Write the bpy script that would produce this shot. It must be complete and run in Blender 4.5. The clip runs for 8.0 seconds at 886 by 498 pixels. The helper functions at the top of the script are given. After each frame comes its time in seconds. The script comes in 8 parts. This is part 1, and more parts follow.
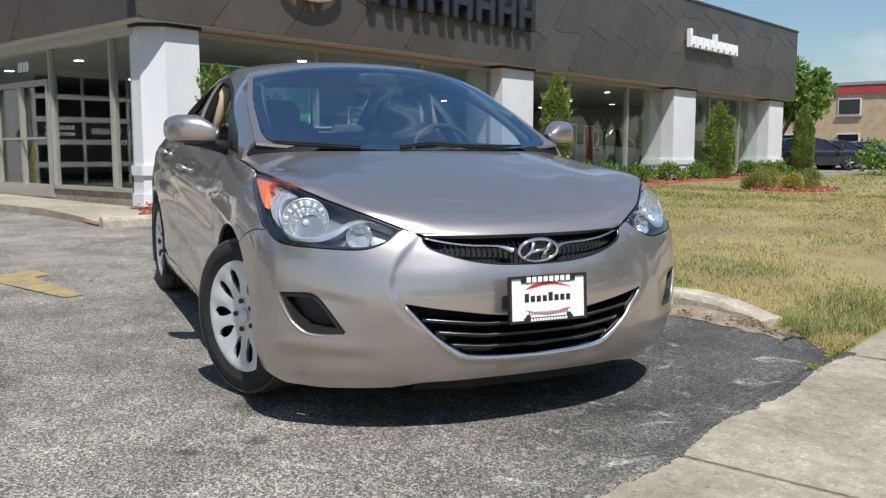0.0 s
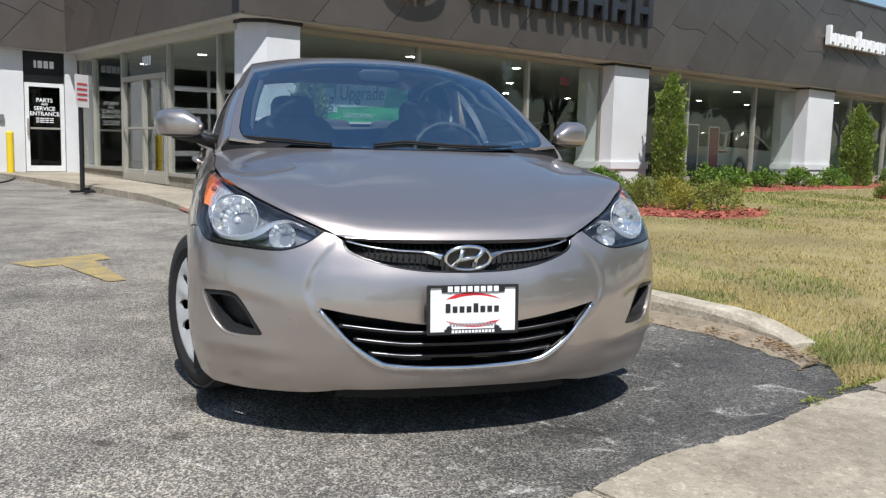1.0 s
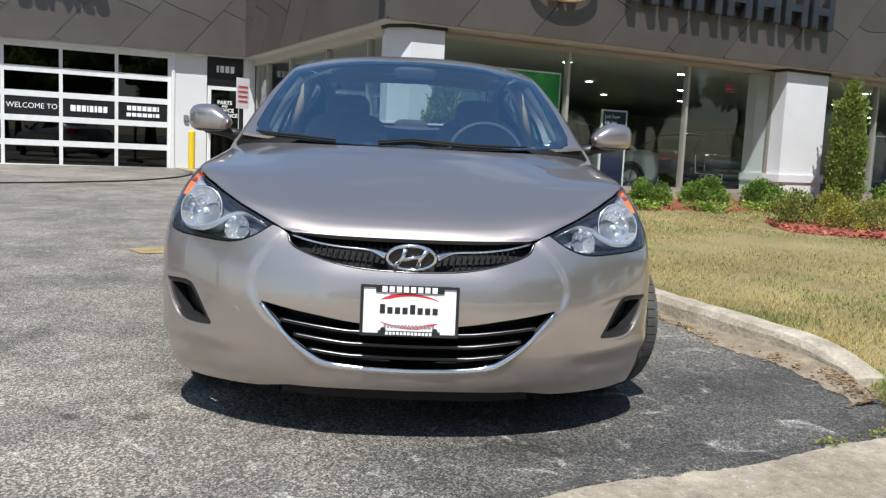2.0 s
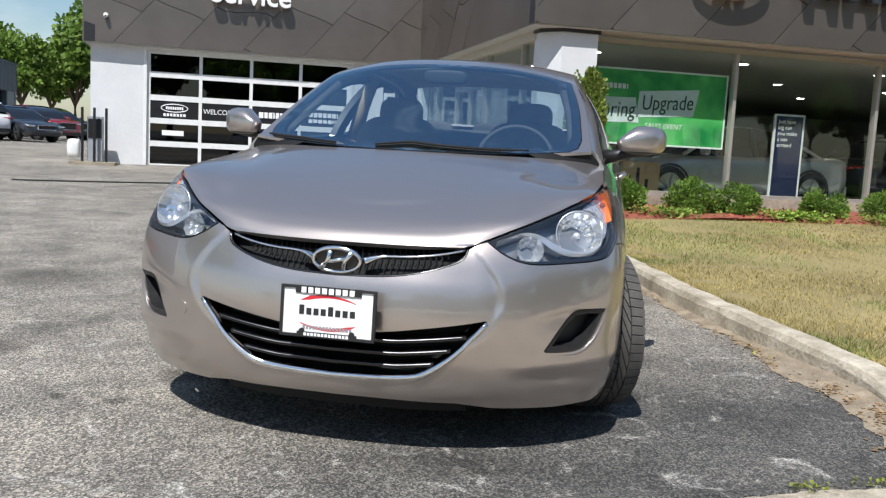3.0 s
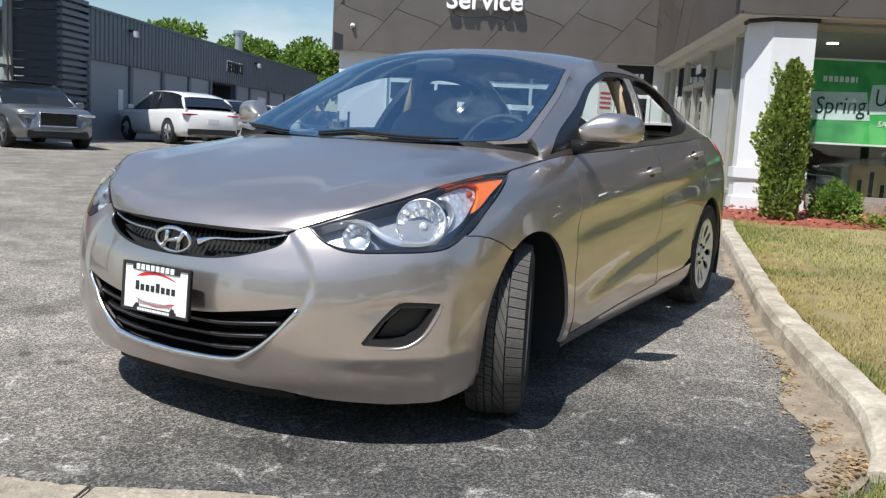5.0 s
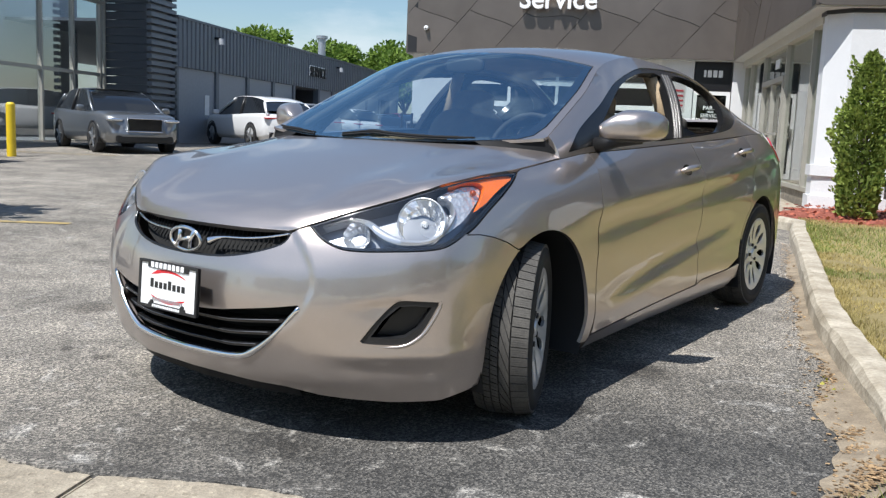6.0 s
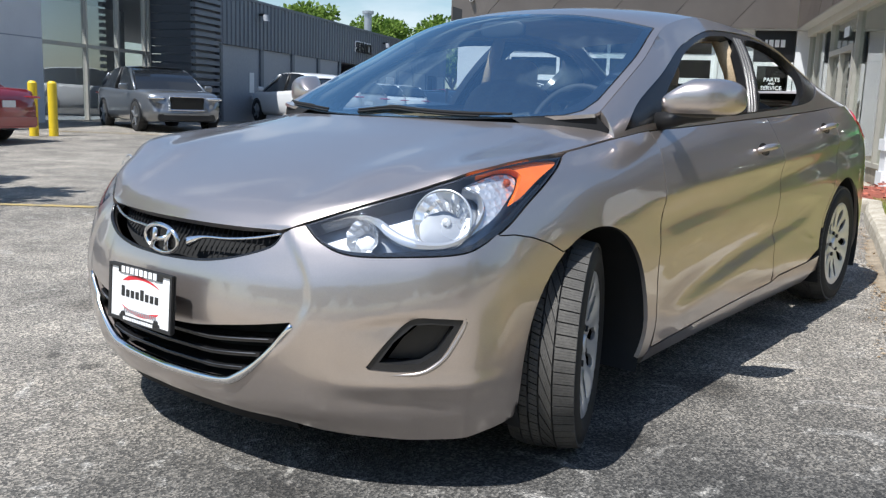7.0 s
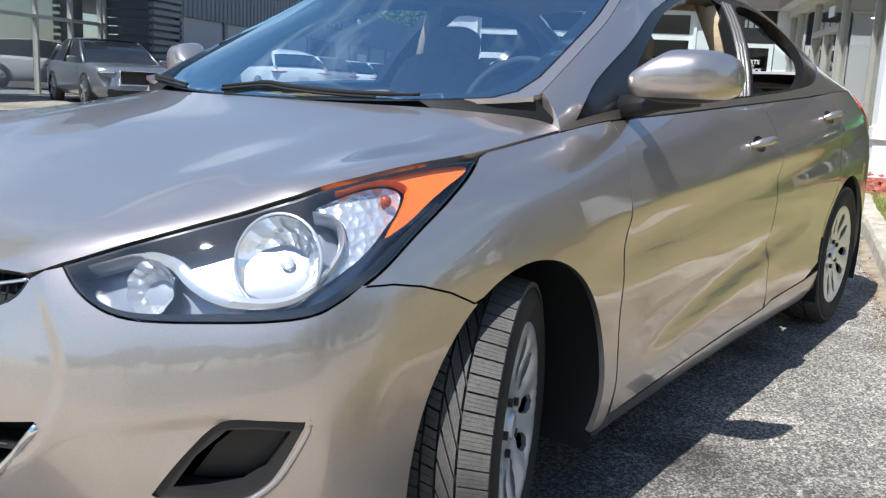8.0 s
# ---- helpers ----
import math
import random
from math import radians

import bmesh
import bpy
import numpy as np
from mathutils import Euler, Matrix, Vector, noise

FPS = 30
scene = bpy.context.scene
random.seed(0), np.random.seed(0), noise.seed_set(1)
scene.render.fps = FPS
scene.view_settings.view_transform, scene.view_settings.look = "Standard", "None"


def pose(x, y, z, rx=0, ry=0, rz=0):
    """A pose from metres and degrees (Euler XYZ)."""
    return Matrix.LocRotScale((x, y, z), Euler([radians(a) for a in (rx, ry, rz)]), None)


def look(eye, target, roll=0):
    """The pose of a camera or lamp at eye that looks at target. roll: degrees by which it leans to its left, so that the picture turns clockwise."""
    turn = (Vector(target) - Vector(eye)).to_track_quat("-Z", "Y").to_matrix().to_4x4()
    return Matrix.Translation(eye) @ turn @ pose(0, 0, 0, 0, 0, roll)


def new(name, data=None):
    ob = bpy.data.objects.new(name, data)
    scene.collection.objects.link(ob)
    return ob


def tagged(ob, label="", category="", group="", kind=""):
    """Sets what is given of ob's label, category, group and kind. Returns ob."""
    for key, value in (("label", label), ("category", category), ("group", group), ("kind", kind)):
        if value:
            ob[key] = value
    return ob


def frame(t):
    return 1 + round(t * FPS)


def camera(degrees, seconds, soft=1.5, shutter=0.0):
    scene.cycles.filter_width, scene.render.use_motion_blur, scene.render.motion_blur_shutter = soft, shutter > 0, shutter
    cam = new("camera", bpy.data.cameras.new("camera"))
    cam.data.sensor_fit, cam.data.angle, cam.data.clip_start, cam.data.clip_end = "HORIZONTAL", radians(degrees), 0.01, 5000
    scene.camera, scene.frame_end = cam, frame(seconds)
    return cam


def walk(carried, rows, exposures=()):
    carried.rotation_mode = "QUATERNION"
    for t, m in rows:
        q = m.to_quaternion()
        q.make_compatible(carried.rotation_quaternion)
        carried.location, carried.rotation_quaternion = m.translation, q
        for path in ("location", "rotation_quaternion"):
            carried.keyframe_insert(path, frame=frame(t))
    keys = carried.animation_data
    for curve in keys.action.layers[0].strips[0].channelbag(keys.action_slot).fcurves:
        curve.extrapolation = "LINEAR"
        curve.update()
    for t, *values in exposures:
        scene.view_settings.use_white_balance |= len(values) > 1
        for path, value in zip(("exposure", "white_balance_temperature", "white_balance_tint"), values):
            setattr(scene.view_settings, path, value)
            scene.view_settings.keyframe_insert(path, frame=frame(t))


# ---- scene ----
cam = camera(54.3, 8.0, soft=1.3)
PATH = [
    (0, (-0.047, 0.033, 0.977), (1.452, 1.339, 0.756), -0.0),
    (0.5, (0.208, -0.205, 0.979), (1.613, 1.199, 0.747), 0.5),
    (1, (0.561, -0.375, 1.001), (1.833, 1.151, 0.768), 1.4),
    (1.5, (0.916, -0.577, 0.996), (2.018, 1.076, 0.764), 2.1),
    (2, (1.283, -0.725, 0.991), (2.195, 1.04, 0.76), 2.7),
    (2.2, (1.458, -0.755, 0.993), (2.29, 1.049, 0.759), 3.0),
    (3.3, (2.357, -0.999, 1.022), (2.714, 0.954, 0.776), 3.3),
    (3.5, (2.49, -0.958, 1.011), (2.785, 1.003, 0.754), 3.7),
    (4, (2.892, -0.945, 1.026), (3.004, 1.034, 0.76), 3.6),
    (4.5, (3.304, -0.958, 1.026), (3.252, 1.024, 0.762), 3.4),
    (6, (3.88, -0.919, 1.033), (3.5, 1.026, 0.763), 2.4),
    (6.5, (3.889, -0.771, 1.032), (3.443, 1.156, 0.738), 2.1),
    (7, (3.831, -0.375, 1.033), (3.345, 1.537, 0.705), 1.9),
    (7.5, (3.819, 0.026, 1.024), (3.333, 1.933, 0.666), 2.0),
    (8, (3.848, 0.472, 1.037), (3.42, 2.39, 0.665), 2.7),
]
# the camera's own exposure and white balance drift a little: seconds, stops, kelvin, tint
DRIFT = [(0.0, 0.23, 6050, 8), (2.0, 0.32, 6100, 8), (4.5, 0.38, 6100, 8), (6.0, 0.45, 6100, 8), (7.0, 0.55, 5980, 8), (8.0, 0.74, 5900, 8)]
walk(cam, [(t, look(eye, target, roll)) for t, eye, target, roll in PATH], DRIFT)

# ---- light ----
SUN_WAY = Vector((0.32, 0.557, -1.08)).normalized()
sun_data = bpy.data.lights.new("sun", "SUN")
sun_data.energy, sun_data.angle, sun_data.color = 5.0, radians(0.53), (1.0, 0.945, 0.88)
sun = new("sun", sun_data)
sun.matrix_world = look((0, 0, 30), Vector((0, 0, 30)) + SUN_WAY)
world = bpy.data.worlds.new("sky")
scene.world = world
world.use_nodes = True
wn, wl = world.node_tree.nodes, world.node_tree.links
sky = wn.new("ShaderNodeTexSky")
sky.sky_type, sky.sun_disc = "NISHITA", False
sky.sun_elevation, sky.sun_rotation = math.asin(-SUN_WAY.z), math.atan2(-SUN_WAY.x, -SUN_WAY.y)
sky.dust_density, sky.ozone_density, sky.air_density = 0.5, 3.4, 1.25
# thin fair-weather clouds
coord = wn.new("ShaderNodeTexCoord")
clmap = wn.new("ShaderNodeMapping")
clmap.inputs["Scale"].default_value = (1.0, 1.0, 3.2)
cloud = wn.new("ShaderNodeTexNoise")
cloud.inputs["Scale"].default_value, cloud.inputs["Detail"].default_value, cloud.inputs["Roughness"].default_value = 2.6, 7.0, 0.55
clramp = wn.new("ShaderNodeValToRGB")
clramp.color_ramp.elements[0].position, clramp.color_ramp.elements[1].position = 0.53, 0.80
clmix = wn.new("ShaderNodeMix")
clmix.data_type = "RGBA"
clmix.inputs[7].default_value = (8.5, 8.6, 8.8, 1)
wl.new(coord.outputs["Generated"], clmap.inputs["Vector"])
wl.new(clmap.outputs["Vector"], cloud.inputs["Vector"])
wl.new(cloud.outputs["Fac"], clramp.inputs["Fac"])
wl.new(clramp.outputs["Color"], clmix.inputs[0])
wl.new(sky.outputs["Color"], clmix.inputs[6])
wl.new(clmix.outputs[2], wn["Background"].inputs["Color"])
wn["Background"].inputs["Strength"].default_value = 0.085


# ---- materials ----
def material(name):
    m = bpy.data.materials.new(name)
    m.use_nodes = True
    return m, m.node_tree.nodes, m.node_tree.links, m.node_tree.nodes["Principled BSDF"]


def noise_node(n, l, scale, detail=4.0, rough=0.55, dist=0.0, stretch=None):
    tc = n.new("ShaderNodeTexCoord")
    tex = n.new("ShaderNodeTexNoise")
    tex.inputs["Scale"].default_value, tex.inputs["Detail"].default_value = scale, detail
    tex.inputs["Roughness"].default_value, tex.inputs["Distortion"].default_value = rough, dist
    if stretch:
        mp = n.new("ShaderNodeMapping")
        mp.inputs["Scale"].default_value = stretch
        l.new(tc.outputs["Object"], mp.inputs["Vector"])
        l.new(mp.outputs["Vector"], tex.inputs["Vector"])
    else:
        l.new(tc.outputs["Object"], tex.inputs["Vector"])
    return tex


def ramp_node(n, l, src, stops):
    r = n.new("ShaderNodeValToRGB")
    r.color_ramp.elements[0].position, r.color_ramp.elements[0].color = stops[0][0], (*stops[0][1], 1)
    r.color_ramp.elements[1].position, r.color_ramp.elements[1].color = stops[-1][0], (*stops[-1][1], 1)
    for p, c in stops[1:-1]:
        e = r.color_ramp.elements.new(p)
        e.color = (*c, 1)
    l.new(src, r.inputs["Fac"])
    return r


def mix_node(n, l, a, b, fac, mode="MIX"):
    m = n.new("ShaderNodeMix")
    m.data_type, m.blend_type = "RGBA", mode
    for sock, v in ((m.inputs[0], fac), (m.inputs[6], a), (m.inputs[7], b)):
        if isinstance(v, (int, float)):
            sock.default_value = v
        elif isinstance(v, tuple):
            sock.default_value = (*v, 1) if len(v) == 3 else v
        else:
            l.new(v, sock)
    return m.outputs[2]


def bump_node(n, l, src, strength, dist=0.01, normal=None):
    b = n.new("ShaderNodeBump")
    b.inputs["Strength"].default_value, b.inputs["Distance"].default_value = strength, dist
    l.new(src, b.inputs["Height"])
    if normal is not None:
        l.new(normal, b.inputs["Normal"])
    return b.outputs["Normal"]


def grainy(name, dark, light, scale=4.0, fine=60.0, rough=0.8, bump=0.2, dist=0.004, metallic=0.0, spread=0.5, vary=0.0, spec=0.5):
    """A surface with two scales of variation and fine relief."""
    m, n, l, p = material(name)
    big, small = noise_node(n, l, scale, 5.0), noise_node(n, l, fine, 3.0)
    base = ramp_node(n, l, big.outputs["Fac"], [(0.5 - spread / 2, dark), (0.5 + spread / 2, light)]).outputs["Color"]
    tone = ramp_node(n, l, small.outputs["Fac"], [(0.3, (0.80, 0.80, 0.80)), (0.7, (1.14, 1.14, 1.14))]).outputs["Color"]
    colour = mix_node(n, l, base, tone, 1.0, "MULTIPLY")
    if vary:
        info = n.new("ShaderNodeObjectInfo")
        rv = ramp_node(n, l, info.outputs["Random"], [(0.0, (1 - vary,) * 3), (1.0, (1 + vary,) * 3)]).outputs["Color"]
        colour = mix_node(n, l, colour, rv, 1.0, "MULTIPLY")
    l.new(colour, p.inputs["Base Color"])
    p.inputs["Roughness"].default_value, p.inputs["Metallic"].default_value = rough, metallic
    p.inputs["Specular IOR Level"].default_value = spec
    if bump:
        l.new(bump_node(n, l, small.outputs["Fac"], bump, dist), p.inputs["Normal"])
    return m


def plain(name, colour, rough=0.5, metallic=0.0, coat=0.0, spec=0.5, wear=0.06):
    """A manufactured surface: nearly one colour, with faint unevenness of tone and gloss."""
    m, n, l, p = material(name)
    t = noise_node(n, l, 9.0, 3.0)
    c = ramp_node(n, l, t.outputs["Fac"], [(0.3, tuple(v * (1 - wear) for v in colour)), (0.7, tuple(min(1, v * (1 + wear)) for v in colour))])
    l.new(c.outputs["Color"], p.inputs["Base Color"])
    p.inputs["Metallic"].default_value = metallic
    g = ramp_node(n, l, t.outputs["Fac"], [(0.2, (rough * 0.85,) * 3), (0.8, (min(1, rough * 1.15),) * 3)])
    l.new(g.outputs["Color"], p.inputs["Roughness"])
    p.inputs["Coat Weight"].default_value, p.inputs["Coat Roughness"].default_value = coat, 0.03
    p.inputs["Specular IOR Level"].default_value = spec
    return m


def leafy(name, dark, light, through_light=0.25):
    m, n, l, p = material(name)
    geo = n.new("ShaderNodeNewGeometry")
    patch = noise_node(n, l, 1.7, 2.0)
    a = ramp_node(n, l, geo.outputs["Random Per Island"], [(0.0, dark), (1.0, light)]).outputs["Color"]
    b = ramp_node(n, l, patch.outputs["Fac"], [(0.3, (0.7, 0.72, 0.7)), (0.7, (1.2, 1.18, 1.1))]).outputs["Color"]
    c = mix_node(n, l, a, b, 1.0, "MULTIPLY")
    l.new(c, p.inputs["Base Color"])
    p.inputs["Roughness"].default_value = 0.55
    p.inputs["Specular IOR Level"].default_value = 0.3
    tr = n.new("ShaderNodeBsdfTranslucent")
    l.new(c, tr.inputs["Color"])
    mx = n.new("ShaderNodeMixShader")
    mx.inputs[0].default_value = through_light
    l.new(p.outputs[0], mx.inputs[1])
    l.new(tr.outputs[0], mx.inputs[2])
    l.new(mx.outputs[0], n["Material Output"].inputs["Surface"])
    return m


def pane(name, tint, ior=1.5, rough=0.0, sheen=(0.9, 0.9, 0.9)):
    """A thin sheet of glass: lets tinted light through and mirrors by the angle."""
    m, n, l, p = material(name)
    n.remove(p)
    tr, gl, mx = n.new("ShaderNodeBsdfTransparent"), n.new("ShaderNodeBsdfGlossy"), n.new("ShaderNodeMixShader")
    tr.inputs["Color"].default_value = (*tint, 1)
    gl.inputs["Roughness"].default_value, gl.inputs["Color"].default_value = rough, (*sheen, 1)
    # the share of mirrored light rises from its value head-on to all of it at a glancing angle
    least = ((ior - 1) / (ior + 1)) ** 2
    lw, power, share = n.new("ShaderNodeLayerWeight"), n.new("ShaderNodeMath"), n.new("ShaderNodeMath")
    lw.inputs["Blend"].default_value = 0.5
    power.operation, power.inputs[1].default_value = "POWER", 5.0
    share.operation, share.inputs[1].default_value, share.inputs[2].default_value = "MULTIPLY_ADD", 1 - least, least
    l.new(lw.outputs["Facing"], power.inputs[0])
    l.new(power.outputs[0], share.inputs[0])
    l.new(share.outputs[0], mx.inputs[0])
    l.new(tr.outputs[0], mx.inputs[1])
    l.new(gl.outputs[0], mx.inputs[2])
    l.new(mx.outputs[0], n["Material Output"].inputs["Surface"])
    return m


def asphalt_material():
    m, n, l, p = material("asphalt")
    big, mid, fine, spots = noise_node(n, l, 0.35, 4.0), noise_node(n, l, 2.2, 6.0, 0.65), noise_node(n, l, 90.0, 3.0, 0.7), noise_node(n, l, 0.9, 3.0, 0.5, 1.2)
    stone = n.new("ShaderNodeTexVoronoi")
    stone.inputs["Scale"].default_value = 150.0
    tc = n.new("ShaderNodeTexCoord")
    l.new(tc.outputs["Object"], stone.inputs["Vector"])
    a = ramp_node(n, l, big.outputs["Fac"], [(0.30, (0.130, 0.120, 0.105)), (0.70, (0.235, 0.215, 0.187))]).outputs["Color"]
    b = ramp_node(n, l, mid.outputs["Fac"], [(0.30, (0.62, 0.62, 0.62)), (0.5, (1.0, 1.0, 1.0)), (0.72, (1.45, 1.43, 1.4))]).outputs["Color"]
    bw = n.new("ShaderNodeRGBToBW")
    l.new(stone.outputs["Color"], bw.inputs[0])
    c = ramp_node(n, l, bw.outputs[0], [(0.15, (0.22, 0.22, 0.22)), (0.5, (0.86, 0.855, 0.84)), (0.85, (2.7, 2.62, 2.5))]).outputs["Color"]
    d = ramp_node(n, l, spots.outputs["Fac"], [(0.60, (1, 1, 1)), (0.68, (0.62, 0.62, 0.63))]).outputs["Color"]
    col = mix_node(n, l, mix_node(n, l, mix_node(n, l, a, b, 1.0, "MULTIPLY"), c, 0.85, "MULTIPLY"), d, 0.8, "MULTIPLY")
    # stained strip towards the kerb, ragged border, darkened further to deepen the car's shadow
    sep = n.new("ShaderNodeSeparateXYZ")
    l.new(mix_node(n, l, tc.outputs["Object"], noise_node(n, l, 0.8, 5.0, 0.6).outputs["Color"], 0.16), sep.inputs[0])
    slant = n.new("ShaderNodeMath")
    slant.operation, slant.inputs[1].default_value = "MULTIPLY_ADD", -0.22
    l.new(sep.outputs["Y"], slant.inputs[0])
    l.new(sep.outputs["X"], slant.inputs[2])
    lim = n.new("ShaderNodeMapRange")
    lim.inputs["From Min"].default_value, lim.inputs["From Max"].default_value = 1.0, 2.5
    lim.interpolation_type = "SMOOTHSTEP"
    l.new(slant.outputs[0], lim.inputs["Value"])
    far = n.new("ShaderNodeMapRange")
    far.inputs["From Min"].default_value, far.inputs["From Max"].default_value, far.inputs["To Min"].default_value, far.inputs["To Max"].default_value = 1.8, 2.8, 1.0, 0.05
    l.new(sep.outputs["Y"], far.inputs["Value"])
    both = n.new("ShaderNodeMath")
    both.operation = "MULTIPLY"
    l.new(lim.outputs[0], both.inputs[0])
    l.new(far.outputs[0], both.inputs[1])
    col = mix_node(n, l, col, mix_node(n, l, col, (0.37, 0.385, 0.41), 1.0, "MULTIPLY"), both.outputs[0])
    # pale scuffed salt marks
    chalk = noise_node(n, l, 3.3, 7.0, 0.7, 2.2)
    cm = ramp_node(n, l, chalk.outputs["Fac"], [(0.565, (0, 0, 0)), (0.69, (0.85, 0.85, 0.85))]).outputs["Color"]
    col = mix_node(n, l, col, mix_node(n, l, (0.33, 0.315, 0.29), c, 0.6, "MULTIPLY"), cm)
    # fine cracks
    crack = n.new("ShaderNodeTexVoronoi")
    crack.feature = "DISTANCE_TO_EDGE"
    crack.inputs["Scale"].default_value = 0.55
    wob = noise_node(n, l, 2.5, 4.0)
    wv = mix_node(n, l, tc.outputs["Object"], wob.outputs["Color"], 0.22)
    l.new(wv, crack.inputs["Vector"])
    cr = ramp_node(n, l, crack.outputs["Distance"], [(0.0, (0.5, 0.49, 0.48)), (0.0035, (1, 1, 1))]).outputs["Color"]
    col = mix_node(n, l, col, cr, 0.45, "MULTIPLY")
    # oil spots
    for ox, oy, orad in ((1.72, 2.43, 0.045), (1.49, 2.49, 0.04), (1.95, 2.75, 0.10), (4.05, 2.95, 0.12), (3.75, 2.30, 0.10), (1.1, 3.3, 0.14), (2.9, 1.62, 0.10), (0.9, 5.2, 0.3), (4.35, 4.1, 0.12)):
        dm = n.new("ShaderNodeVectorMath")
        dm.operation = "DISTANCE"
        l.new(mix_node(n, l, tc.outputs["Object"], noise_node(n, l, 9.0, 3.0).outputs["Color"], 0.06), dm.inputs[0])
        dm.inputs[1].default_value = (ox * 0.94 + 0.03, oy * 0.94 + 0.03, 0.03)
        spot = ramp_node(n, l, dm.outputs["Value"], [(orad * 0.6, (0.42, 0.41, 0.40)), (orad * 1.3, (1, 1, 1))]).outputs["Color"]
        col = mix_node(n, l, col, spot, 0.85, "MULTIPLY")
    l.new(col, p.inputs["Base Color"])
    p.inputs["Roughness"].default_value = 0.82
    h = mix_node(n, l, fine.outputs["Color"], stone.outputs["Distance"], 0.6)
    l.new(bump_node(n, l, h, 0.8, 0.007), p.inputs["Normal"])
    return m


ASPHALT = asphalt_material()


def concrete_material():
    """Worn broomed concrete: blotches, exposed grit, dark specks and faint stains."""
    m, n, l, p = material("concrete")
    geo = n.new("ShaderNodeNewGeometry")

    def field(scale, detail):
        t = noise_node(n, l, scale, detail)
        l.new(geo.outputs["Position"], t.inputs["Vector"])
        return t

    base = ramp_node(n, l, field(1.3, 6.0).outputs["Fac"], [(0.30, (0.235, 0.200, 0.150)), (0.70, (0.425, 0.372, 0.290))]).outputs["Color"]
    mid = ramp_node(n, l, field(14.0, 4.0).outputs["Fac"], [(0.30, (0.78, 0.77, 0.76)), (0.68, (1.14, 1.14, 1.13))]).outputs["Color"]
    col = mix_node(n, l, base, mid, 1.0, "MULTIPLY")
    grit = n.new("ShaderNodeTexVoronoi")
    grit.inputs["Scale"].default_value = 75.0
    l.new(geo.outputs["Position"], grit.inputs["Vector"])
    tone = ramp_node(n, l, grit.outputs["Color"], [(0.0, (0.60, 0.58, 0.55)), (0.25, (0.95, 0.95, 0.95)), (0.75, (1.02, 1.02, 1.02)), (0.95, (1.42, 1.40, 1.36))]).outputs["Color"]
    col = mix_node(n, l, col, tone, 0.85, "MULTIPLY")
    fine = field(190.0, 2.0)
    ft = ramp_node(n, l, fine.outputs["Fac"], [(0.3, (0.80, 0.80, 0.80)), (0.7, (1.16, 1.16, 1.16))]).outputs["Color"]
    l.new(mix_node(n, l, col, ft, 1.0, "MULTIPLY"), p.inputs["Base Color"])
    p.inputs["Roughness"].default_value = 0.92
    l.new(bump_node(n, l, mix_node(n, l, fine.outputs["Color"], grit.outputs["Distance"], 0.5), 0.7, 0.006), p.inputs["Normal"])
    return m


CONCRETE = concrete_material()
KERB = grainy("kerb_concrete", (0.25, 0.21, 0.15), (0.56, 0.50, 0.40), 5.0, 45.0, 0.92, 0.6, 0.010)
SOIL = grainy("lawn_soil", (0.17, 0.135, 0.055), (0.34, 0.275, 0.125), 0.8, 60.0, 0.95, 0.5, 0.01)
MULCH = grainy("red_mulch", (0.17, 0.045, 0.028), (0.36, 0.10, 0.06), 14.0, 60.0, 0.9, 0.7, 0.02)
RENDER_WHITE = grainy("white_render", (0.62, 0.62, 0.63), (0.72, 0.72, 0.72), 1.2, 120.0, 0.8, 0.18, 0.002)
CLADDING = plain("bronze_cladding", (0.085, 0.074, 0.066), 0.42, 0.35, 0.0, 0.5, 0.10)
TRIM_BLACK = plain("black_trim", (0.018, 0.018, 0.02), 0.45)
ALU = plain("painted_aluminium", (0.42, 0.40, 0.35), 0.45, 0.4)
ALU_WHITE = plain("white_aluminium", (0.74, 0.74, 0.73), 0.4, 0.0)
GLASS = pane("window_glass", (0.90, 0.94, 0.91), 1.55)
DARK_GLASS = pane("tinted_glass", (0.20, 0.21, 0.21), 1.6)
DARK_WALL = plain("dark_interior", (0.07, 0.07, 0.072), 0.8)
SHOWROOM_WALL = plain("showroom_wall", (0.33, 0.33, 0.32), 0.8)
FLOOR_IN = plain("showroom_floor", (0.42, 0.42, 0.41), 0.25)
YELLOW = plain("yellow_paint", (0.72, 0.52, 0.02), 0.45, 0.0, 0.2)
LINE_PAINT = grainy("worn_yellow_line", (0.21, 0.185, 0.12), (0.42, 0.30, 0.10), 9.0, 60.0, 0.85, 0.3, 0.004, 0, 0.35)
WHITE = plain("white_letters", (0.85, 0.85, 0.85), 0.4)
LEAF = leafy("shrub_leaf", (0.07, 0.14, 0.02), (0.25, 0.38, 0.07), 0.35)
CONIFER = leafy("conifer_leaf", (0.10, 0.15, 0.028), (0.38, 0.46, 0.12), 0.35)
GOLD_LEAF = leafy("golden_shrub_leaf", (0.21, 0.21, 0.03), (0.50, 0.46, 0.10), 0.35)
OLIVE_LEAF = leafy("olive_shrub_leaf", (0.13, 0.155, 0.032), (0.37, 0.385, 0.10), 0.35)
TREE_LEAF = leafy("tree_leaf", (0.08, 0.15, 0.02), (0.27, 0.38, 0.08), 0.45)
GRASS = leafy("grass_blade", (0.27, 0.215, 0.07), (0.53, 0.435, 0.185), 0.3)
BARK = grainy("bark", (0.10, 0.08, 0.06), (0.20, 0.16, 0.12), 6.0, 40.0, 0.95, 0.6, 0.02)
STEEL_GREY = plain("grey_painted_metal", (0.15, 0.168, 0.195), 0.5, 0.2)
STEEL_PALE = plain("pale_grey_panel", (0.30, 0.32, 0.35), 0.55, 0.1)


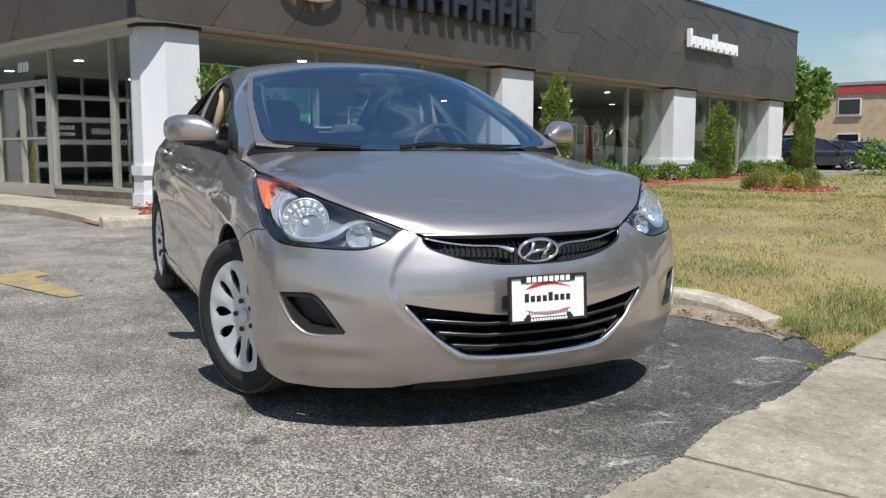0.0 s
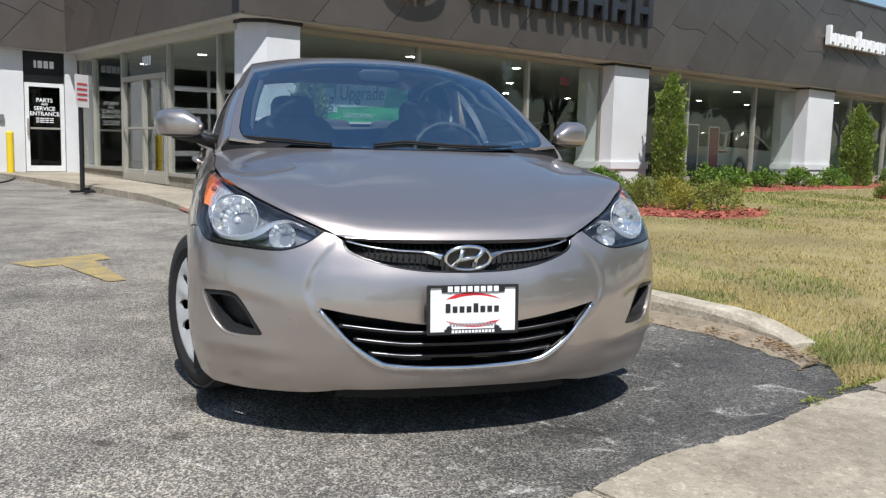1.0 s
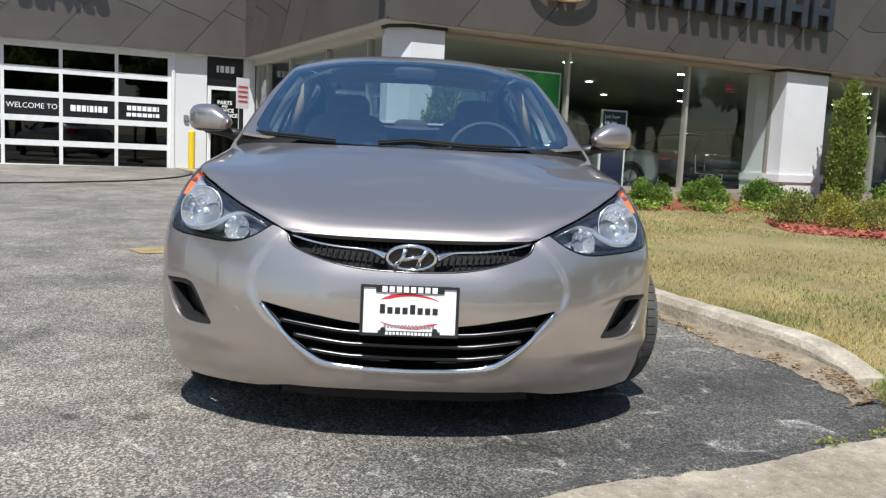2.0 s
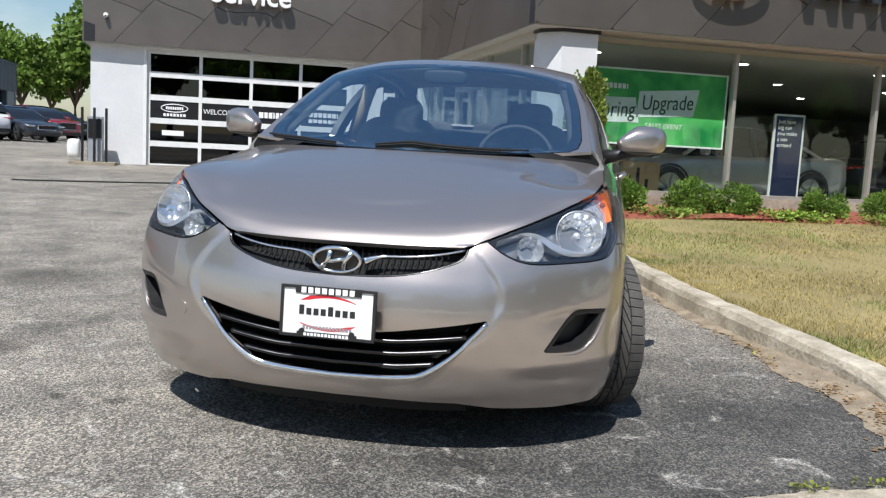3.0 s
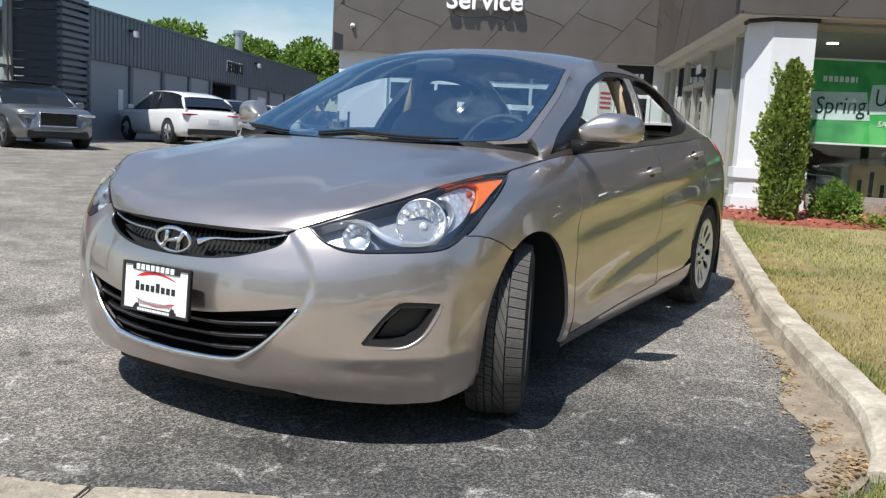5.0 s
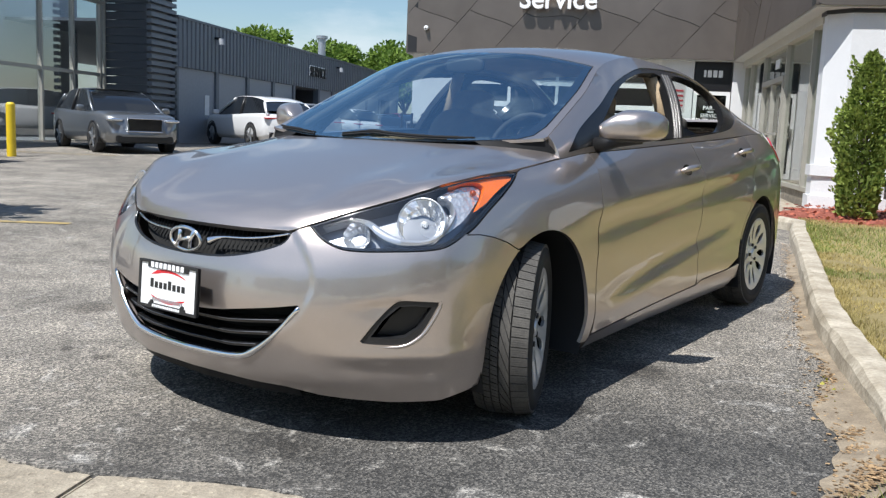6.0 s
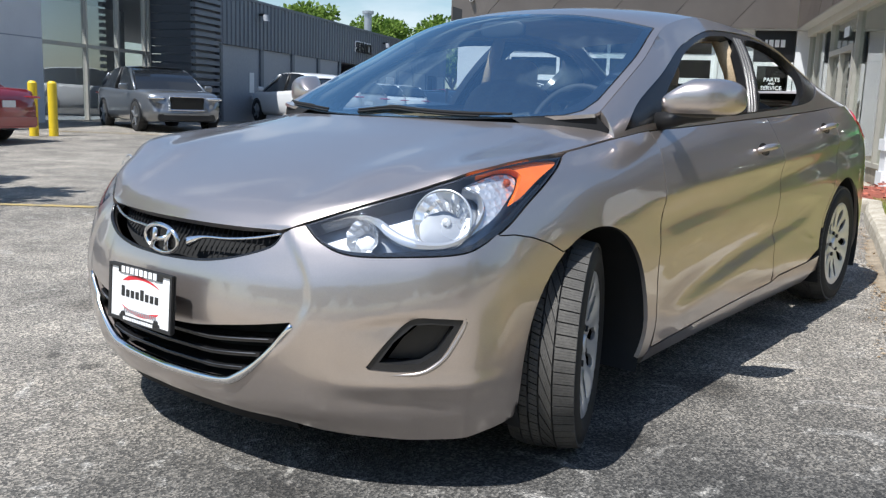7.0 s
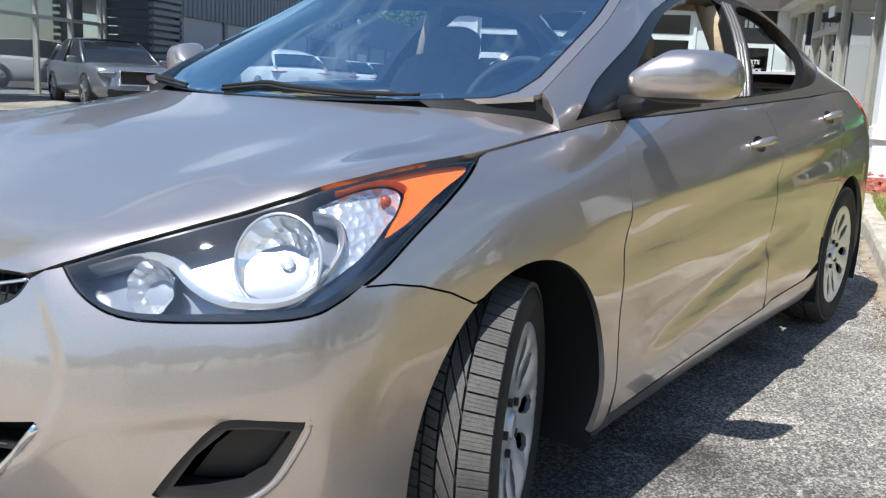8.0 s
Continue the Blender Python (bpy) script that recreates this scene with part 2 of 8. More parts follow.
# ---- mesh helpers ----
def mesh_of(name, bm, mat, smooth=False):
    me = bpy.data.meshes.new(name)
    bm.to_mesh(me)
    bm.free()
    for m in (mat if isinstance(mat, (list, tuple)) else [mat]):
        me.materials.append(m)
    if smooth:
        me.polygons.foreach_set("use_smooth", [True] * len(me.polygons))
    return me


def part(name, bm, mat, parent=None, label="", smooth=False, m=None):
    """Links a bmesh as one mesh object, under a thing or a part."""
    ob = new(name, mesh_of(name, bm, mat, smooth))
    ob.parent = parent
    if m is not None:
        ob.matrix_basis = m
    if label:
        tagged(ob, label)
    return ob


def thing(name, m, label, category, group="", kind=""):
    ob = new(name)
    ob.matrix_basis = m
    ob.empty_display_size = 0.1
    return tagged(ob, label, category, group, kind)


def box(bm, x0, x1, y0, y1, z0, z1, bevel=0.0):
    vs = [bm.verts.new((x, y, z)) for x in (x0, x1) for y in (y0, y1) for z in (z0, z1)]
    fs = [bm.faces.new([vs[i] for i in q]) for q in ((0, 1, 3, 2), (4, 6, 7, 5), (0, 4, 5, 1), (2, 3, 7, 6), (0, 2, 6, 4), (1, 5, 7, 3))]
    if bevel:
        es = {e for f in fs for e in f.edges}
        bmesh.ops.bevel(bm, geom=list(es), offset=bevel, segments=2, affect="EDGES")
    return fs


def boxed(*a, bevel=0.0):
    bm = bmesh.new()
    box(bm, *a, bevel=bevel)
    return bm


def cyl(bm, r, z0, z1, seg=16, r2=None, m=None, cap=True):
    r2 = r if r2 is None else r2
    rings = []
    for rr, z in ((r, z0), (r2, z1)):
        ring = []
        for i in range(seg):
            a = 2 * math.pi * i / seg
            v = Vector((rr * math.cos(a), rr * math.sin(a), z))
            ring.append(bm.verts.new(m @ v if m else v))
        rings.append(ring)
    for i in range(seg):
        j = (i + 1) % seg
        bm.faces.new((rings[0][i], rings[0][j], rings[1][j], rings[1][i]))
    if cap:
        bm.faces.new(rings[0][::-1])
        bm.faces.new(rings[1])


def prism(pts, z0, z1):
    """An upright block over a plan polygon, counterclockwise."""
    bm = bmesh.new()
    lo = [bm.verts.new((x, y, z0)) for x, y in pts]
    hi = [bm.verts.new((x, y, z1)) for x, y in pts]
    n = len(pts)
    for i in range(n):
        j = (i + 1) % n
        bm.faces.new((lo[i], lo[j], hi[j], hi[i]))
    bm.faces.new(hi)
    bm.faces.new(lo[::-1])
    return bm


def tube(bm, pts, r, seg=6, cap=True):
    """A round bar along points."""
    pts = [Vector(p) for p in pts]
    rings = []
    up = Vector((0, 0, 1))
    for i, p in enumerate(pts):
        d = (pts[min(i + 1, len(pts) - 1)] - pts[max(i - 1, 0)]).normalized()
        a = d.cross(up)
        a = a.normalized() if a.length > 1e-3 else Vector((1, 0, 0))
        b = a.cross(d)
        rr = r[i] if isinstance(r, (list, tuple)) else r
        rings.append([bm.verts.new(p + (a * math.cos(2 * math.pi * k / seg) + b * math.sin(2 * math.pi * k / seg)) * rr) for k in range(seg)])
    for ra, rb in zip(rings, rings[1:]):
        for k in range(seg):
            j = (k + 1) % seg
            bm.faces.new((ra[k], ra[j], rb[j], rb[k]))
    if cap:
        bm.faces.new(rings[0][::-1])
        bm.faces.new(rings[-1])


def words(name, text, size, mat, parent, m, align="CENTER", depth=0.002, weight=0.0, width=1.0, shear=0.0):
    """Lettering as a mesh in its own x-y plane."""
    cu = bpy.data.curves.new(name, "FONT")
    cu.body, cu.size, cu.align_x, cu.align_y, cu.extrude, cu.offset, cu.shear = text, size, align, "CENTER", depth, weight, shear
    cu.resolution_u = 3
    ob = bpy.data.objects.new(name, cu)
    scene.collection.objects.link(ob)
    dg = bpy.context.evaluated_depsgraph_get()
    me = bpy.data.meshes.new_from_object(ob.evaluated_get(dg))
    bpy.data.objects.remove(ob)
    bpy.data.curves.remove(cu)
    me.materials.clear()
    me.materials.append(mat)
    out = new(name, me)
    out.parent = parent
    out.matrix_basis = m @ Matrix.Diagonal((width, 1, 1, 1))
    return out


def ground_z(x, y):
    """The yard rises towards the building and falls a little towards the left."""
    side_fall = 0.009 * (min(max(x, -1.0), 3.6) - 3.6) * min(1.0, max(0.0, (y - 1.0) / 0.6))
    if y < 2:
        return side_fall
    if y < 6:
        return side_fall + 0.010 * (y - 2)
    return side_fall + min(0.04 + 0.018 * (y - 6), 0.30)


# ---- ground ----
def ground_sheet():
    bm = bmesh.new()
    xs = [-900, -300, -120, -60, -30] + [-20 + 2.0 * i for i in range(9)] + [-1, 0, 1, 2, 3, 3.6, 4, 5, 6, 8] + [10 + 2.0 * i for i in range(16)] + [60, 120, 300, 900]
    ys = [-900, -300, -100, -40, -15, -4, 1.0, 1.3, 1.6, 2] + [3 + 1.0 * i for i in range(20)] + [26, 40, 80, 150, 300, 900]
    grid = [[bm.verts.new((x, y, ground_z(x, y))) for y in ys] for x in xs]
    for i in range(len(xs) - 1):
        for j in range(len(ys) - 1):
            bm.faces.new((grid[i][j], grid[i + 1][j], grid[i + 1][j + 1], grid[i][j + 1]))
    ob = part("ground", bm, ASPHALT)
    return tagged(ob, "worn dark grey asphalt yard with pale scuffs and cracks", "asphalt", kind="structure")


ground_sheet()

KERB_Y = [(1.30, 4.18), (1.45, 4.40), (1.65, 4.62), (1.90, 4.78), (2.25, 4.86), (3.0, 4.92), (4.0, 5.0), (5.5, 5.22), (7.2, 5.48), (8.4, 5.66), (9.1, 5.80)]


def spline(knots, x):
    """A cubic without overshoot through (x, value) knots."""
    if x <= knots[0][0]:
        return knots[0][1]
    if x >= knots[-1][0]:
        return knots[-1][1]
    n = len(knots)
    for i in range(n - 1):
        x0, v0 = knots[i]
        x1, v1 = knots[i + 1]
        if x <= x1:
            break
    h = x1 - x0
    sec = (v1 - v0) / h
    if i > 0:
        before = (v0 - knots[i - 1][1]) / (x0 - knots[i - 1][0])
        m0 = 0.0 if before * sec <= 0 else 2 * before * sec / (before + sec)
    else:
        m0 = sec
    if i < n - 2:
        after = (knots[i + 2][1] - v1) / (knots[i + 2][0] - x1)
        m1 = 0.0 if after * sec <= 0 else 2 * after * sec / (after + sec)
    else:
        m1 = sec
    t = (x - x0) / h
    return (v0 * (1 + 2 * t) * (1 - t) ** 2 + m0 * h * t * (1 - t) ** 2
            + v1 * t * t * (3 - 2 * t) + m1 * h * t * t * (t - 1))


LAWN_H = 0.105


def rise(y):
    """The kerb and the bank sink to the pavement at their street end."""
    t = min(max((y - 1.58) / 0.75, 0.0), 1.0)
    return t * t * (3 - 2 * t)



def kerb_line():
    """Foot of the kerb in plan, from the pavement to where it bends to the walk."""
    pts = [(spline(KERB_Y, 1.30 + 7.8 * i / 60), 1.30 + 7.8 * i / 60) for i in range(61)]
    cx, cy = 5.40, 9.1
    pts += [(cx + 0.40 * math.cos(a), cy + 0.40 * math.sin(a)) for a in [math.pi * k / 20 for k in range(1, 10)]] + [(5.25, 9.52), (5.05, 9.55), (4.90, 9.58)]
    return pts


def lawn_sheet():
    """The grass bank inside the kerb."""
    line = kerb_line()[:61]
    bm = bmesh.new()
    rows = [[bm.verts.new((line[0][0] + 0.05 + (k / 25) ** 2.2 * (46 - line[0][0]), 1.262, 0.002)) for k in range(26)]]
    for x, y in line[::2] + [(5.9, 9.9)]:
        row = []
        for k in range(26):
            w = (k / 25) ** 2.2
            xx = x + 0.12 + w * (46 - x)
            if k == 0 and y < 1.95:
                row.append(bm.verts.new((x + 0.02, y, ground_z(x, y) - 0.02)))
                continue
            z = ground_z(xx, y) + 0.02 + (LAWN_H - 0.02) * rise(y) + 0.03 * noise.noise((xx * 0.6, y * 0.6, 3)) * min(1, w * 30)
            row.append(bm.verts.new((xx, y, z)))
        rows.append(row)
    for a, b in zip(rows, rows[1:]):
        for k in range(25):
            bm.faces.new((a[k], a[k + 1], b[k + 1], b[k]))
    ob = part("lawn", bm, SOIL, smooth=True)
    return tagged(ob, "dry patchy lawn of straw-coloured and green grass", "lawn", kind="structure")


lawn_sheet()


def pavement():
    """Concrete slabs along the street side."""
    root = thing("pavement", Matrix.Identity(4), "pale weathered concrete pavement slabs with grit in the joints", "pavement", kind="structure")
    edges = [-14.0 + 1.83 * i for i in range(30)]
    meshes = {}
    for i, x in enumerate(edges[:-1]):
        for j, (y0, y1) in enumerate(((-2.4, -0.58), (-0.57, 1.27))):
            if j not in meshes:
                meshes[j] = mesh_of("slab", boxed(0.006, 1.824, y0, y1, -0.10, 0.012, bevel=0.008), CONCRETE)
            ob = new("slab", meshes[j])
            ob.parent = root
            ob.matrix_basis = pose(x, 0, random.uniform(-0.003, 0.003), 0, 0, random.uniform(-0.1, 0.1))


pavement()


def asphalt_lip():
    """The ragged edge of the asphalt, lapping over the slabs."""
    bm = bmesh.new()
    rows = []
    for k in range(420):
        x = -5.0 + 9.35 * k / 419
        w = 0.030 + 0.045 * noise.noise((x * 1.9, 7.0, 0)) + 0.022 * noise.noise((x * 11.0, 2.0, 4)) + 0.010 * noise.noise((x * 40.0, 5.0, 1))
        y = 1.268 - max(0.0, w)
        rows.append([bm.verts.new(c) for c in ((x, 1.38, ground_z(x, 1.38) - 0.004), (x, 1.31, max(0.006, ground_z(x, 1.31) + 0.004)), (x, 1.268, 0.0185), (x, y, 0.0175), (x, y - 0.004, 0.006))])
    for a, b in zip(rows, rows[1:]):
        for i in range(4):
            bm.faces.new((a[i], a[i + 1], b[i + 1], b[i]))
    bmesh.ops.recalc_face_normals(bm, faces=bm.faces)
    tagged(part("asphalt_edge", bm, ASPHALT), "ragged worn edge of the asphalt against the pavement", "asphalt", kind="structure")


asphalt_lip()


def kerb():
    """Cast concrete kerb in lengths, with a rounded and chipped upper edge."""
    root = thing("kerb", Matrix.Identity(4), "weathered chipped concrete kerb along the lawn", "kerb", kind="structure")
    line = [Vector((x, y, 0)) for x, y in kerb_line()]
    prof = [(0.0, -0.05), (0.012, 0.085), (0.03, 0.118), (0.055, 0.128), (0.15, 0.128), (0.165, 0.10), (0.17, -0.05)]
    start = 4
    while start < len(line) - 1:
        end = min(start + 14, len(line) - 1)
        bm = bmesh.new()
        rings = []
        for i in range(start, end + 1):
            d = (line[min(i + 1, len(line) - 1)] - line[max(i - 1, 0)]).normalized()
            inw = Vector((d.y, -d.x, 0))
            p = line[i] + d * (0.004 if i == start else (-0.004 if i == end else 0))
            z = ground_z(p.x, p.y)
            ring = []
            for k, (o, h) in enumerate(prof):
                j = noise.noise((p.x * 5 + k, p.y * 5, k * 3.1)) * 0.010 * (1 if 0 < k < 6 else 0)
                q = p + inw * (o + j)
                ring.append(bm.verts.new((q.x, q.y, z + (h if h < 0 else 0.015 + (h - 0.015) * rise(p.y)) + j)))
            rings.append(ring)
        for a, b in zip(rings, rings[1:]):
            for k in range(len(prof) - 1):
                bm.faces.new((a[k], b[k], b[k + 1], a[k + 1]))
        bm.faces.new(rings[0])
        bm.faces.new(rings[-1][::-1])
        part("kerb_stone", bm, KERB, root)
        start = end


kerb()

# ---- the dealer's building ----
FASCIA_Z0, FASCIA_Z1 = 2.80, 5.15
FRONT = 11.06


def wall_slab(name, a, label, mat=RENDER_WHITE):
    return tagged(part(name, boxed(*a), mat), label, "wall", kind="structure")


def clip_rect(poly, x0, x1, z0, z1):
    for ax, lim, sgn in ((0, x0, 1), (0, x1, -1), (1, z0, 1), (1, z1, -1)):
        out = []
        for i in range(len(poly)):
            p, q = poly[i - 1], poly[i]
            dp, dq = (p[ax] - lim) * sgn, (q[ax] - lim) * sgn
            if (dp >= 0) != (dq >= 0):
                t = dp / (dp - dq)
                out.append((p[0] + (q[0] - p[0]) * t, p[1] + (q[1] - p[1]) * t))
            if dq >= 0:
                out.append(q)
        poly = out
        if not poly:
            return []
    return poly


def fascia(name, m, length, label, seed):
    """Bronze metal cladding of lozenge panels, each a little tilted; local x along, y out of the wall, z up."""
    rnd = random.Random(seed)
    root = thing(name, m, label, "cladding", kind="structure")
    part("backing", boxed(0, length, -0.25, -0.030, FASCIA_Z0 + 0.01, FASCIA_Z1 - 0.01), TRIM_BLACK, root)
    part("coping", boxed(-0.02, length + 0.02, -0.27, 0.03, FASCIA_Z1 - 0.005, FASCIA_Z1 + 0.05), CLADDING, root)
    # slanting joints every 1.33 m, crossed by wavy ones
    step, rows, slope, lift = 1.33, 1.02, 0.86, 0.30
    height = FASCIA_Z1 - FASCIA_Z0

    def node(i, k, t):
        """Along the wavy joint from slant i to slant i + 1."""
        za, zb = k * rows + (i % 4) * lift * 0.2 - 0.4, k * rows + ((i + 1) % 4) * lift * 0.2 - 0.4 + lift
        z = za + (zb - za) * (t + 0.16 * math.sin(2 * math.pi * t) * -1) + 0.07 * math.sin(2 * math.pi * t)
        return ((i + t) * step - slope * z, FASCIA_Z0 + z)

    for i in range(-1, int((length + slope * height) / step) + 2):
        for k in range(-1, 4):
            low = [node(i, k, t / 6) for t in range(7)]
            high = [node(i, k + 1, t / 6) for t in range(7)]
            quad = low + high[::-1]
            mid = (sum(q[0] for q in quad) / 14, sum(q[1] for q in quad) / 14)
            quad = [(mid[0] + (q[0] - mid[0]) * 0.991, mid[1] + (q[1] - mid[1]) * 0.989) for q in quad]
            poly = clip_rect(quad, 0, length, FASCIA_Z0, FASCIA_Z1)
            if len(poly) < 3:
                continue
            tx, tz = rnd.uniform(-0.006, 0.006), rnd.uniform(-0.007, 0.007)
            bm = bmesh.new()
            f = [bm.verts.new((x, (x - mid[0]) * tx + (z - mid[1]) * tz, z)) for x, z in poly]
            b = [bm.verts.new((x, -0.03, z)) for x, z in poly]
            bm.faces.new(f)
            for n in range(len(poly)):
                bm.faces.new((f[n - 1], b[n - 1], b[n], f[n]))
            bmesh.ops.recalc_face_normals(bm, faces=bm.faces)
            part("panel", bm, CLADDING_PANEL, root)
    return root


def cladding_panel_material():
    m, n, l, p = material("bronze_panel")
    info = n.new("ShaderNodeObjectInfo")
    t = noise_node(n, l, 1.3, 3.0)
    a = ramp_node(n, l, info.outputs["Random"], [(0.0, (0.172, 0.146, 0.127)), (1.0, (0.206, 0.176, 0.154))]).outputs["Color"]
    b = ramp_node(n, l, t.outputs["Fac"], [(0.3, (0.9, 0.9, 0.9)), (0.7, (1.1, 1.1, 1.1))]).outputs["Color"]
    l.new(mix_node(n, l, a, b, 1.0, "MULTIPLY"), p.inputs["Base Color"])
    p.inputs["Metallic"].default_value, p.inputs["Roughness"].default_value = 0.72, 0.40
    return m


CLADDING_PANEL = cladding_panel_material()
# pose whose x runs along the wall and whose y points out of it
fascia("fascia_front", Matrix.Translation((31.3, 10.92, 0)) @ pose(0, 0, 0, 0, 0, 180), 25.10, "dark bronze lozenge metal cladding above the showroom windows", 1)
fascia("fascia_side", Matrix.Translation((6.20, 10.92, 0)) @ pose(0, 0, 0, 0, 0, 90), 7.95, "dark bronze lozenge metal cladding above the entrance", 2)
fascia("fascia_service", Matrix.Translation((6.20, 18.87, 0)) @ pose(0, 0, 0, 0, 0, 180), 7.25, "brown bronze lozenge metal cladding above the service bay", 3)
fascia("fascia_end", Matrix.Translation((-1.05, 18.87, 0)) @ pose(0, 0, 0, 0, 0, 90), 14.0, "bronze metal cladding on the end of the building", 4)


def soffit():
    bm = bmesh.new()
    box(bm, 6.22, 31.3, 10.95, 29.5, FASCIA_Z0 - 0.02, FASCIA_Z0 + 0.02)
    box(bm, -1.03, 6.22, 18.9, 32.5, FASCIA_Z0 - 0.02, FASCIA_Z0 + 0.02)
    tagged(part("ceiling", bm, plain("ceiling_white", (0.5, 0.5, 0.48), 0.9)), "flat ceiling of the showroom and its overhang", "ceiling", kind="structure")
    bm = bmesh.new()
    box(bm, 6.22, 31.3, 10.95, 29.5, FASCIA_Z1 - 0.2, FASCIA_Z1 - 0.1)
    box(bm, -1.03, 6.22, 18.9, 32.5, FASCIA_Z1 - 0.2, FASCIA_Z1 - 0.1)
    tagged(part("roof", bm, TRIM_BLACK), "flat dark roof behind the parapet", "roof", kind="structure")


soffit()


def pillar(x0, x1, chamfer=0.0, back=0.95, label="white rendered pillar with grooved base"):
    root = thing("pillar", pose(0, 0, 0), label, "pillar", "pillars along the showroom", kind="structure")
    g = ground_z(0, FRONT)
    plan = lambda o: [(x0 - o, FRONT + back), (x0 - o, FRONT + chamfer - o), (x0 + chamfer - o * 0.4, FRONT - o), (x1 + o, FRONT - o), (x1 + o, FRONT + back)] if chamfer else \
        [(x0 - o, FRONT + back), (x0 - o, FRONT - o), (x1 + o, FRONT - o), (x1 + o, FRONT + back)]
    part("shaft", prism(plan(0.0), 0.80, FASCIA_Z0 - 0.07), RENDER_WHITE, root)
    part("capital", prism(plan(0.03), FASCIA_Z0 - 0.07, FASCIA_Z0 - 0.02), TRIM_BLACK, root)
    part("moulding", prism(plan(0.05), 0.66, 0.80), RENDER_WHITE, root)
    part("base", prism(plan(0.02), 0.40, 0.66), RENDER_WHITE, root)
    part("plinth", prism(plan(0.05), g + 0.12, 0.40), RENDER_WHITE, root)
    part("footing", prism(plan(0.0), g - 0.1, g + 0.12), grainy("footing", (0.20, 0.17, 0.13), (0.3, 0.26, 0.2)), root)


pillar(6.44, 7.24, 0.25, back=0.50)
pillar(14.48, 15.60)
pillar(22.30, 23.66)
pillar(29.30, 30.60)


def glazing(name, m, length, z0, z1, mullions, label, glass=GLASS, frame_mat=ALU, transoms=(), w=0.055, sill=True):
    """A framed window wall: local x along, y out, z up."""
    root = thing(name, m, label, "window", kind="structure")
    xs = [0.0] + list(mullions) + [length]
    part("head", boxed(0, length, -0.05, 0.05, z1 - 0.07, z1), frame_mat, root)
    part("sill_frame", boxed(0, length, -0.05, 0.05, z0, z0 + 0.06), frame_mat, root)
    for x in xs:
        part("mullion", boxed(max(0, x - w / 2), min(length, x + w / 2), -0.05, 0.06, z0 + 0.06, z1 - 0.07), frame_mat, root)
    for a, b in zip(xs, xs[1:]):
        part("pane", boxed(a + w / 2, b - w / 2, -0.004, 0.004, z0 + 0.06, z1 - 0.07), glass, root).visible_shadow = False
        for tz in transoms:
            part("transom", boxed(a + w / 2, b - w / 2, -0.04, 0.05, tz - 0.025, tz + 0.025), frame_mat, root)
    return root


def flip(x, y):
    """A pose at a wall that faces the street: x runs to the left along it."""
    return Matrix.Translation((x, y, 0)) @ pose(0, 0, 0, 0, 0, 180)


WIN_Y = 11.42
glazing("window_1", flip(14.50, WIN_Y), 7.23, 0.42, 2.74, [14.5 - 12.35, 14.5 - 9.73], "tall showroom window in pale metal frames")
glazing("window_2", flip(22.55, WIN_Y), 6.89, 0.42, 2.74, [22.55 - 20.3, 22.55 - 17.5], "tall showroom window in pale metal frames")
glazing("window_3", flip(30.10, WIN_Y), 6.35, 0.42, 2.74, [30.1 - 27.6, 30.1 - 25.3], "tall showroom window in pale metal frames")
wall_slab("wall_sill", (7.27, 30.1, 11.36, 11.60, 0.0, 0.42), "low stone-coloured wall under the showroom windows", CONCRETE)
# side with the entrance: faces the yard
ENT_X = 6.52
wall_slab("wall_entrance_base", (ENT_X - 0.02, ENT_X + 0.2, 11.45, 18.9, 0.0, 0.40), "low stone-coloured wall beside the entrance", CONCRETE)
glazing("window_4", Matrix.Translation((ENT_X, 11.6, 0)) @ pose(0, 0, 0, 0, 0, 90), 7.25, 0.40, 2.74, [0.6, 2.55, 4.75, 6.4], "glazed entrance front in pale metal frames", GLASS)
wall_slab("wall_entrance_head", (ENT_X - 0.10, ENT_X + 0.15, 11.5, 18.9, 2.64, 2.78), "cream beam over the glazed entrance", plain("cream_paint", (0.50, 0.47, 0.40), 0.6))
# service wing: faces the street
WING = 19.1
gz_w = ground_z(0, 19)
wall_slab("wall_service_pier", (-0.92, 0.20, WING - 0.02, WING + 0.3, gz_w - 0.2, FASCIA_Z0), "white rendered pier beside the service bay door")
wall_slab("wall_service", (4.72, 5.42, WING, WING + 0.3, gz_w - 0.2, FASCIA_Z0), "white rendered wall beside the service bay door")
wall_slab("wall_service_corner", (6.24, 6.50, WING, WING + 0.3, gz_w - 0.2, FASCIA_Z0), "white rendered wall beside the parts door")
wall_slab("wall_service_end", (-0.92, -0.70, WING + 0.3, 32.5, gz_w - 0.2, FASCIA_Z0), "white end wall of the service wing")
wall_slab("wall_back", (-0.92, 31.2, 29.0, 29.4, 0, FASCIA_Z0), "back wall of the building", SHOWROOM_WALL)
wall_slab("wall_inner", (6.62, 6.8, 19.4, 29.0, 0, FASCIA_Z0), "inner wall between showroom and service bay", SHOWROOM_WALL)
wall_slab("wall_end", (31.0, 31.2, 12.0, 29.0, 0, FASCIA_Z0), "end wall of the showroom", RENDER_WHITE)
tagged(part("floor", boxed(6.62, 31.0, 11.6, 29.0, 0.1, 0.30), FLOOR_IN), "dark polished showroom floor", "floor", kind="structure")
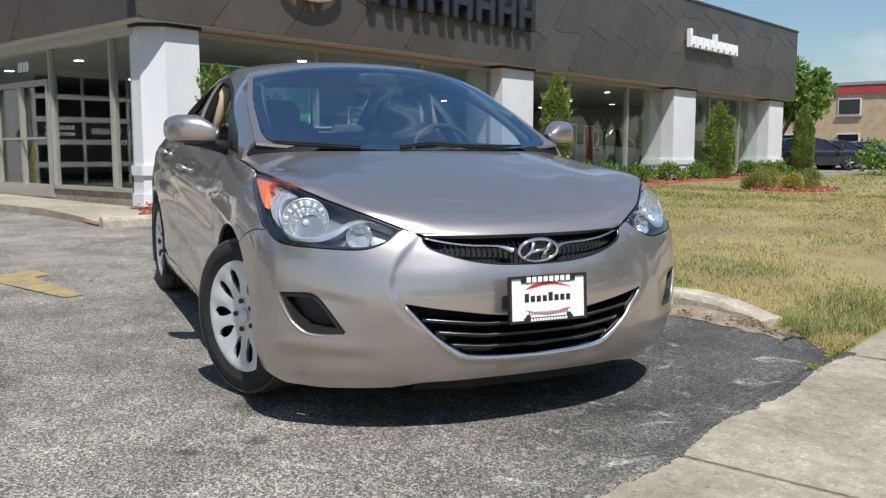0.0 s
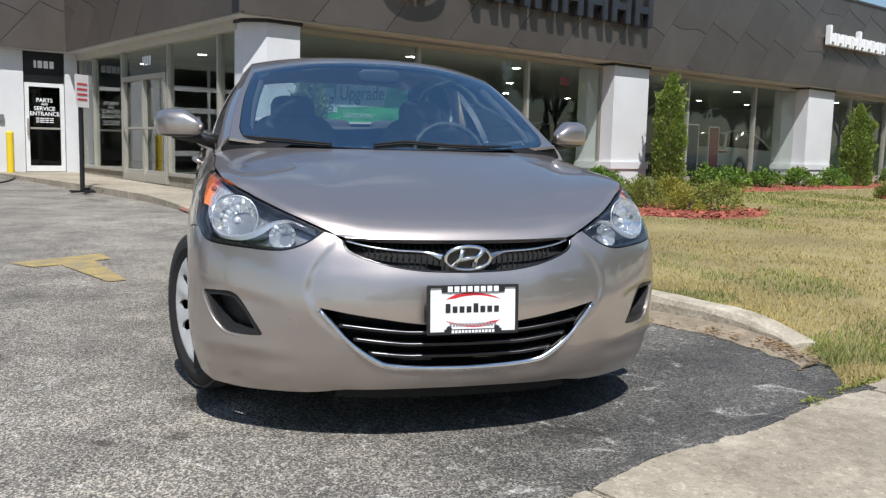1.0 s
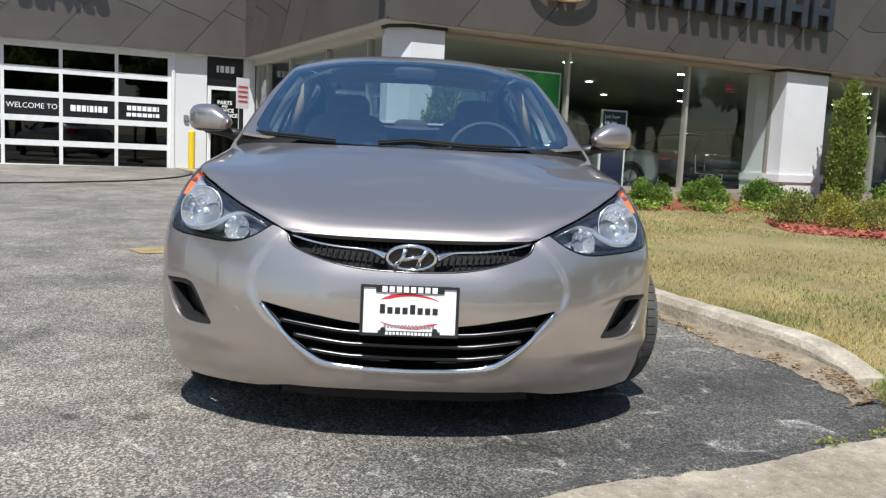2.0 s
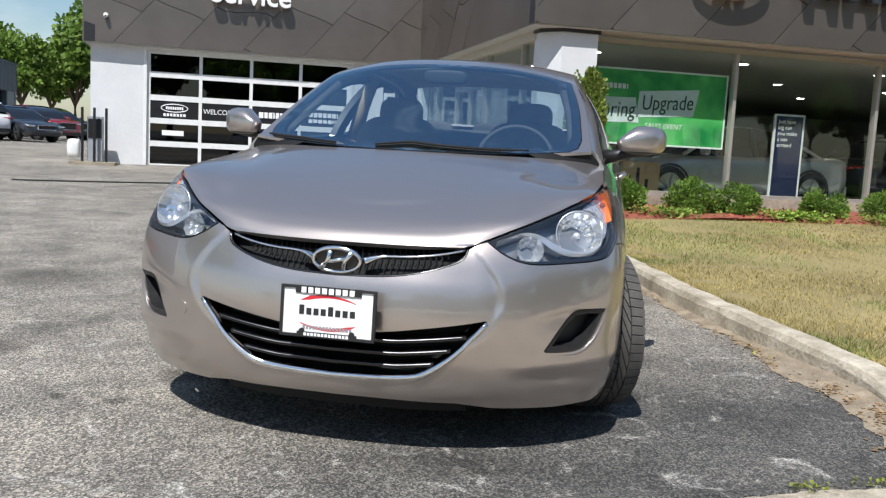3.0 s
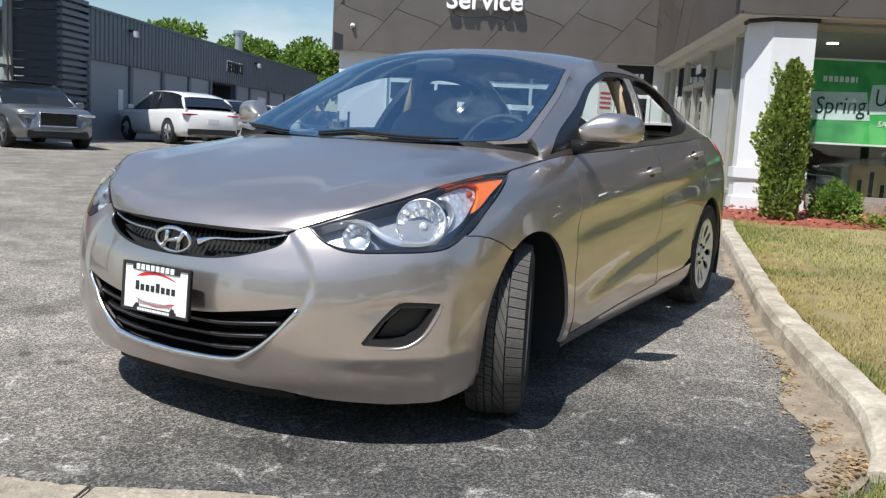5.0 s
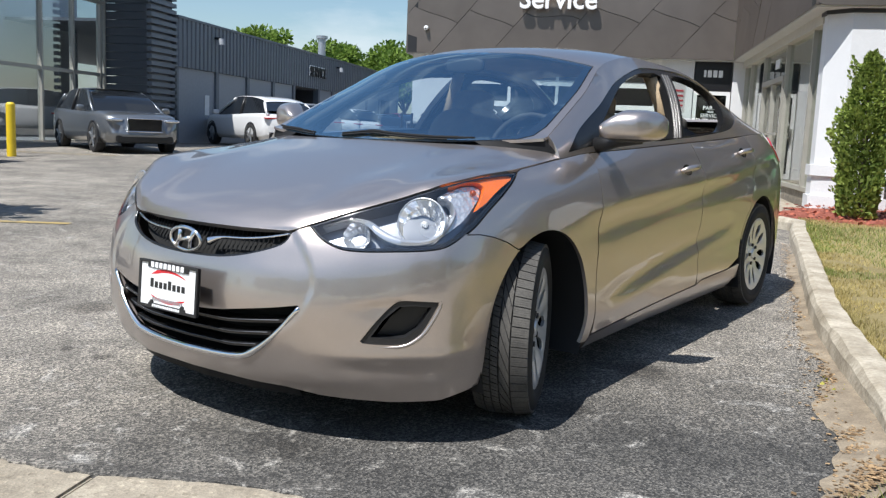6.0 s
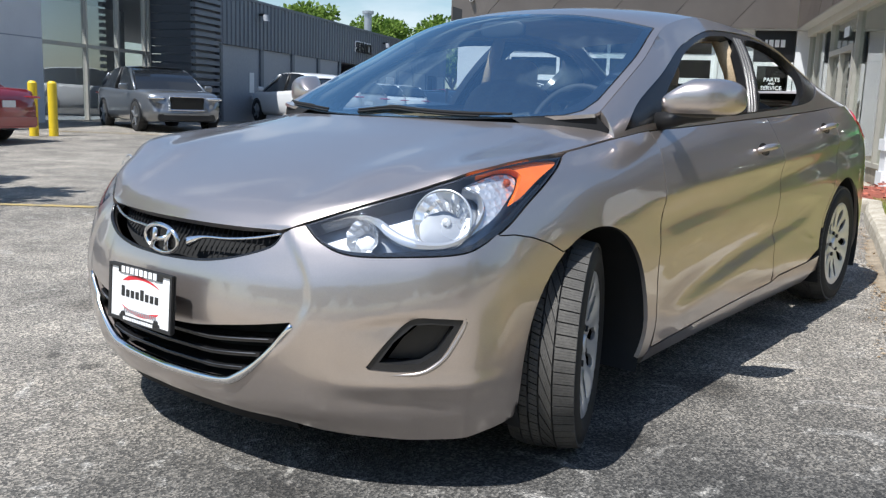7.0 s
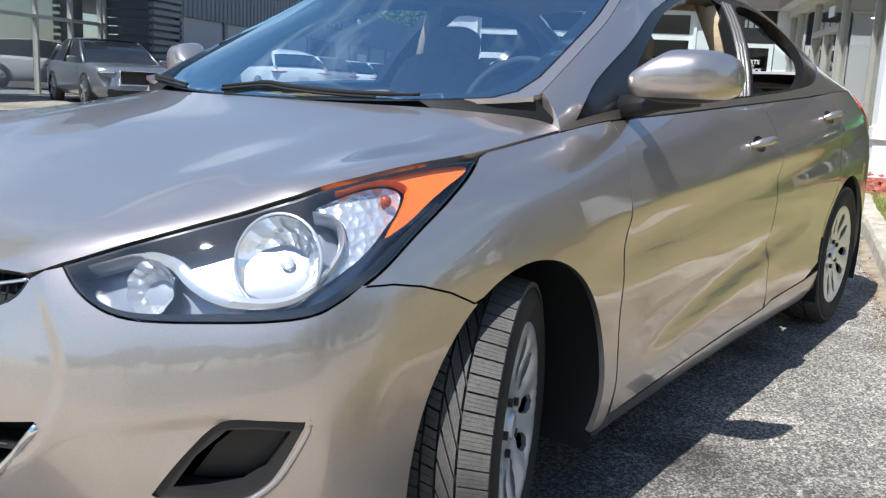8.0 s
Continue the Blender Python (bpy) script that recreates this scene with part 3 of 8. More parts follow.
# --- plan outline of the car at bumper height, from the nose round its left side to the tail ---
PLAN = [(0.0, 0.035), (0.25, 0.05), (0.45, 0.10), (0.60, 0.168), (0.72, 0.250), (0.81, 0.325), (0.878, 0.408), (0.910, 0.54), (0.918, 0.80),
        (0.918, 1.1), (0.908, 1.8), (0.902, 2.6), (0.902, 3.4), (0.890, 3.95), (0.85, 4.28), (0.74, 4.46), (0.50, 4.56), (0.25, 4.60), (0.0, 4.61)]
PLAN_S = [0.0]
for (xa, ya), (xb, yb) in zip(PLAN, PLAN[1:]):
    PLAN_S.append(PLAN_S[-1] + math.hypot(xb - xa, yb - ya))
PLAN_X = list(zip(PLAN_S, [p[0] for p in PLAN]))
PLAN_Y = list(zip(PLAN_S, [p[1] for p in PLAN]))
S_END = PLAN_S[-1]


def s_at(y):
    """Where along the outline the car's side has this distance from the nose."""
    for (sa, ya), (sb, yb) in zip(PLAN_Y, PLAN_Y[1:]):
        if ya <= y <= yb:
            return sa + (sb - sa) * (y - ya) / (yb - ya)
    return S_END


# --- how far the skin stands inside the outline, by height, at stations along it ---
NOSE_SECTION = [(0.15, 0.10), (0.20, 0.055), (0.27, 0.032), (0.36, 0.012), (0.46, 0.0), (0.55, 0.012), (0.62, 0.038), (0.69, 0.088), (0.76, 0.17)]
GRILLE_END_SECTION = [(0.15, 0.10), (0.20, 0.055), (0.27, 0.03), (0.36, 0.012), (0.46, 0.0), (0.55, 0.012), (0.62, 0.036), (0.695, 0.075), (0.78, 0.16)]
LAMP_INNER_SECTION = [(0.15, 0.08), (0.20, 0.045), (0.27, 0.018), (0.36, 0.004), (0.46, 0.0), (0.56, 0.012), (0.65, 0.038), (0.75, 0.095), (0.85, 0.19)]
CORNER_SECTION = [(0.15, 0.065), (0.20, 0.04), (0.28, 0.012), (0.38, 0.0), (0.50, 0.0), (0.60, 0.010), (0.70, 0.045), (0.82, 0.14), (0.92, 0.25)]
LAMP_OUTER_SECTION = [(0.15, 0.05), (0.20, 0.03), (0.30, 0.006), (0.42, 0.0), (0.55, 0.0), (0.68, 0.012), (0.80, 0.06), (0.88, 0.125), (0.96, 0.22)]
FRONT_WHEEL_SECTION = [(0.15, 0.03), (0.22, 0.014), (0.35, 0.0), (0.50, 0.0), (0.66, 0.0), (0.78, 0.020), (0.85, 0.052), (0.905, 0.105), (1.00, 0.25)]
DOOR_FRONT_SECTION = [(0.15, 0.06), (0.22, 0.02), (0.32, 0.006), (0.48, 0.012), (0.62, 0.006), (0.76, 0.012), (0.88, 0.045), (0.96, 0.10), (1.05, 0.22)]
DOOR_MIDDLE_SECTION = [(0.15, 0.07), (0.22, 0.022), (0.32, 0.014), (0.48, 0.026), (0.62, 0.016), (0.76, 0.006), (0.88, 0.034), (1.00, 0.09), (1.08, 0.16)]
REAR_WHEEL_SECTION = [(0.15, 0.07), (0.22, 0.022), (0.32, 0.010), (0.48, 0.016), (0.64, 0.006), (0.80, 0.0), (0.90, 0.026), (1.03, 0.09), (1.12, 0.17)]
QUARTER_SECTION = [(0.15, 0.05), (0.22, 0.02), (0.35, 0.0), (0.50, 0.0), (0.66, 0.0), (0.84, 0.006), (0.94, 0.03), (1.06, 0.10), (1.16, 0.20)]
TAIL_CORNER_SECTION = [(0.15, 0.07), (0.22, 0.03), (0.35, 0.0), (0.50, 0.0), (0.66, 0.0), (0.84, 0.02), (0.95, 0.06), (1.05, 0.13), (1.15, 0.25)]
TAIL_SECTION = [(0.15, 0.12), (0.22, 0.06), (0.35, 0.0), (0.50, 0.0), (0.62, 0.04), (0.78, 0.08), (0.95, 0.06), (1.05, 0.10), (1.15, 0.25)]
STATIONS = [(0.00, NOSE_SECTION), (0.42, GRILLE_END_SECTION), (0.67, LAMP_INNER_SECTION), (0.92, CORNER_SECTION),
            (1.16, LAMP_OUTER_SECTION), (1.50, FRONT_WHEEL_SECTION), (2.10, DOOR_FRONT_SECTION), (2.80, DOOR_MIDDLE_SECTION),
            (3.70, REAR_WHEEL_SECTION), (4.40, QUARTER_SECTION), (5.00, TAIL_CORNER_SECTION), (6.20, TAIL_SECTION)]


def inset(s, z):
    i = 0
    while i < len(STATIONS) - 2 and s > STATIONS[i + 1][0]:
        i += 1
    near = STATIONS[max(i - 1, 0):i + 3]
    return spline([(st, spline(k, z)) for st, k in near], s)


RIDGE = [(0.24, 0.22), (0.28, 0.285), (0.37, 0.415), (0.42, 0.492), (0.47, 0.527), (0.53, 0.549), (0.58, 0.541), (0.634, 0.508), (0.69, 0.456)]


def ridge(s, z):
    """The middle of the bumper lies behind a raised brow."""
    if s > 0.80 or z < 0.22 or z > 0.72:
        return 0.0
    t = (spline(RIDGE, z) - s) / 0.024
    step = min(max(t + 0.25, 0.0), 1.0)
    step = step * step * (3 - 2 * step)
    return 0.0085 * step * min(1.0, (z - 0.22) / 0.10) * (1 - 0.45 * min(1.0, max(0.0, (z - 0.60) / 0.09)))


def bell(x, mid, width):
    return math.exp(-((x - mid) / width) ** 2)


def fade(x, lo, hi, soft):
    """1 between lo and hi, running out smoothly on either side."""
    t = min((x - lo) / soft, (hi - x) / soft)
    t = min(max(t, 0.0), 1.0)
    return t * t * (3 - 2 * t)


def sculpt(s, z):
    """Creases and hollows pressed into bumper and doors: positive lies deeper."""
    d = 0.0
    if s < 1.3:
        # lower lip of the bumper, and the hollow under it
        d -= 0.007 * bell(z, 0.318 + 0.03 * (s - 0.85), 0.024) * fade(s, 0.55, 1.15, 0.18)
        d += 0.006 * bell(z, 0.268, 0.030) * fade(s, 0.50, 1.2, 0.2)
        # crease that runs inwards from the upper edge of the fog opening
        h = z - (0.472 + 0.15 * (s - 0.636))
        if h < 0.03:
            d += 0.0075 * min(1.0, max(0.0, (0.006 - h) / 0.012)) * math.exp(-(min(h, 0.0) / 0.055) ** 2) * fade(s, 0.60, 0.93, 0.16)
    elif s < 5.0:
        y = s - 0.545
        # shoulder line that rises to the tail, with a hollow under it
        zc = 0.735 + (y - 1.45) * 0.078
        k = fade(y, 1.15, 4.35, 0.45)
        d += k * (0.014 * bell(z, zc - 0.085, 0.055) - 0.009 * bell(z, zc + 0.005, 0.035))
        # swept line low on the doors
        zl = 0.30 + (y - 1.5) * 0.125
        d += fade(y, 1.42, 3.35, 0.35) * (0.009 * bell(z, zl + 0.055, 0.040) - 0.006 * bell(z, zl - 0.01, 0.030))
    return d


def band(s, z):
    """The skin of the car below hood, belt and boot: s along the outline (negative on the right side), z up."""
    a = abs(s)
    x, y = spline(PLAN_X, a), spline(PLAN_Y, a)
    d = inset(a, z) + ridge(a, z) + sculpt(a, z)
    # the deeper the skin lies, the wider the stretch that sets its direction
    e = 0.02 + 0.9 * max(d, 0.0)
    lo, hi = max(a - e, 0.0), min(a + e, S_END)
    tx, ty = spline(PLAN_X, hi) - spline(PLAN_X, lo), spline(PLAN_Y, hi) - spline(PLAN_Y, lo)
    if a < 0.02:
        tx, ty = 1.0, 0.0
    if a > S_END - 0.02:
        tx, ty = -1.0, 0.0
    n = math.hypot(tx, ty)
    x, y = x - ty / n * d, y + tx / n * d
    return (math.copysign(x, s) if s else 0.0, y, z)


# --- upper edge of that skin ---
EDGE = [(0.0, 0.689), (0.42, 0.694), (0.504, 0.718), (0.63, 0.757), (0.76, 0.793), (0.93, 0.833), (1.10, 0.865), (1.29, 0.888), (1.44, 0.899), (1.80, 0.937),
        (2.05, 0.960), (2.35, 0.972), (2.80, 0.992), (3.70, 1.030), (4.40, 1.065), (4.90, 1.075), (5.30, 1.07), (6.20, 1.06)]


def edge(s):
    return band(s, spline(EDGE, abs(s)))


# --- centre line of hood, windscreen, roof and boot ---
SPINE = [(0.124, 0.689), (0.16, 0.725), (0.25, 0.772), (0.45, 0.842), (0.70, 0.912), (0.98, 0.980), (1.02, 0.995), (1.40, 1.215), (1.75, 1.400), (1.95, 1.442),
         (2.25, 1.462), (2.60, 1.456), (2.95, 1.425), (3.25, 1.365), (3.60, 1.245), (3.92, 1.130), (4.10, 1.105), (4.40, 1.085), (4.54, 1.06)]
# --- line of the A pillar, roof rail and C pillar: y, x, z ---
RAIL_X = [(1.19, 0.748), (1.575, 0.698), (1.95, 0.620), (2.30, 0.600), (2.80, 0.590), (3.20, 0.592), (3.55, 0.62), (3.90, 0.675), (4.20, 0.70), (4.50, 0.66)]
RAIL_Z = [(1.19, 1.012), (1.575, 1.196), (1.95, 1.362), (2.30, 1.412), (2.80, 1.400), (3.20, 1.358), (3.55, 1.255), (3.90, 1.135), (4.20, 1.072), (4.50, 1.045)]


def rail(y):
    return (spline(RAIL_X, y), y, spline(RAIL_Z, y))


def hood(t, u):
    """t: 0 at the nose to 1 at the cowl; u: -1 to 1 across."""
    t = max(t, 0.0)
    sb = 0.42 + (s_at(1.235) - 0.42) * (t ** 0.92)
    ex, ey, ez = edge(sb)
    cy = 0.124 + (0.98 - 0.124) * (0.85 * t ** 1.25 + 0.15 * t)
    cz = spline(SPINE, cy)
    a = abs(u)
    x, y = ex * a, cy + (ey - cy) * a ** 2.2
    z = cz + (ez - cz) * a ** (2.6 + 2.8 * t ** 6)
    # a soft crease that runs up the hood and fades towards its front edge
    c = math.exp(-((a - 0.63 - 0.33 * math.exp(-t / 0.12)) / 0.13) ** 2) * 0.008 * math.sin(math.pi * t) ** 0.6 if 0 < t < 1 else 0.0
    # the flank rolls over to meet the lamp
    roll = 0.020 * a ** 5 * (1 - math.exp(-(1 - a) * ex / 0.045)) * min(1.0, t / 0.08)
    return (math.copysign(x, u), y, z + c * max(0.0, 1 - a ** 8) + roll)


def top(t, u):
    """Windscreen, roof, rear window and boot: t is the distance from the nose along the centre line, u -1 to 1 across."""
    w = (t - 1.0) / 3.5
    ye = 1.19 + w * 3.31
    ex, ey, ez = rail(ye)
    cz = spline(SPINE, t)
    a = abs(u)
    return (math.copysign(ex * a, u), t + (ey - t) * a ** 2.0, cz + (ez - cz) * (0.35 * a ** 2 + 0.65 * a ** 3.2))


def side(y, v):
    """Side of the cabin: y along, v 0 at the belt to 1 at the rail."""
    ax, ay, az = edge(s_at(y))
    bx, by, bz = rail(y)
    k = 0.035 * 4 * v * (1 - v) * min(1.0, max(0.0, (bz - az) / 0.3))
    return (ax + (bx - ax) * v + k * 0.8, ay + (by - ay) * v, az + (bz - az) * v + k * 0.4)

# ---- the sedan ----
from mathutils.geometry import delaunay_2d_cdt

CAR_M = Matrix.Translation((2.435, 1.715, 0.0)) @ pose(0, 0, 0, 0, 0, -24.5) @ pose(0, 0, 0, 0.5, 0, 0)


def car_paint(name, colour, metallic=0.75, rough=0.34):
    m, n, l, p = material(name)
    flake = noise_node(n, l, 900.0, 1.0)
    a = ramp_node(n, l, flake.outputs["Fac"], [(0.35, tuple(c * 0.90 for c in colour)), (0.65, tuple(min(1, c * 1.10) for c in colour))]).outputs["Color"]
    l.new(a, p.inputs["Base Color"])
    p.inputs["Metallic"].default_value, p.inputs["Roughness"].default_value = metallic, rough
    p.inputs["Coat Weight"].default_value, p.inputs["Coat Roughness"].default_value, p.inputs["Coat IOR"].default_value = 1.0, 0.012, 1.72
    l.new(bump_node(n, l, flake.outputs["Fac"], 0.02, 0.0005), p.inputs["Normal"])
    return m


PAINT = car_paint("mocha_metallic_paint", (0.475, 0.419, 0.389), 0.84, 0.325)
RUBBER = grainy("tyre_rubber", (0.010, 0.010, 0.010), (0.022, 0.021, 0.020), 8.0, 120.0, 0.75, 0.15, 0.001)
BLACK_PLASTIC = plain("black_plastic", (0.016, 0.016, 0.017), 0.42)
GUIDE = plain("grey_satin_strip", (0.20, 0.19, 0.185), 0.3, 0.3, 0.5)
GLOSS_BLACK = plain("gloss_black_plastic", (0.012, 0.012, 0.013), 0.2)
# near black for hollows and openings: the shade in them put into the colour
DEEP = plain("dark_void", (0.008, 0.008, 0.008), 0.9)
MATT_BLACK = plain("matt_black_plastic", (0.012, 0.012, 0.013), 0.75, 0.0, 0.0, 0.25)
DARK_CHROME = plain("dark_chrome", (0.17, 0.17, 0.18), 0.42, 1.0)
CHROME = plain("chrome", (0.82, 0.82, 0.83), 0.10, 1.0)
SILVER = plain("silver_paint", (0.74, 0.75, 0.76), 0.36, 0.5, 0.6)
# strong blue sheen: the blue of the mirrored sky put into the glass colour
SCREEN = pane("windscreen_glass", (0.80, 0.94, 0.98), 5.0, 0.0, (0.68, 0.89, 1.0))
REAR_GLASS = pane("rear_window_glass", (0.80, 0.88, 0.86), 1.6)
LENS = pane("lamp_lens", (0.95, 0.96, 0.97), 1.9)
BEIGE = grainy("beige_cloth", (0.40, 0.30, 0.19), (0.52, 0.40, 0.26), 8.0, 150.0, 0.9, 0.2, 0.002)
SEAT_CLOTH = grainy("tan_seat_cloth", (0.20, 0.155, 0.105), (0.29, 0.23, 0.16), 8.0, 150.0, 0.9, 0.2, 0.002)
CLOTH = grainy("grey_cloth", (0.055, 0.052, 0.05), (0.085, 0.08, 0.075), 8.0, 150.0, 0.9, 0.2, 0.002)
DASH = plain("dashboard_plastic", (0.035, 0.035, 0.036), 0.6)
AMBER = plain("amber_reflector", (0.95, 0.20, 0.02), 0.25, 0.1, 0.8)
BULB = plain("amber_bulb", (0.30, 0.055, 0.015), 0.12, 0.0, 0.8)
REFLECTOR = plain("silvered_reflector", (0.90, 0.91, 0.92), 0.13, 0.92)
RED_LENS = plain("red_lens", (0.40, 0.012, 0.012), 0.15, 0.0, 0.8)


def inside(poly, x, y):
    hit = False
    j = len(poly) - 1
    for i in range(len(poly)):
        xi, yi = poly[i]
        xj, yj = poly[j]
        if (yi > y) != (yj > y) and x < (xj - xi) * (y - yi) / (yj - yi) + xi:
            hit = not hit
        j = i
    return hit


def dense(poly, step):
    out = []
    for (xa, ya), (xb, yb) in zip(poly, poly[1:] + poly[:1]):
        n = max(1, int(math.hypot(xb - xa, yb - ya) / step))
        out += [(xa + (xb - xa) * k / n, ya + (yb - ya) * k / n) for k in range(n)]
    return out


def smooth_line(pts, n=6):
    """A curve through points, open."""
    out = []
    for i in range(len(pts) - 1):
        p0, p1, p2, p3 = pts[max(i - 1, 0)], pts[i], pts[i + 1], pts[min(i + 2, len(pts) - 1)]
        for k in range(n):
            t = k / n
            out.append(tuple(0.5 * (2 * b + (c - a) * t + (2 * a - 5 * b + 4 * c - d) * t * t + (3 * b - a - 3 * c + d) * t ** 3) for a, b, c, d in zip(p0, p1, p2, p3)))
    return out + [tuple(pts[-1])]


CENTRE = Vector((0, 2.1, 0.45))


def normal_of(f, a, b, centre=CENTRE, e=0.004):
    p = Vector(f(a, b))
    n = (Vector(f(a + e, b)) - Vector(f(a - e, b))).cross(Vector(f(a, b + e)) - Vector(f(a, b - e)))
    n = n.normalized() if n.length > 1e-12 else Vector((0, 0, 1))
    return n if n.dot(p - centre) > 0 else -n


def skin(f, outline, holes=(), step=0.03, lift=0.0, rim=0.014, scale=(1.0, 1.0), centre=CENTRE, extra=()):
    """A sheet over part of a curved surface f(a, b), cut to an outline with holes, with turned-in edges."""
    sa, sb = scale
    loops = [dense([(a * sa, b * sb) for a, b in lp], step * 0.6) for lp in [outline, *holes]]
    pts, edges = [], []
    for lp in loops:
        k = len(pts)
        pts += lp
        edges += [(k + i, k + (i + 1) % len(lp)) for i in range(len(lp))]
    x0, x1 = min(p[0] for p in loops[0]), max(p[0] for p in loops[0])
    y0, y1 = min(p[1] for p in loops[0]), max(p[1] for p in loops[0])
    nx, ny = int((x1 - x0) / step) + 1, int((y1 - y0) / step) + 1
    for i in range(nx + 1):
        for j in range(ny + 1):
            x, y = x0 + (x1 - x0) * i / nx + (0.5 * step if j % 2 else 0), y0 + (y1 - y0) * j / ny
            if inside(loops[0], x, y) and not any(inside(h, x, y) for h in loops[1:]) and \
                    all((x - p[0]) ** 2 + (y - p[1]) ** 2 > (step * 0.45) ** 2 for lp in loops for p in lp):
                pts.append((x, y))
    pts += [(a * sa, b * sb) for a, b in extra]
    vs, es, fs, *_ = delaunay_2d_cdt([Vector(p) for p in pts], edges, [], 0, 1e-6)
    bm = bmesh.new()
    out, norm = [], []
    for v in vs:
        a, b = v.x / sa, v.y / sb
        n = normal_of(f, a, b, centre)
        out.append(bm.verts.new(Vector(f(a, b)) + n * lift))
        norm.append(n)
    bm.verts.index_update()
    for tri in fs:
        c = sum((vs[i] for i in tri), Vector((0, 0))) / len(tri)
        if inside(loops[0], c.x, c.y) and not any(inside(h, c.x, c.y) for h in loops[1:]):
            q = [out[i] for i in tri]
            fn = (q[1].co - q[0].co).cross(q[2].co - q[0].co)
            bm.faces.new(q if fn.dot(norm[tri[0]]) >= 0 else q[::-1])
    if rim:
        inner = {}
        for e in [e for e in bm.edges if len(e.link_faces) == 1]:
            a, b = e.verts
            for v in (a, b):
                if v not in inner:
                    inner[v] = bm.verts.new(v.co - norm[v.index] * rim)
            lp = e.link_loops[0]
            va, vb = lp.vert, lp.link_loop_next.vert
            bm.faces.new((vb, va, inner[va], inner[vb]))
    loose = [v for v in bm.verts if not v.link_faces]
    for v in loose:
        bm.verts.remove(v)
    return bm


def mirror(poly):
    return [(-a, b) for a, b in poly][::-1]


def sheet_part(name, bm, mat, parent, label=""):
    ob = part(name, bm, mat, parent, label, smooth=True)
    md = ob.modifiers.new("edges", "EDGE_SPLIT")
    md.split_angle = radians(50)
    return ob


def arc(cs, cz, r, a0, a1, n=22):
    return [(cs + r * math.cos(radians(a0 + (a1 - a0) * k / n)), cz + r * math.sin(radians(a0 + (a1 - a0) * k / n))) for k in range(n + 1)]


car = thing("sedan", CAR_M, "mocha grey metallic four-door sedan parked with its side windows down", "car")

AXLE_F, AXLE_R, HUB_Z = 0.94, 3.70, 0.316
SF, SR = s_at(AXLE_F), s_at(AXLE_R)
GAP = 0.0022
# outlines on the band: distance along the outline from the nose, height
LAMP_LOW = smooth_line([(1.44, 0.890), (1.24, 0.796), (1.055, 0.702), (0.95, 0.663), (0.81, 0.651), (0.656, 0.648), (0.57, 0.671), (0.504, 0.714)], 5)
LAMP_TOP = smooth_line([(0.504, 0.714), (0.63, 0.754), (0.76, 0.790), (0.93, 0.830), (1.10, 0.862), (1.29, 0.8845), (1.44, 0.890)], 4)
GRILLE_LOW = smooth_line([(0.442, 0.689), (0.409, 0.648), (0.288, 0.611), (0.155, 0.590), (0.0, 0.585)], 5)
MOUTH = smooth_line([(0.0, 0.262), (0.15, 0.265), (0.26, 0.275), (0.32, 0.298), (0.40, 0.358), (0.50, 0.464)], 5) + \
    smooth_line([(0.495, 0.468), (0.40, 0.452), (0.30, 0.438), (0.158, 0.418), (0.0, 0.410)], 4)
FOG = smooth_line([(0.946, 0.497), (0.878, 0.500), (0.815, 0.495), (0.755, 0.437), (0.702, 0.367)], 4) + \
    smooth_line([(0.71, 0.360), (0.78, 0.357), (0.846, 0.364), (0.895, 0.398), (0.944, 0.487)], 4)
SEAM = [(1.055, 0.704), (1.12, 0.702), (1.186, 0.690), (1.26, 0.667), (1.325, 0.637)]


def grow(poly, d):
    cx, cy = sum(p[0] for p in poly) / len(poly), sum(p[1] for p in poly) / len(poly)
    out = []
    n = len(poly)
    for i in range(n):
        (xa, ya), (xb, yb) = poly[i - 1], poly[(i + 1) % n]
        tx, ty = xb - xa, yb - ya
        k = math.hypot(tx, ty) or 1
        nx, ny = ty / k, -tx / k
        if nx * (poly[i][0] - cx) + ny * (poly[i][1] - cy) < 0:
            nx, ny = -nx, -ny
        out.append((poly[i][0] + nx * d, poly[i][1] + ny * d))
    return out


ARCH_R = 0.372
arch_front_low = arc(SF, HUB_Z, ARCH_R, 197, 121, 18)
half = [(0.0, 0.185), (0.25, 0.183), (0.42, 0.178), (0.55, 0.158), (0.8, 0.150), (1.0, 0.160), (1.16, 0.19)]
half += [p for p in arch_front_low if p[1] > 0.21]
seam_in = [(a - 0.0015, b - 0.0018) for a, b in SEAM]
half += seam_in[::-1]
half += [(a, b - 0.0025) for a, b in LAMP_LOW if a < 1.045]
half += [(0.47, 0.703), (0.447, 0.691)]
half += GRILLE_LOW[:-1]
bumper_outline = half + [(0.0, 0.585)] + mirror(half[1:])
mouth_hole = MOUTH[:-1] + [(0.0, 0.410)] + mirror(MOUTH[1:-1])
bumper = sheet_part("front_bumper", skin(band, bumper_outline, [mouth_hole, FOG, mirror(FOG)], 0.0115, 0, 0.02), PAINT, car)

# matt black strip that draws the dark recess under the bumper's middle
sheet_part("dark_recess_strip", skin(band, [(-0.47, 0.140), (0.47, 0.140), (0.43, 0.188), (0.0, 0.195), (-0.43, 0.188)], [], 0.03, -0.012, 0.02), MATT_BLACK, car)

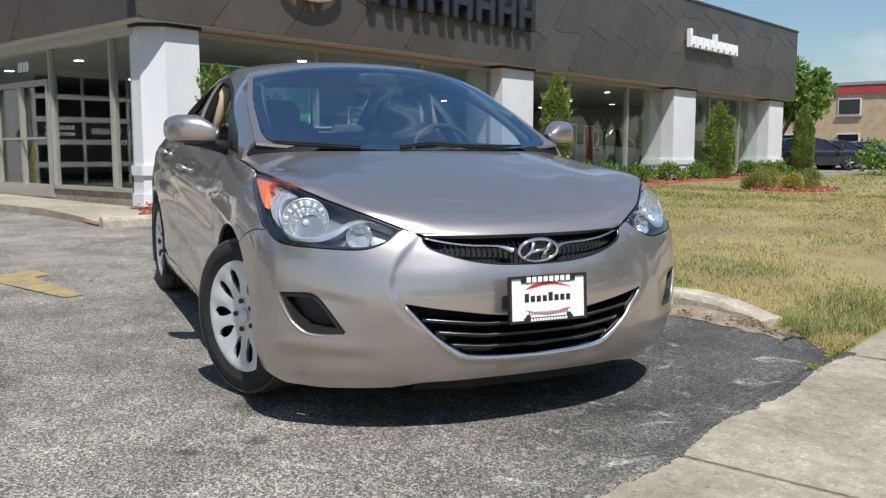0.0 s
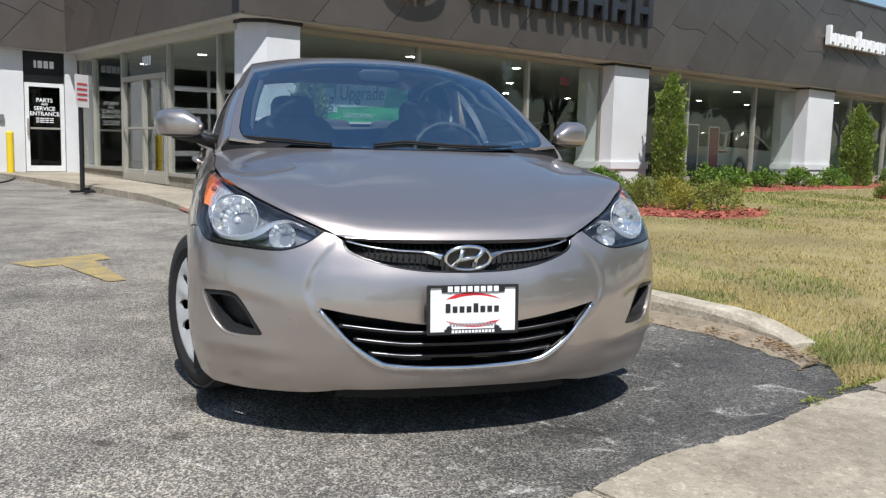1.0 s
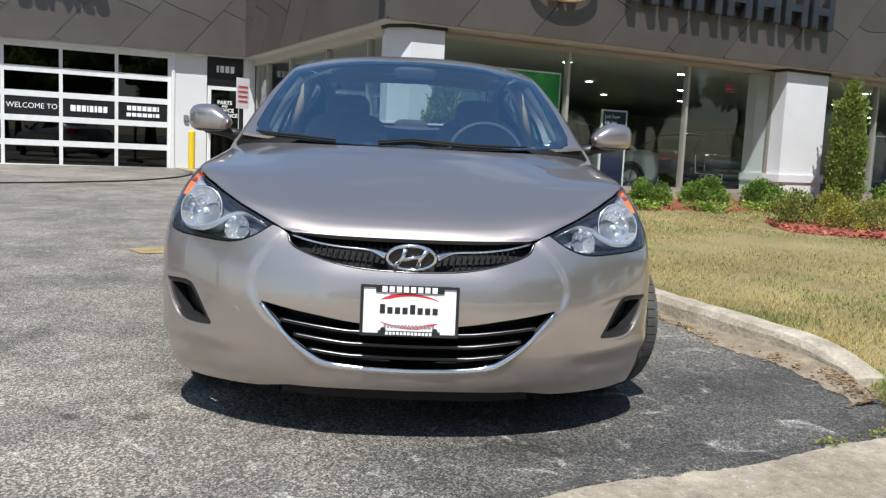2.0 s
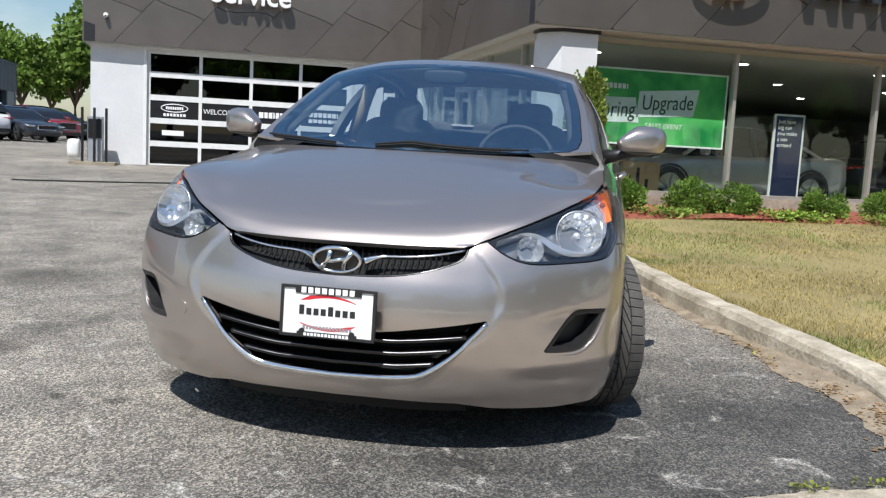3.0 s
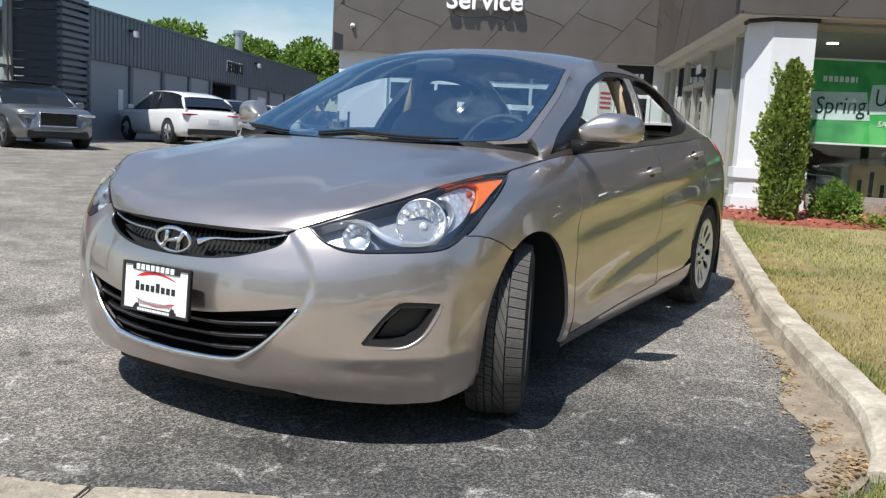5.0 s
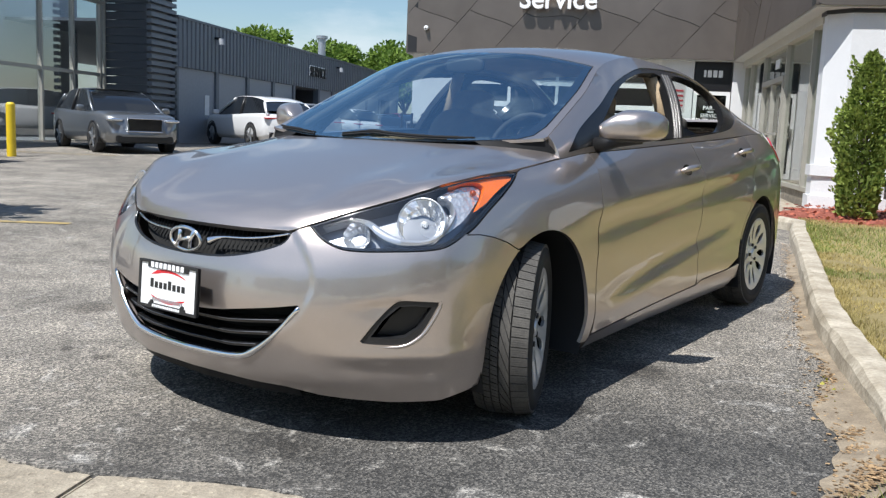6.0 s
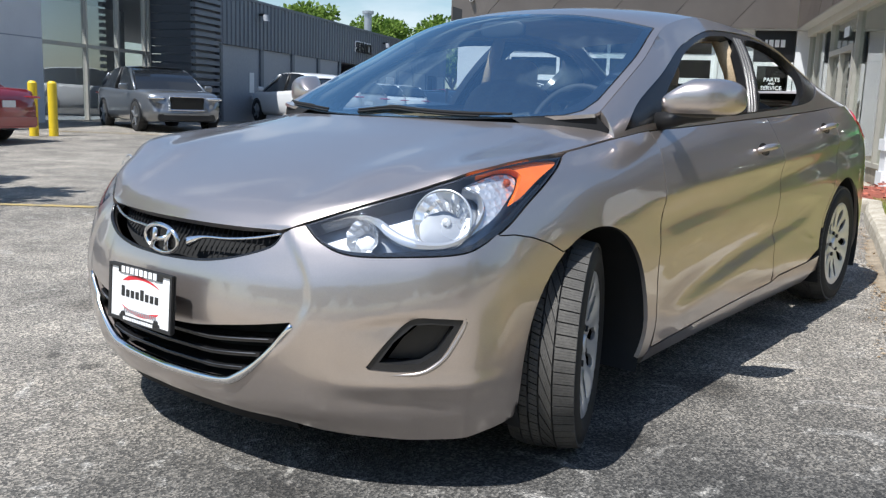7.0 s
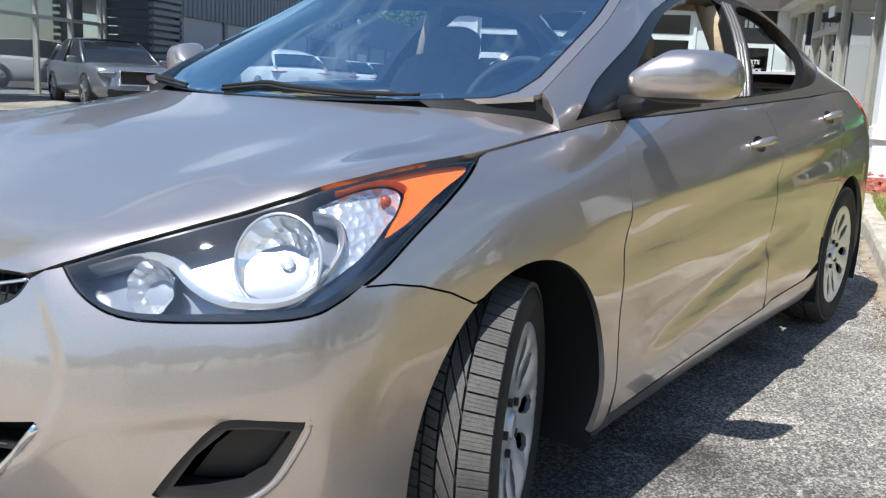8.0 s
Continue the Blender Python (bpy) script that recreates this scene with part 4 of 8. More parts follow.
fender_half = [(a + 0.0012, b + 0.0015) for a, b in SEAM]
fender_half += [p for p in arc(SF, HUB_Z, ARCH_R, 118, -18, 24)]
fender_half += [(1.950, 0.195), (1.966, 0.30), (1.966, 0.55), (1.974, 0.70), (1.998, 0.82), (2.027, 0.925)]
fender_half += [(2.027, spline(EDGE, 2.027) - GAP)] + [(2.027 - 0.06 * k, spline(EDGE, 2.027 - 0.06 * k) - GAP) for k in range(1, 10)]
fender_half += [(1.452, 0.893)] + [(a + 0.0022, b - 0.0025) for a, b in LAMP_LOW if 1.05 < a < 1.43]
for side_poly in (fender_half, mirror(fender_half)):
    sheet_part("fender", skin(band, side_poly, [], 0.030), PAINT, car)

B1, B2 = s_at(2.57), s_at(2.63)
front_door = [(1.974, 0.225), (2.6, 0.250), (B2 - 0.01, 0.268), (B2, 0.32), (B2, 0.80), (B2 - 0.02, 0.90), (B1, spline(EDGE, B1) - 0.004)]
front_door += [(2.034 + 0.1 * k, spline(EDGE, 2.034 + 0.1 * k) - 0.004) for k in range(10, -1, -1)]
front_door += [(2.004, 0.82), (1.981, 0.70), (1.973, 0.55), (1.973, 0.30)]
R1 = s_at(3.42)
rear_door = [(B2 + 0.006, 0.32), (B2 + 0.012, 0.270), (3.3, 0.287), (3.72, 0.297)] + [p for p in arc(SR, HUB_Z, 0.40, 176, 128, 10)]
rear_door += [(R1 + 0.06, 0.75), (R1 + 0.09, 0.88), (R1 + 0.10, spline(EDGE, R1 + 0.1) - 0.004)]
rear_door += [(R1 + 0.10 - 0.1 * k, spline(EDGE, R1 + 0.1 - 0.1 * k) - 0.004) for k in range(1, 9)] + [(B1 + 0.006, spline(EDGE, B1) - 0.004), (B2 - 0.014, 0.90), (B2 + 0.006, 0.80)]
rocker = [(1.945, 0.165), (2.8, 0.165), (3.80, 0.17), (3.85, 0.22)] + [p for p in arc(SR, HUB_Z, 0.376, 194, 182, 3)] + \
    [(3.72, 0.290), (3.3, 0.280), (B2, 0.262), (2.6, 0.243), (1.974, 0.218), (1.95, 0.19)]
quarter = [p for p in arc(SR, HUB_Z, 0.372, 160, -12, 30)]
quarter += [(4.66, 0.22), (5.2, 0.21), (5.7, 0.21), (S_END, 0.21), (S_END, 1.05)] + [(S_END - 0.1 * k, spline(EDGE, S_END - 0.1 * k) - GAP) for k in range(1, 20)]
q_end = quarter[-1][0]
quarter += [(R1 + 0.106, spline(EDGE, R1 + 0.1) - 0.004), (R1 + 0.096, 0.88), (R1 + 0.066, 0.75)] + [p for p in arc(SR, HUB_Z, 0.394, 128, 160, 8)]
for flipped in (False, True):
    for nm, poly, st in (("front_door", front_door, 0.032), ("rear_door", rear_door, 0.032), ("rocker_panel", rocker, 0.05), ("quarter_panel", quarter, 0.04)):
        sheet_part(nm, skin(band, mirror(poly) if flipped else poly, [], st), PAINT, car)

# hood: parameters run 0..1 along and -1..1 across
hood_outline = [(0.002, -0.995), (0.002, 0.995), (0.988, 0.995), (0.985, 0.9), (0.985, 0.6), (0.99, 0.0), (0.985, -0.6), (0.985, -0.9), (0.988, -0.995)]
nose_rows = [(t, -0.98 + 1.96 * k / 90) for t in (0.010, 0.019, 0.029, 0.040) for k in range(91)]
sheet_part("hood", skin(hood, hood_outline, [], 0.02, 0, 0.02, (1.15, 0.62), extra=nose_rows), PAINT, car)
TS = (1.0, 0.62)


def rect(a0, a1, b0, b1):
    return [(a0, b0), (a1, b0), (a1, b1), (a0, b1)]


screen_half = [(0.985, 0.5), (0.99, 0.75), (1.0, 0.87), (1.03, 0.925), (1.10, 0.95), (1.36, 0.955), (1.55, 0.957), (1.69, 0.957), (1.735, 0.5)]
screen_shape = [(0.975, 0.0)] + screen_half + [(1.745, 0.0)] + [(a, -b) for a, b in screen_half[::-1]]
sheet_part("windscreen", skin(top, screen_shape, [], 0.05, 0.002, 0.0, TS), SCREEN, car, "blue-tinted windscreen with sky blue put into its sheen").visible_shadow = False
# black printed border of the windscreen
inner_half = [(1.01, 0.5), (1.02, 0.72), (1.04, 0.825), (1.08, 0.875), (1.15, 0.898), (1.36, 0.905), (1.55, 0.910), (1.67, 0.918), (1.715, 0.5)]
inner_screen = [(1.0, 0.0)] + inner_half + [(1.727, 0.0)] + [(a, -b) for a, b in inner_half[::-1]]
sheet_part("screen_border", skin(top, screen_shape, [inner_screen], 0.05, -0.003, 0.0, TS), GLOSS_BLACK, car)
pillar_edge = [(1.70, 0.963), (1.55, 0.963), (1.36, 0.961), (1.10, 0.956), (1.027, 0.931), (0.996, 0.876), (0.988, 0.80), (0.980, 0.90)]
roof_shape = [(a, -b) for a, b in pillar_edge[:1]] + [(1.745, -0.5), (1.755, 0.0), (1.745, 0.5)] + pillar_edge + [(0.980, 1.0), (1.4, 1.0), (2.9, 1.0), (4.2, 1.0), (4.2, 0.93), (3.3, 0.88), (3.12, 0.82), (3.07, 0.4), (3.06, 0.0),
              (3.07, -0.4), (3.12, -0.82), (3.3, -0.88), (4.2, -0.93), (4.2, -1.0), (2.9, -1.0), (1.4, -1.0), (0.980, -1.0)] + [(a, -b) for a, b in pillar_edge[:0:-1]]
sheet_part("roof", skin(top, roof_shape, [], 0.05, 0, 0.012, TS), PAINT, car)
back_shape = [(3.08, -0.4), (3.07, 0.0), (3.08, 0.4), (3.13, 0.81), (3.82, 0.86), (3.87, 0.0), (3.82, -0.86), (3.13, -0.81)]
sheet_part("rear_window", skin(top, back_shape, [], 0.06, 0.001, 0.0, TS), REAR_GLASS, car).visible_shadow = False
boot_shape = [(3.84, -0.88), (3.89, 0.0), (3.84, 0.88), (4.50, 0.96), (4.50, -0.96)]
sheet_part("boot_lid", skin(top, boot_shape, [], 0.06, 0, 0.014, TS), PAINT, car)

# cabin sides: window frames with the glass wound down
side_frame = [(1.20, 0.0), (2.5, 0.0), (3.52, 0.0), (4.15, 0.0), (4.15, 0.97), (3.55, 0.99), (2.9, 1.0), (1.9, 1.0), (1.21, 0.98)]
glazed = smooth_line([(1.275, 0.12), (1.38, 0.48), (1.50, 0.62), (1.70, 0.70), (1.96, 0.775), (2.18, 0.835), (2.38, 0.88), (2.80, 0.935), (3.10, 0.945), (3.30, 0.93), (3.49, 0.82), (3.55, 0.58), (3.46, 0.34), (3.28, 0.14), (2.92, 0.07), (2.2, 0.04)], 5)
win_f = smooth_line([(1.52, 0.09), (1.60, 0.38), (1.73, 0.555), (2.05, 0.745), (2.46, 0.835)], 4) + [(2.53, 0.80), (2.36, 0.06)]
win_r = [(2.51, 0.07), (2.69, 0.83)] + smooth_line([(2.75, 0.865), (3.0, 0.885), (3.2, 0.85), (3.29, 0.68), (3.27, 0.45), (3.20, 0.25), (3.06, 0.10)], 4)
SC = (1.0, 0.38)


def side_right(y, v):
    x, yy, z = side(y, v)
    return (-x, yy, z)


for f in (side, side_right):
    sheet_part("pillar_panel", skin(f, side_frame, [glazed], 0.05, 0, 0.03, SC), PAINT, car)
    sheet_part("window_frame", skin(f, grow(glazed, -0.004), [win_f, win_r], 0.045, -0.004, 0.035, SC), GLOSS_BLACK, car, "black window surround with the glass lowered")
    # grooves of the window guide on the middle post
    for y0 in (2.395, 2.430, 2.465):
        sheet_part("guide_strip", skin(f, [(y0 - 0.007, 0.06), (y0 + 0.007, 0.06), (y0 + 0.187, 0.84), (y0 + 0.173, 0.84)], [], 0.05, 0.0, 0.008, SC), GUIDE, car)


# dark inner shell, floor and wheel housings
def chassis():
    """Underside, and the bulkheads that keep the shell dark."""
    under = []
    for k in range(41):
        s = -S_END * 0.985 + 2 * S_END * 0.985 * k / 40
        x, y, z = band(s, 0.215)
        under.append((x * 0.97, 2.3 + (y - 2.3) * 0.985))
    keep = []
    for x, y in under:
        if min(abs(y - AXLE_F), abs(y - AXLE_R)) < 0.40 and abs(x) > 0.5:
            x = math.copysign(0.50, x)
        keep.append((x, y))
    part("undertray", prism(keep, 0.215, 0.235), DEEP, car)
    part("bulkhead", boxed(-0.72, 0.72, 1.20, 1.26, 0.23, 0.93), DEEP, car)
    part("radiator", boxed(-0.46, 0.46, 0.30, 0.36, 0.24, 0.66), DEEP, car)
    part("rear_bulkhead", boxed(-0.72, 0.72, 4.05, 4.10, 0.23, 1.0), DEEP, car)
    for sx in (-1, 1):
        for ya in (AXLE_F, AXLE_R):
            bm = bmesh.new()
            rows = []
            for k in range(25):
                a = radians(-25 + 230 * k / 24)
                rows.append([bm.verts.new((sx * x, ya + 0.380 * math.cos(a), HUB_Z + 0.380 * math.sin(a))) for x in (0.893, 0.46)])
            for p, q in zip(rows, rows[1:]):
                bm.faces.new((p[0], q[0], q[1], p[1]))
            bm.faces.new([r[1] for r in rows])
            part("wheel_housing", bm, BLACK_PLASTIC, car, smooth=True)


chassis()
def inner_panels():
    """Door linings and parcel shelf that close the cabin."""
    for f in (side, side_right):
        sgn = 1 if f is side else -1
        bm = bmesh.new()
        rows = []
        for k in range(20):
            y = 1.45 + 1.95 * k / 19
            ex, ey, ez = edge(s_at(y))
            rows.append([bm.verts.new((sgn * (ex - o), y, z)) for o, z in ((0.03, ez), (0.07, ez - 0.03), (0.08, 0.60), (0.06, 0.26))])
        for p, q in zip(rows, rows[1:]):
            for i in range(3):
                bm.faces.new((p[i], q[i], q[i + 1], p[i + 1]))
        part("door_lining", bm, BEIGE, car, smooth=True)
    part("parcel_shelf", boxed(-0.66, 0.66, 3.36, 3.86, 1.02, 1.05), CLOTH, car)
    bm = skin(top, [(1.79, -0.86), (1.79, 0.86), (3.06, 0.82), (3.06, -0.82)], [], 0.12, -0.035, 0, TS)
    part("headlining", bm, BEIGE, car, smooth=True)


inner_panels()


# ---- wheels ----
# tread paler than the tyre walls: sunlight on the rubber put into its colour
TREAD = grainy("sunlit_tread", (0.050, 0.047, 0.043), (0.105, 0.098, 0.088), 9.0, 150.0, 0.85, 0.3, 0.002)
def lathe(bm, prof, seg=48, close=False):
    """A solid of revolution round x: profile of (x, radius)."""
    rings = [[bm.verts.new((x, r * math.cos(2 * math.pi * k / seg), r * math.sin(2 * math.pi * k / seg))) for k in range(seg)] for x, r in prof]
    for a, b in zip(rings, rings[1:]):
        for k in range(seg):
            j = (k + 1) % seg
            bm.faces.new((a[k], a[j], b[j], b[k]))
    return rings


def wheel(name, m, label=""):
    """A tyre with tread blocks and a silver cover; local x points outwards."""
    root = new(name)
    root.parent, root.matrix_basis = car, m
    root.empty_display_size = 0.1
    R, W = 0.322, 0.103
    bm = bmesh.new()
    lathe(bm, [(-0.085, 0.20), (-0.10, 0.23), (-W - 0.003, 0.268), (-W + 0.006, 0.299), (-0.080, 0.312), (0.080, 0.312), (W - 0.006, 0.299), (W + 0.004, 0.272), (0.106, 0.262), (0.1075, 0.258), (0.104, 0.254), (0.102, 0.240), (0.096, 0.226), (0.088, 0.214)], 64)
    part("tyre", bm, RUBBER, root, smooth=True)
    # tread: ribs of separate blocks with slanted sipes
    bm = bmesh.new()
    # rib: inner and outer edge, drop at the shoulder, slant, count, fill, slices of a block
    ribs = [(-0.098, -0.060, 0.011, 0.15, 58, 0.90, 3), (-0.055, -0.032, 0.0, 0.15, 58, 0.90, 2), (-0.027, -0.003, 0.0, 0.25, 58, 0.92, 2),
            (0.002, 0.036, 0.0, 1.5, 34, 0.84, 4), (0.041, 0.098, 0.011, 0.12, 58, 0.90, 4)]
    for ri, (xa, xb, drop, slant, n, fill, cuts) in enumerate(ribs):
        outer_a, outer_b = ri == 0, ri == 4
        for k in range(n * cuts):
            a0 = 2 * math.pi * (k // cuts + 0.30 * (ri % 2) + fill * (k % cuts) / cuts) / n
            w = 2 * math.pi / n * fill / cuts * 0.93
            sh = slant * 2 * math.pi / n
            quad = [(xa, a0, outer_a), (xb, a0 + sh, outer_b), (xb, a0 + sh + w, outer_b), (xa, a0 + w, outer_a)]
            lo, hi = [], []
            for x, a, falls in quad:
                d = drop if falls else 0.0
                for lst, r in ((lo, 0.307 - d * 0.6), (hi, R - d)):
                    lst.append(bm.verts.new((x, r * math.cos(a), r * math.sin(a))))
            bm.faces.new(hi)
            for i in range(4):
                bm.faces.new((hi[i], hi[i - 1], lo[i - 1], lo[i]))
    bmesh.ops.recalc_face_normals(bm, faces=bm.faces)
    part("tread", bm, TREAD, root)

    def dish(a, b):
        r = math.hypot(a, b)
        # spokes stand proud between the slots and fall towards the rim edge
        k = 0.5 + 0.5 * math.cos(10 * math.atan2(b, a))
        x = 0.098 - 0.026 * min(1, max(0, (0.20 - r) / 0.13)) - 0.005 * fade(r, 0.219, 0.3, 0.010) + 0.006 * math.exp(-(r / 0.045) ** 2) - 0.009 * k * fade(r, 0.10, 0.22, 0.04)
        return (x, a, b)

    holes = []
    for k in range(10):
        an = 2 * math.pi * k / 10
        tw = 0.006 if k % 2 else -0.006
        leaf = [(0.092, -0.004), (0.115, -0.015), (0.150, -0.024), (0.180, -0.021), (0.194, -0.005), (0.184, 0.014), (0.152, 0.019), (0.118, 0.012), (0.095, 0.004)]
        holes.append([(r * math.cos(an) - (t + tw * (r - 0.09) * 12) * math.sin(an), r * math.sin(an) + (t + tw * (r - 0.09) * 12) * math.cos(an)) for r, t in leaf])
    ring = [(0.231 * math.cos(2 * math.pi * k / 60), 0.231 * math.sin(2 * math.pi * k / 60)) for k in range(60)]
    sheet_part("wheel_cover", skin(dish, ring, holes, 0.013, 0, 0.014, centre=Vector((-1, 0, 0))), SILVER, root, "silver ten-spoke wheel cover")
    bm = bmesh.new()
    lathe(bm, [(0.035, 0.215), (0.03, 0.12), (0.03, 0.001)], 40)
    part("brake_disc", bm, DEEP, root)
    bm = bmesh.new()
    lathe(bm, [(0.070, 0.030), (0.084, 0.030), (0.086, 0.026), (0.084, 0.001)], 24)
    part("hub_cap", bm, SILVER, root, smooth=True)
    for k in range(5):
        an = 2 * math.pi * (k + 0.5) / 5
        bm = bmesh.new()
        cyl(bm, 0.0105, 0.0, 0.010, 6, m=Matrix.Translation((0.074, 0.060 * math.cos(an), 0.060 * math.sin(an))) @ pose(0, 0, 0, 0, 90, 0))
        part("lug_nut", bm, BLACK_PLASTIC, root)
    return root


STEER = 22
wheel("front_wheel", pose(0.800, AXLE_F - 0.012, 0.318, 0, 0, STEER))
wheel("front_wheel", pose(-0.800, AXLE_F - 0.012, 0.318, 0, 0, STEER + 180))
wheel("rear_wheel", pose(0.785, AXLE_R, 0.322))
wheel("rear_wheel", pose(-0.785, AXLE_R, 0.322, 0, 0, 180))


# ---- lamps, grilles and trim of the sedan ----
lamp_shape = LAMP_LOW[:-1] + LAMP_TOP[:-1]


def facet_material():
    m, n, l, p = material("faceted_reflector")
    v = n.new("ShaderNodeTexVoronoi")
    v.inputs["Scale"].default_value = 60.0
    tc = n.new("ShaderNodeTexCoord")
    l.new(tc.outputs["Object"], v.inputs["Vector"])
    p.inputs["Base Color"].default_value, p.inputs["Metallic"].default_value, p.inputs["Roughness"].default_value = (0.84, 0.85, 0.87, 1), 0.7, 0.24
    l.new(bump_node(n, l, v.outputs["Distance"], 0.55, 0.010), p.inputs["Normal"])
    return m


FACET = facet_material()
LAMP_BED = plain("lamp_bed", (0.30, 0.315, 0.34), 0.26, 0.65)
BEZEL = plain("lamp_bezel", (0.085, 0.092, 0.105), 0.30, 0.5)
SWOOSH = plain("satin_silver", (0.62, 0.64, 0.67), 0.24, 0.7)


def bowl(centre, axis, r, depth, parent, main=True):
    """A fluted reflector with its bulb."""
    q = Vector((0, 0, 1)).rotation_difference(axis).to_matrix().to_4x4()
    m = Matrix.Translation(centre) @ q
    bm = bmesh.new()
    seg = 36
    rings = []
    for i in range(9):
        t = i / 8
        rr = r * (0.18 + 0.82 * t)
        z = -depth * (1 - t ** 1.7)
        rings.append([bm.verts.new(m @ Vector((rr * math.cos(2 * math.pi * k / seg), rr * math.sin(2 * math.pi * k / seg), z + (0.0045 if (k // 2 + i // 3) % 2 else 0) * t))) for k in range(seg)])
    for a, b in zip(rings, rings[1:]):
        for k in range(seg):
            bm.faces.new((a[k], a[(k + 1) % seg], b[(k + 1) % seg], b[k]))
    bm.faces.new(rings[0][::-1])
    part("reflector", bm, REFLECTOR if main else SWOOSH, parent)
    if not main:
        return
    bm = bmesh.new()
    bmesh.ops.create_uvsphere(bm, u_segments=12, v_segments=8, radius=r * 0.16, matrix=m @ Matrix.Translation((0, 0, -depth * 0.55)))
    part("bulb_cap", bm, SILVER, parent, smooth=True)
    bm = bmesh.new()
    pts = [m @ Vector((r * 1.05 * math.cos(2 * math.pi * k / 40), r * 1.05 * math.sin(2 * math.pi * k / 40), 0)) for k in range(41)]
    tube(bm, pts, 0.0035, 6, False)
    part("reflector_ring", bm, SWOOSH, parent, smooth=True)


def headlamp(sgn):
    fl = (lambda p: p) if sgn > 0 else mirror
    lamp = new("headlamp")
    lamp.parent = car
    lamp.empty_display_size = 0.1
    tagged(lamp, "clear headlamp with amber corner")
    wall = bmesh.new()
    loop = [(Vector(band(a, b)) - normal_of(band, a, b) * 0.002, Vector(band(a, b)) - normal_of(band, a, b) * 0.060) for a, b in fl(grow(lamp_shape, -0.002))]
    rows = [[wall.verts.new(p) for p in pair] for pair in loop]
    for a, b in zip(rows, rows[1:] + rows[:1]):
        wall.faces.new((a[0], b[0], b[1], a[1]))
    part("housing_wall", wall, BEZEL, lamp, smooth=True)
    sheet_part("housing", skin(band, fl(lamp_shape), [], 0.05, -0.060, 0), LAMP_BED, lamp)
    sheet_part("border", skin(band, fl(grow(lamp_shape, -0.0015)), [fl(grow(lamp_shape, -0.0045))], 0.03, -0.001, 0.0), GLOSS_BLACK, lamp)
    ob = sheet_part("lens", skin(band, fl(grow(lamp_shape, -0.002)), [], 0.03, 0.001, 0), LENS, lamp)
    ob.visible_shadow = False
    for (s, z), r, dep, back, fwd in (((0.897, 0.752), 0.076, 0.060, 0.026, 0.62), ((0.672, 0.702), 0.046, 0.040, 0.030, 0.5)):
        n = normal_of(band, sgn * s, z)
        c = Vector(band(sgn * s, z)) - n * back
        ax = (n * (1 - fwd) + Vector((sgn * 0.15, -1, 0)) * fwd).normalized()
        bowl(c, ax, r, dep, lamp, s > 0.8)
    wave = smooth_line([(0.545, 0.722), (0.59, 0.734), (0.632, 0.745), (0.674, 0.746), (0.716, 0.735), (0.748, 0.714), (0.788, 0.694), (0.836, 0.684), (0.910, 0.687), (0.980, 0.718), (1.036, 0.758), (1.054, 0.790), (1.040, 0.815), (0.990, 0.822)], 5)
    bm = bmesh.new()
    rows = []
    for i, (a, b) in enumerate(wave):
        (xa, ya), (xb, yb) = wave[max(i - 1, 0)], wave[min(i + 1, len(wave) - 1)]
        k = math.hypot(xb - xa, yb - ya) or 1
        t = i / (len(wave) - 1)
        w = 0.004 + 0.016 * bell(t, 0.42, 0.20) + 0.006 * bell(t, 0.80, 0.16)
        ring = []
        for off, deep in ((w, 0.050), (w, 0.016), (0.0, 0.011), (-w, 0.016), (-w, 0.050)):
            q = (sgn * (a - (yb - ya) / k * off * 0.6), b + (xb - xa) / k * off * 0.6)
            ring.append(bm.verts.new(Vector(band(*q)) - normal_of(band, *q) * deep))
        rows.append(ring)
    for p, q in zip(rows, rows[1:]):
        for i in range(4):
            bm.faces.new((p[i], p[i + 1], q[i + 1], q[i]))
    bmesh.ops.recalc_face_normals(bm, faces=bm.faces)
    sheet_part("swoosh", bm, SWOOSH, lamp)
    # dark skirt along the lower edge
    low = [(a, b + 0.004) for a, b in LAMP_LOW if 0.55 < a < 1.32]
    sheet_part("skirt", skin(band, fl(low + [(a - 0.003, b + 0.004 + 0.007 * math.sin(math.pi * (a - 0.55) / 0.80)) for a, b in low[::-1]]), [], 0.02, -0.008, 0.02), GLOSS_BLACK, lamp)
    clear = smooth_line([(1.004, 0.833), (1.082, 0.852), (1.148, 0.862), (1.198, 0.862), (1.218, 0.850), (1.196, 0.825), (1.160, 0.800), (1.088, 0.758), (1.034, 0.732), (0.985, 0.712)], 4) + smooth_line([(1.034, 0.750), (1.064, 0.785), (1.058, 0.812), (1.022, 0.826)], 3)
    sheet_part("indicator_reflector", skin(band, fl(clear), [], 0.03, -0.024, 0.02), FACET, lamp)
    bm = bmesh.new()
    bmesh.ops.create_uvsphere(bm, u_segments=14, v_segments=10, radius=0.011, matrix=Matrix.Translation(Vector(band(sgn * 1.172, 0.838)) - normal_of(band, sgn * 1.172, 0.838) * 0.016))
    part("indicator_bulb", bm, BULB, lamp, "dark amber indicator bulb", smooth=True)
    amber = smooth_line([(1.034, 0.8505), (1.10, 0.861), (1.172, 0.8715), (1.298, 0.8830), (1.385, 0.886), (1.402, 0.879), (1.335, 0.856), (1.262, 0.828), (1.196, 0.797), (1.150, 0.781)], 4) + smooth_line([(1.182, 0.808), (1.214, 0.834), (1.233, 0.854), (1.208, 0.869), (1.15, 0.867), (1.09, 0.858)], 3)
    sheet_part("amber_corner", skin(band, fl(amber), [], 0.03, -0.010, 0.02), AMBER, lamp, "orange side marker")


headlamp(1)
headlamp(-1)


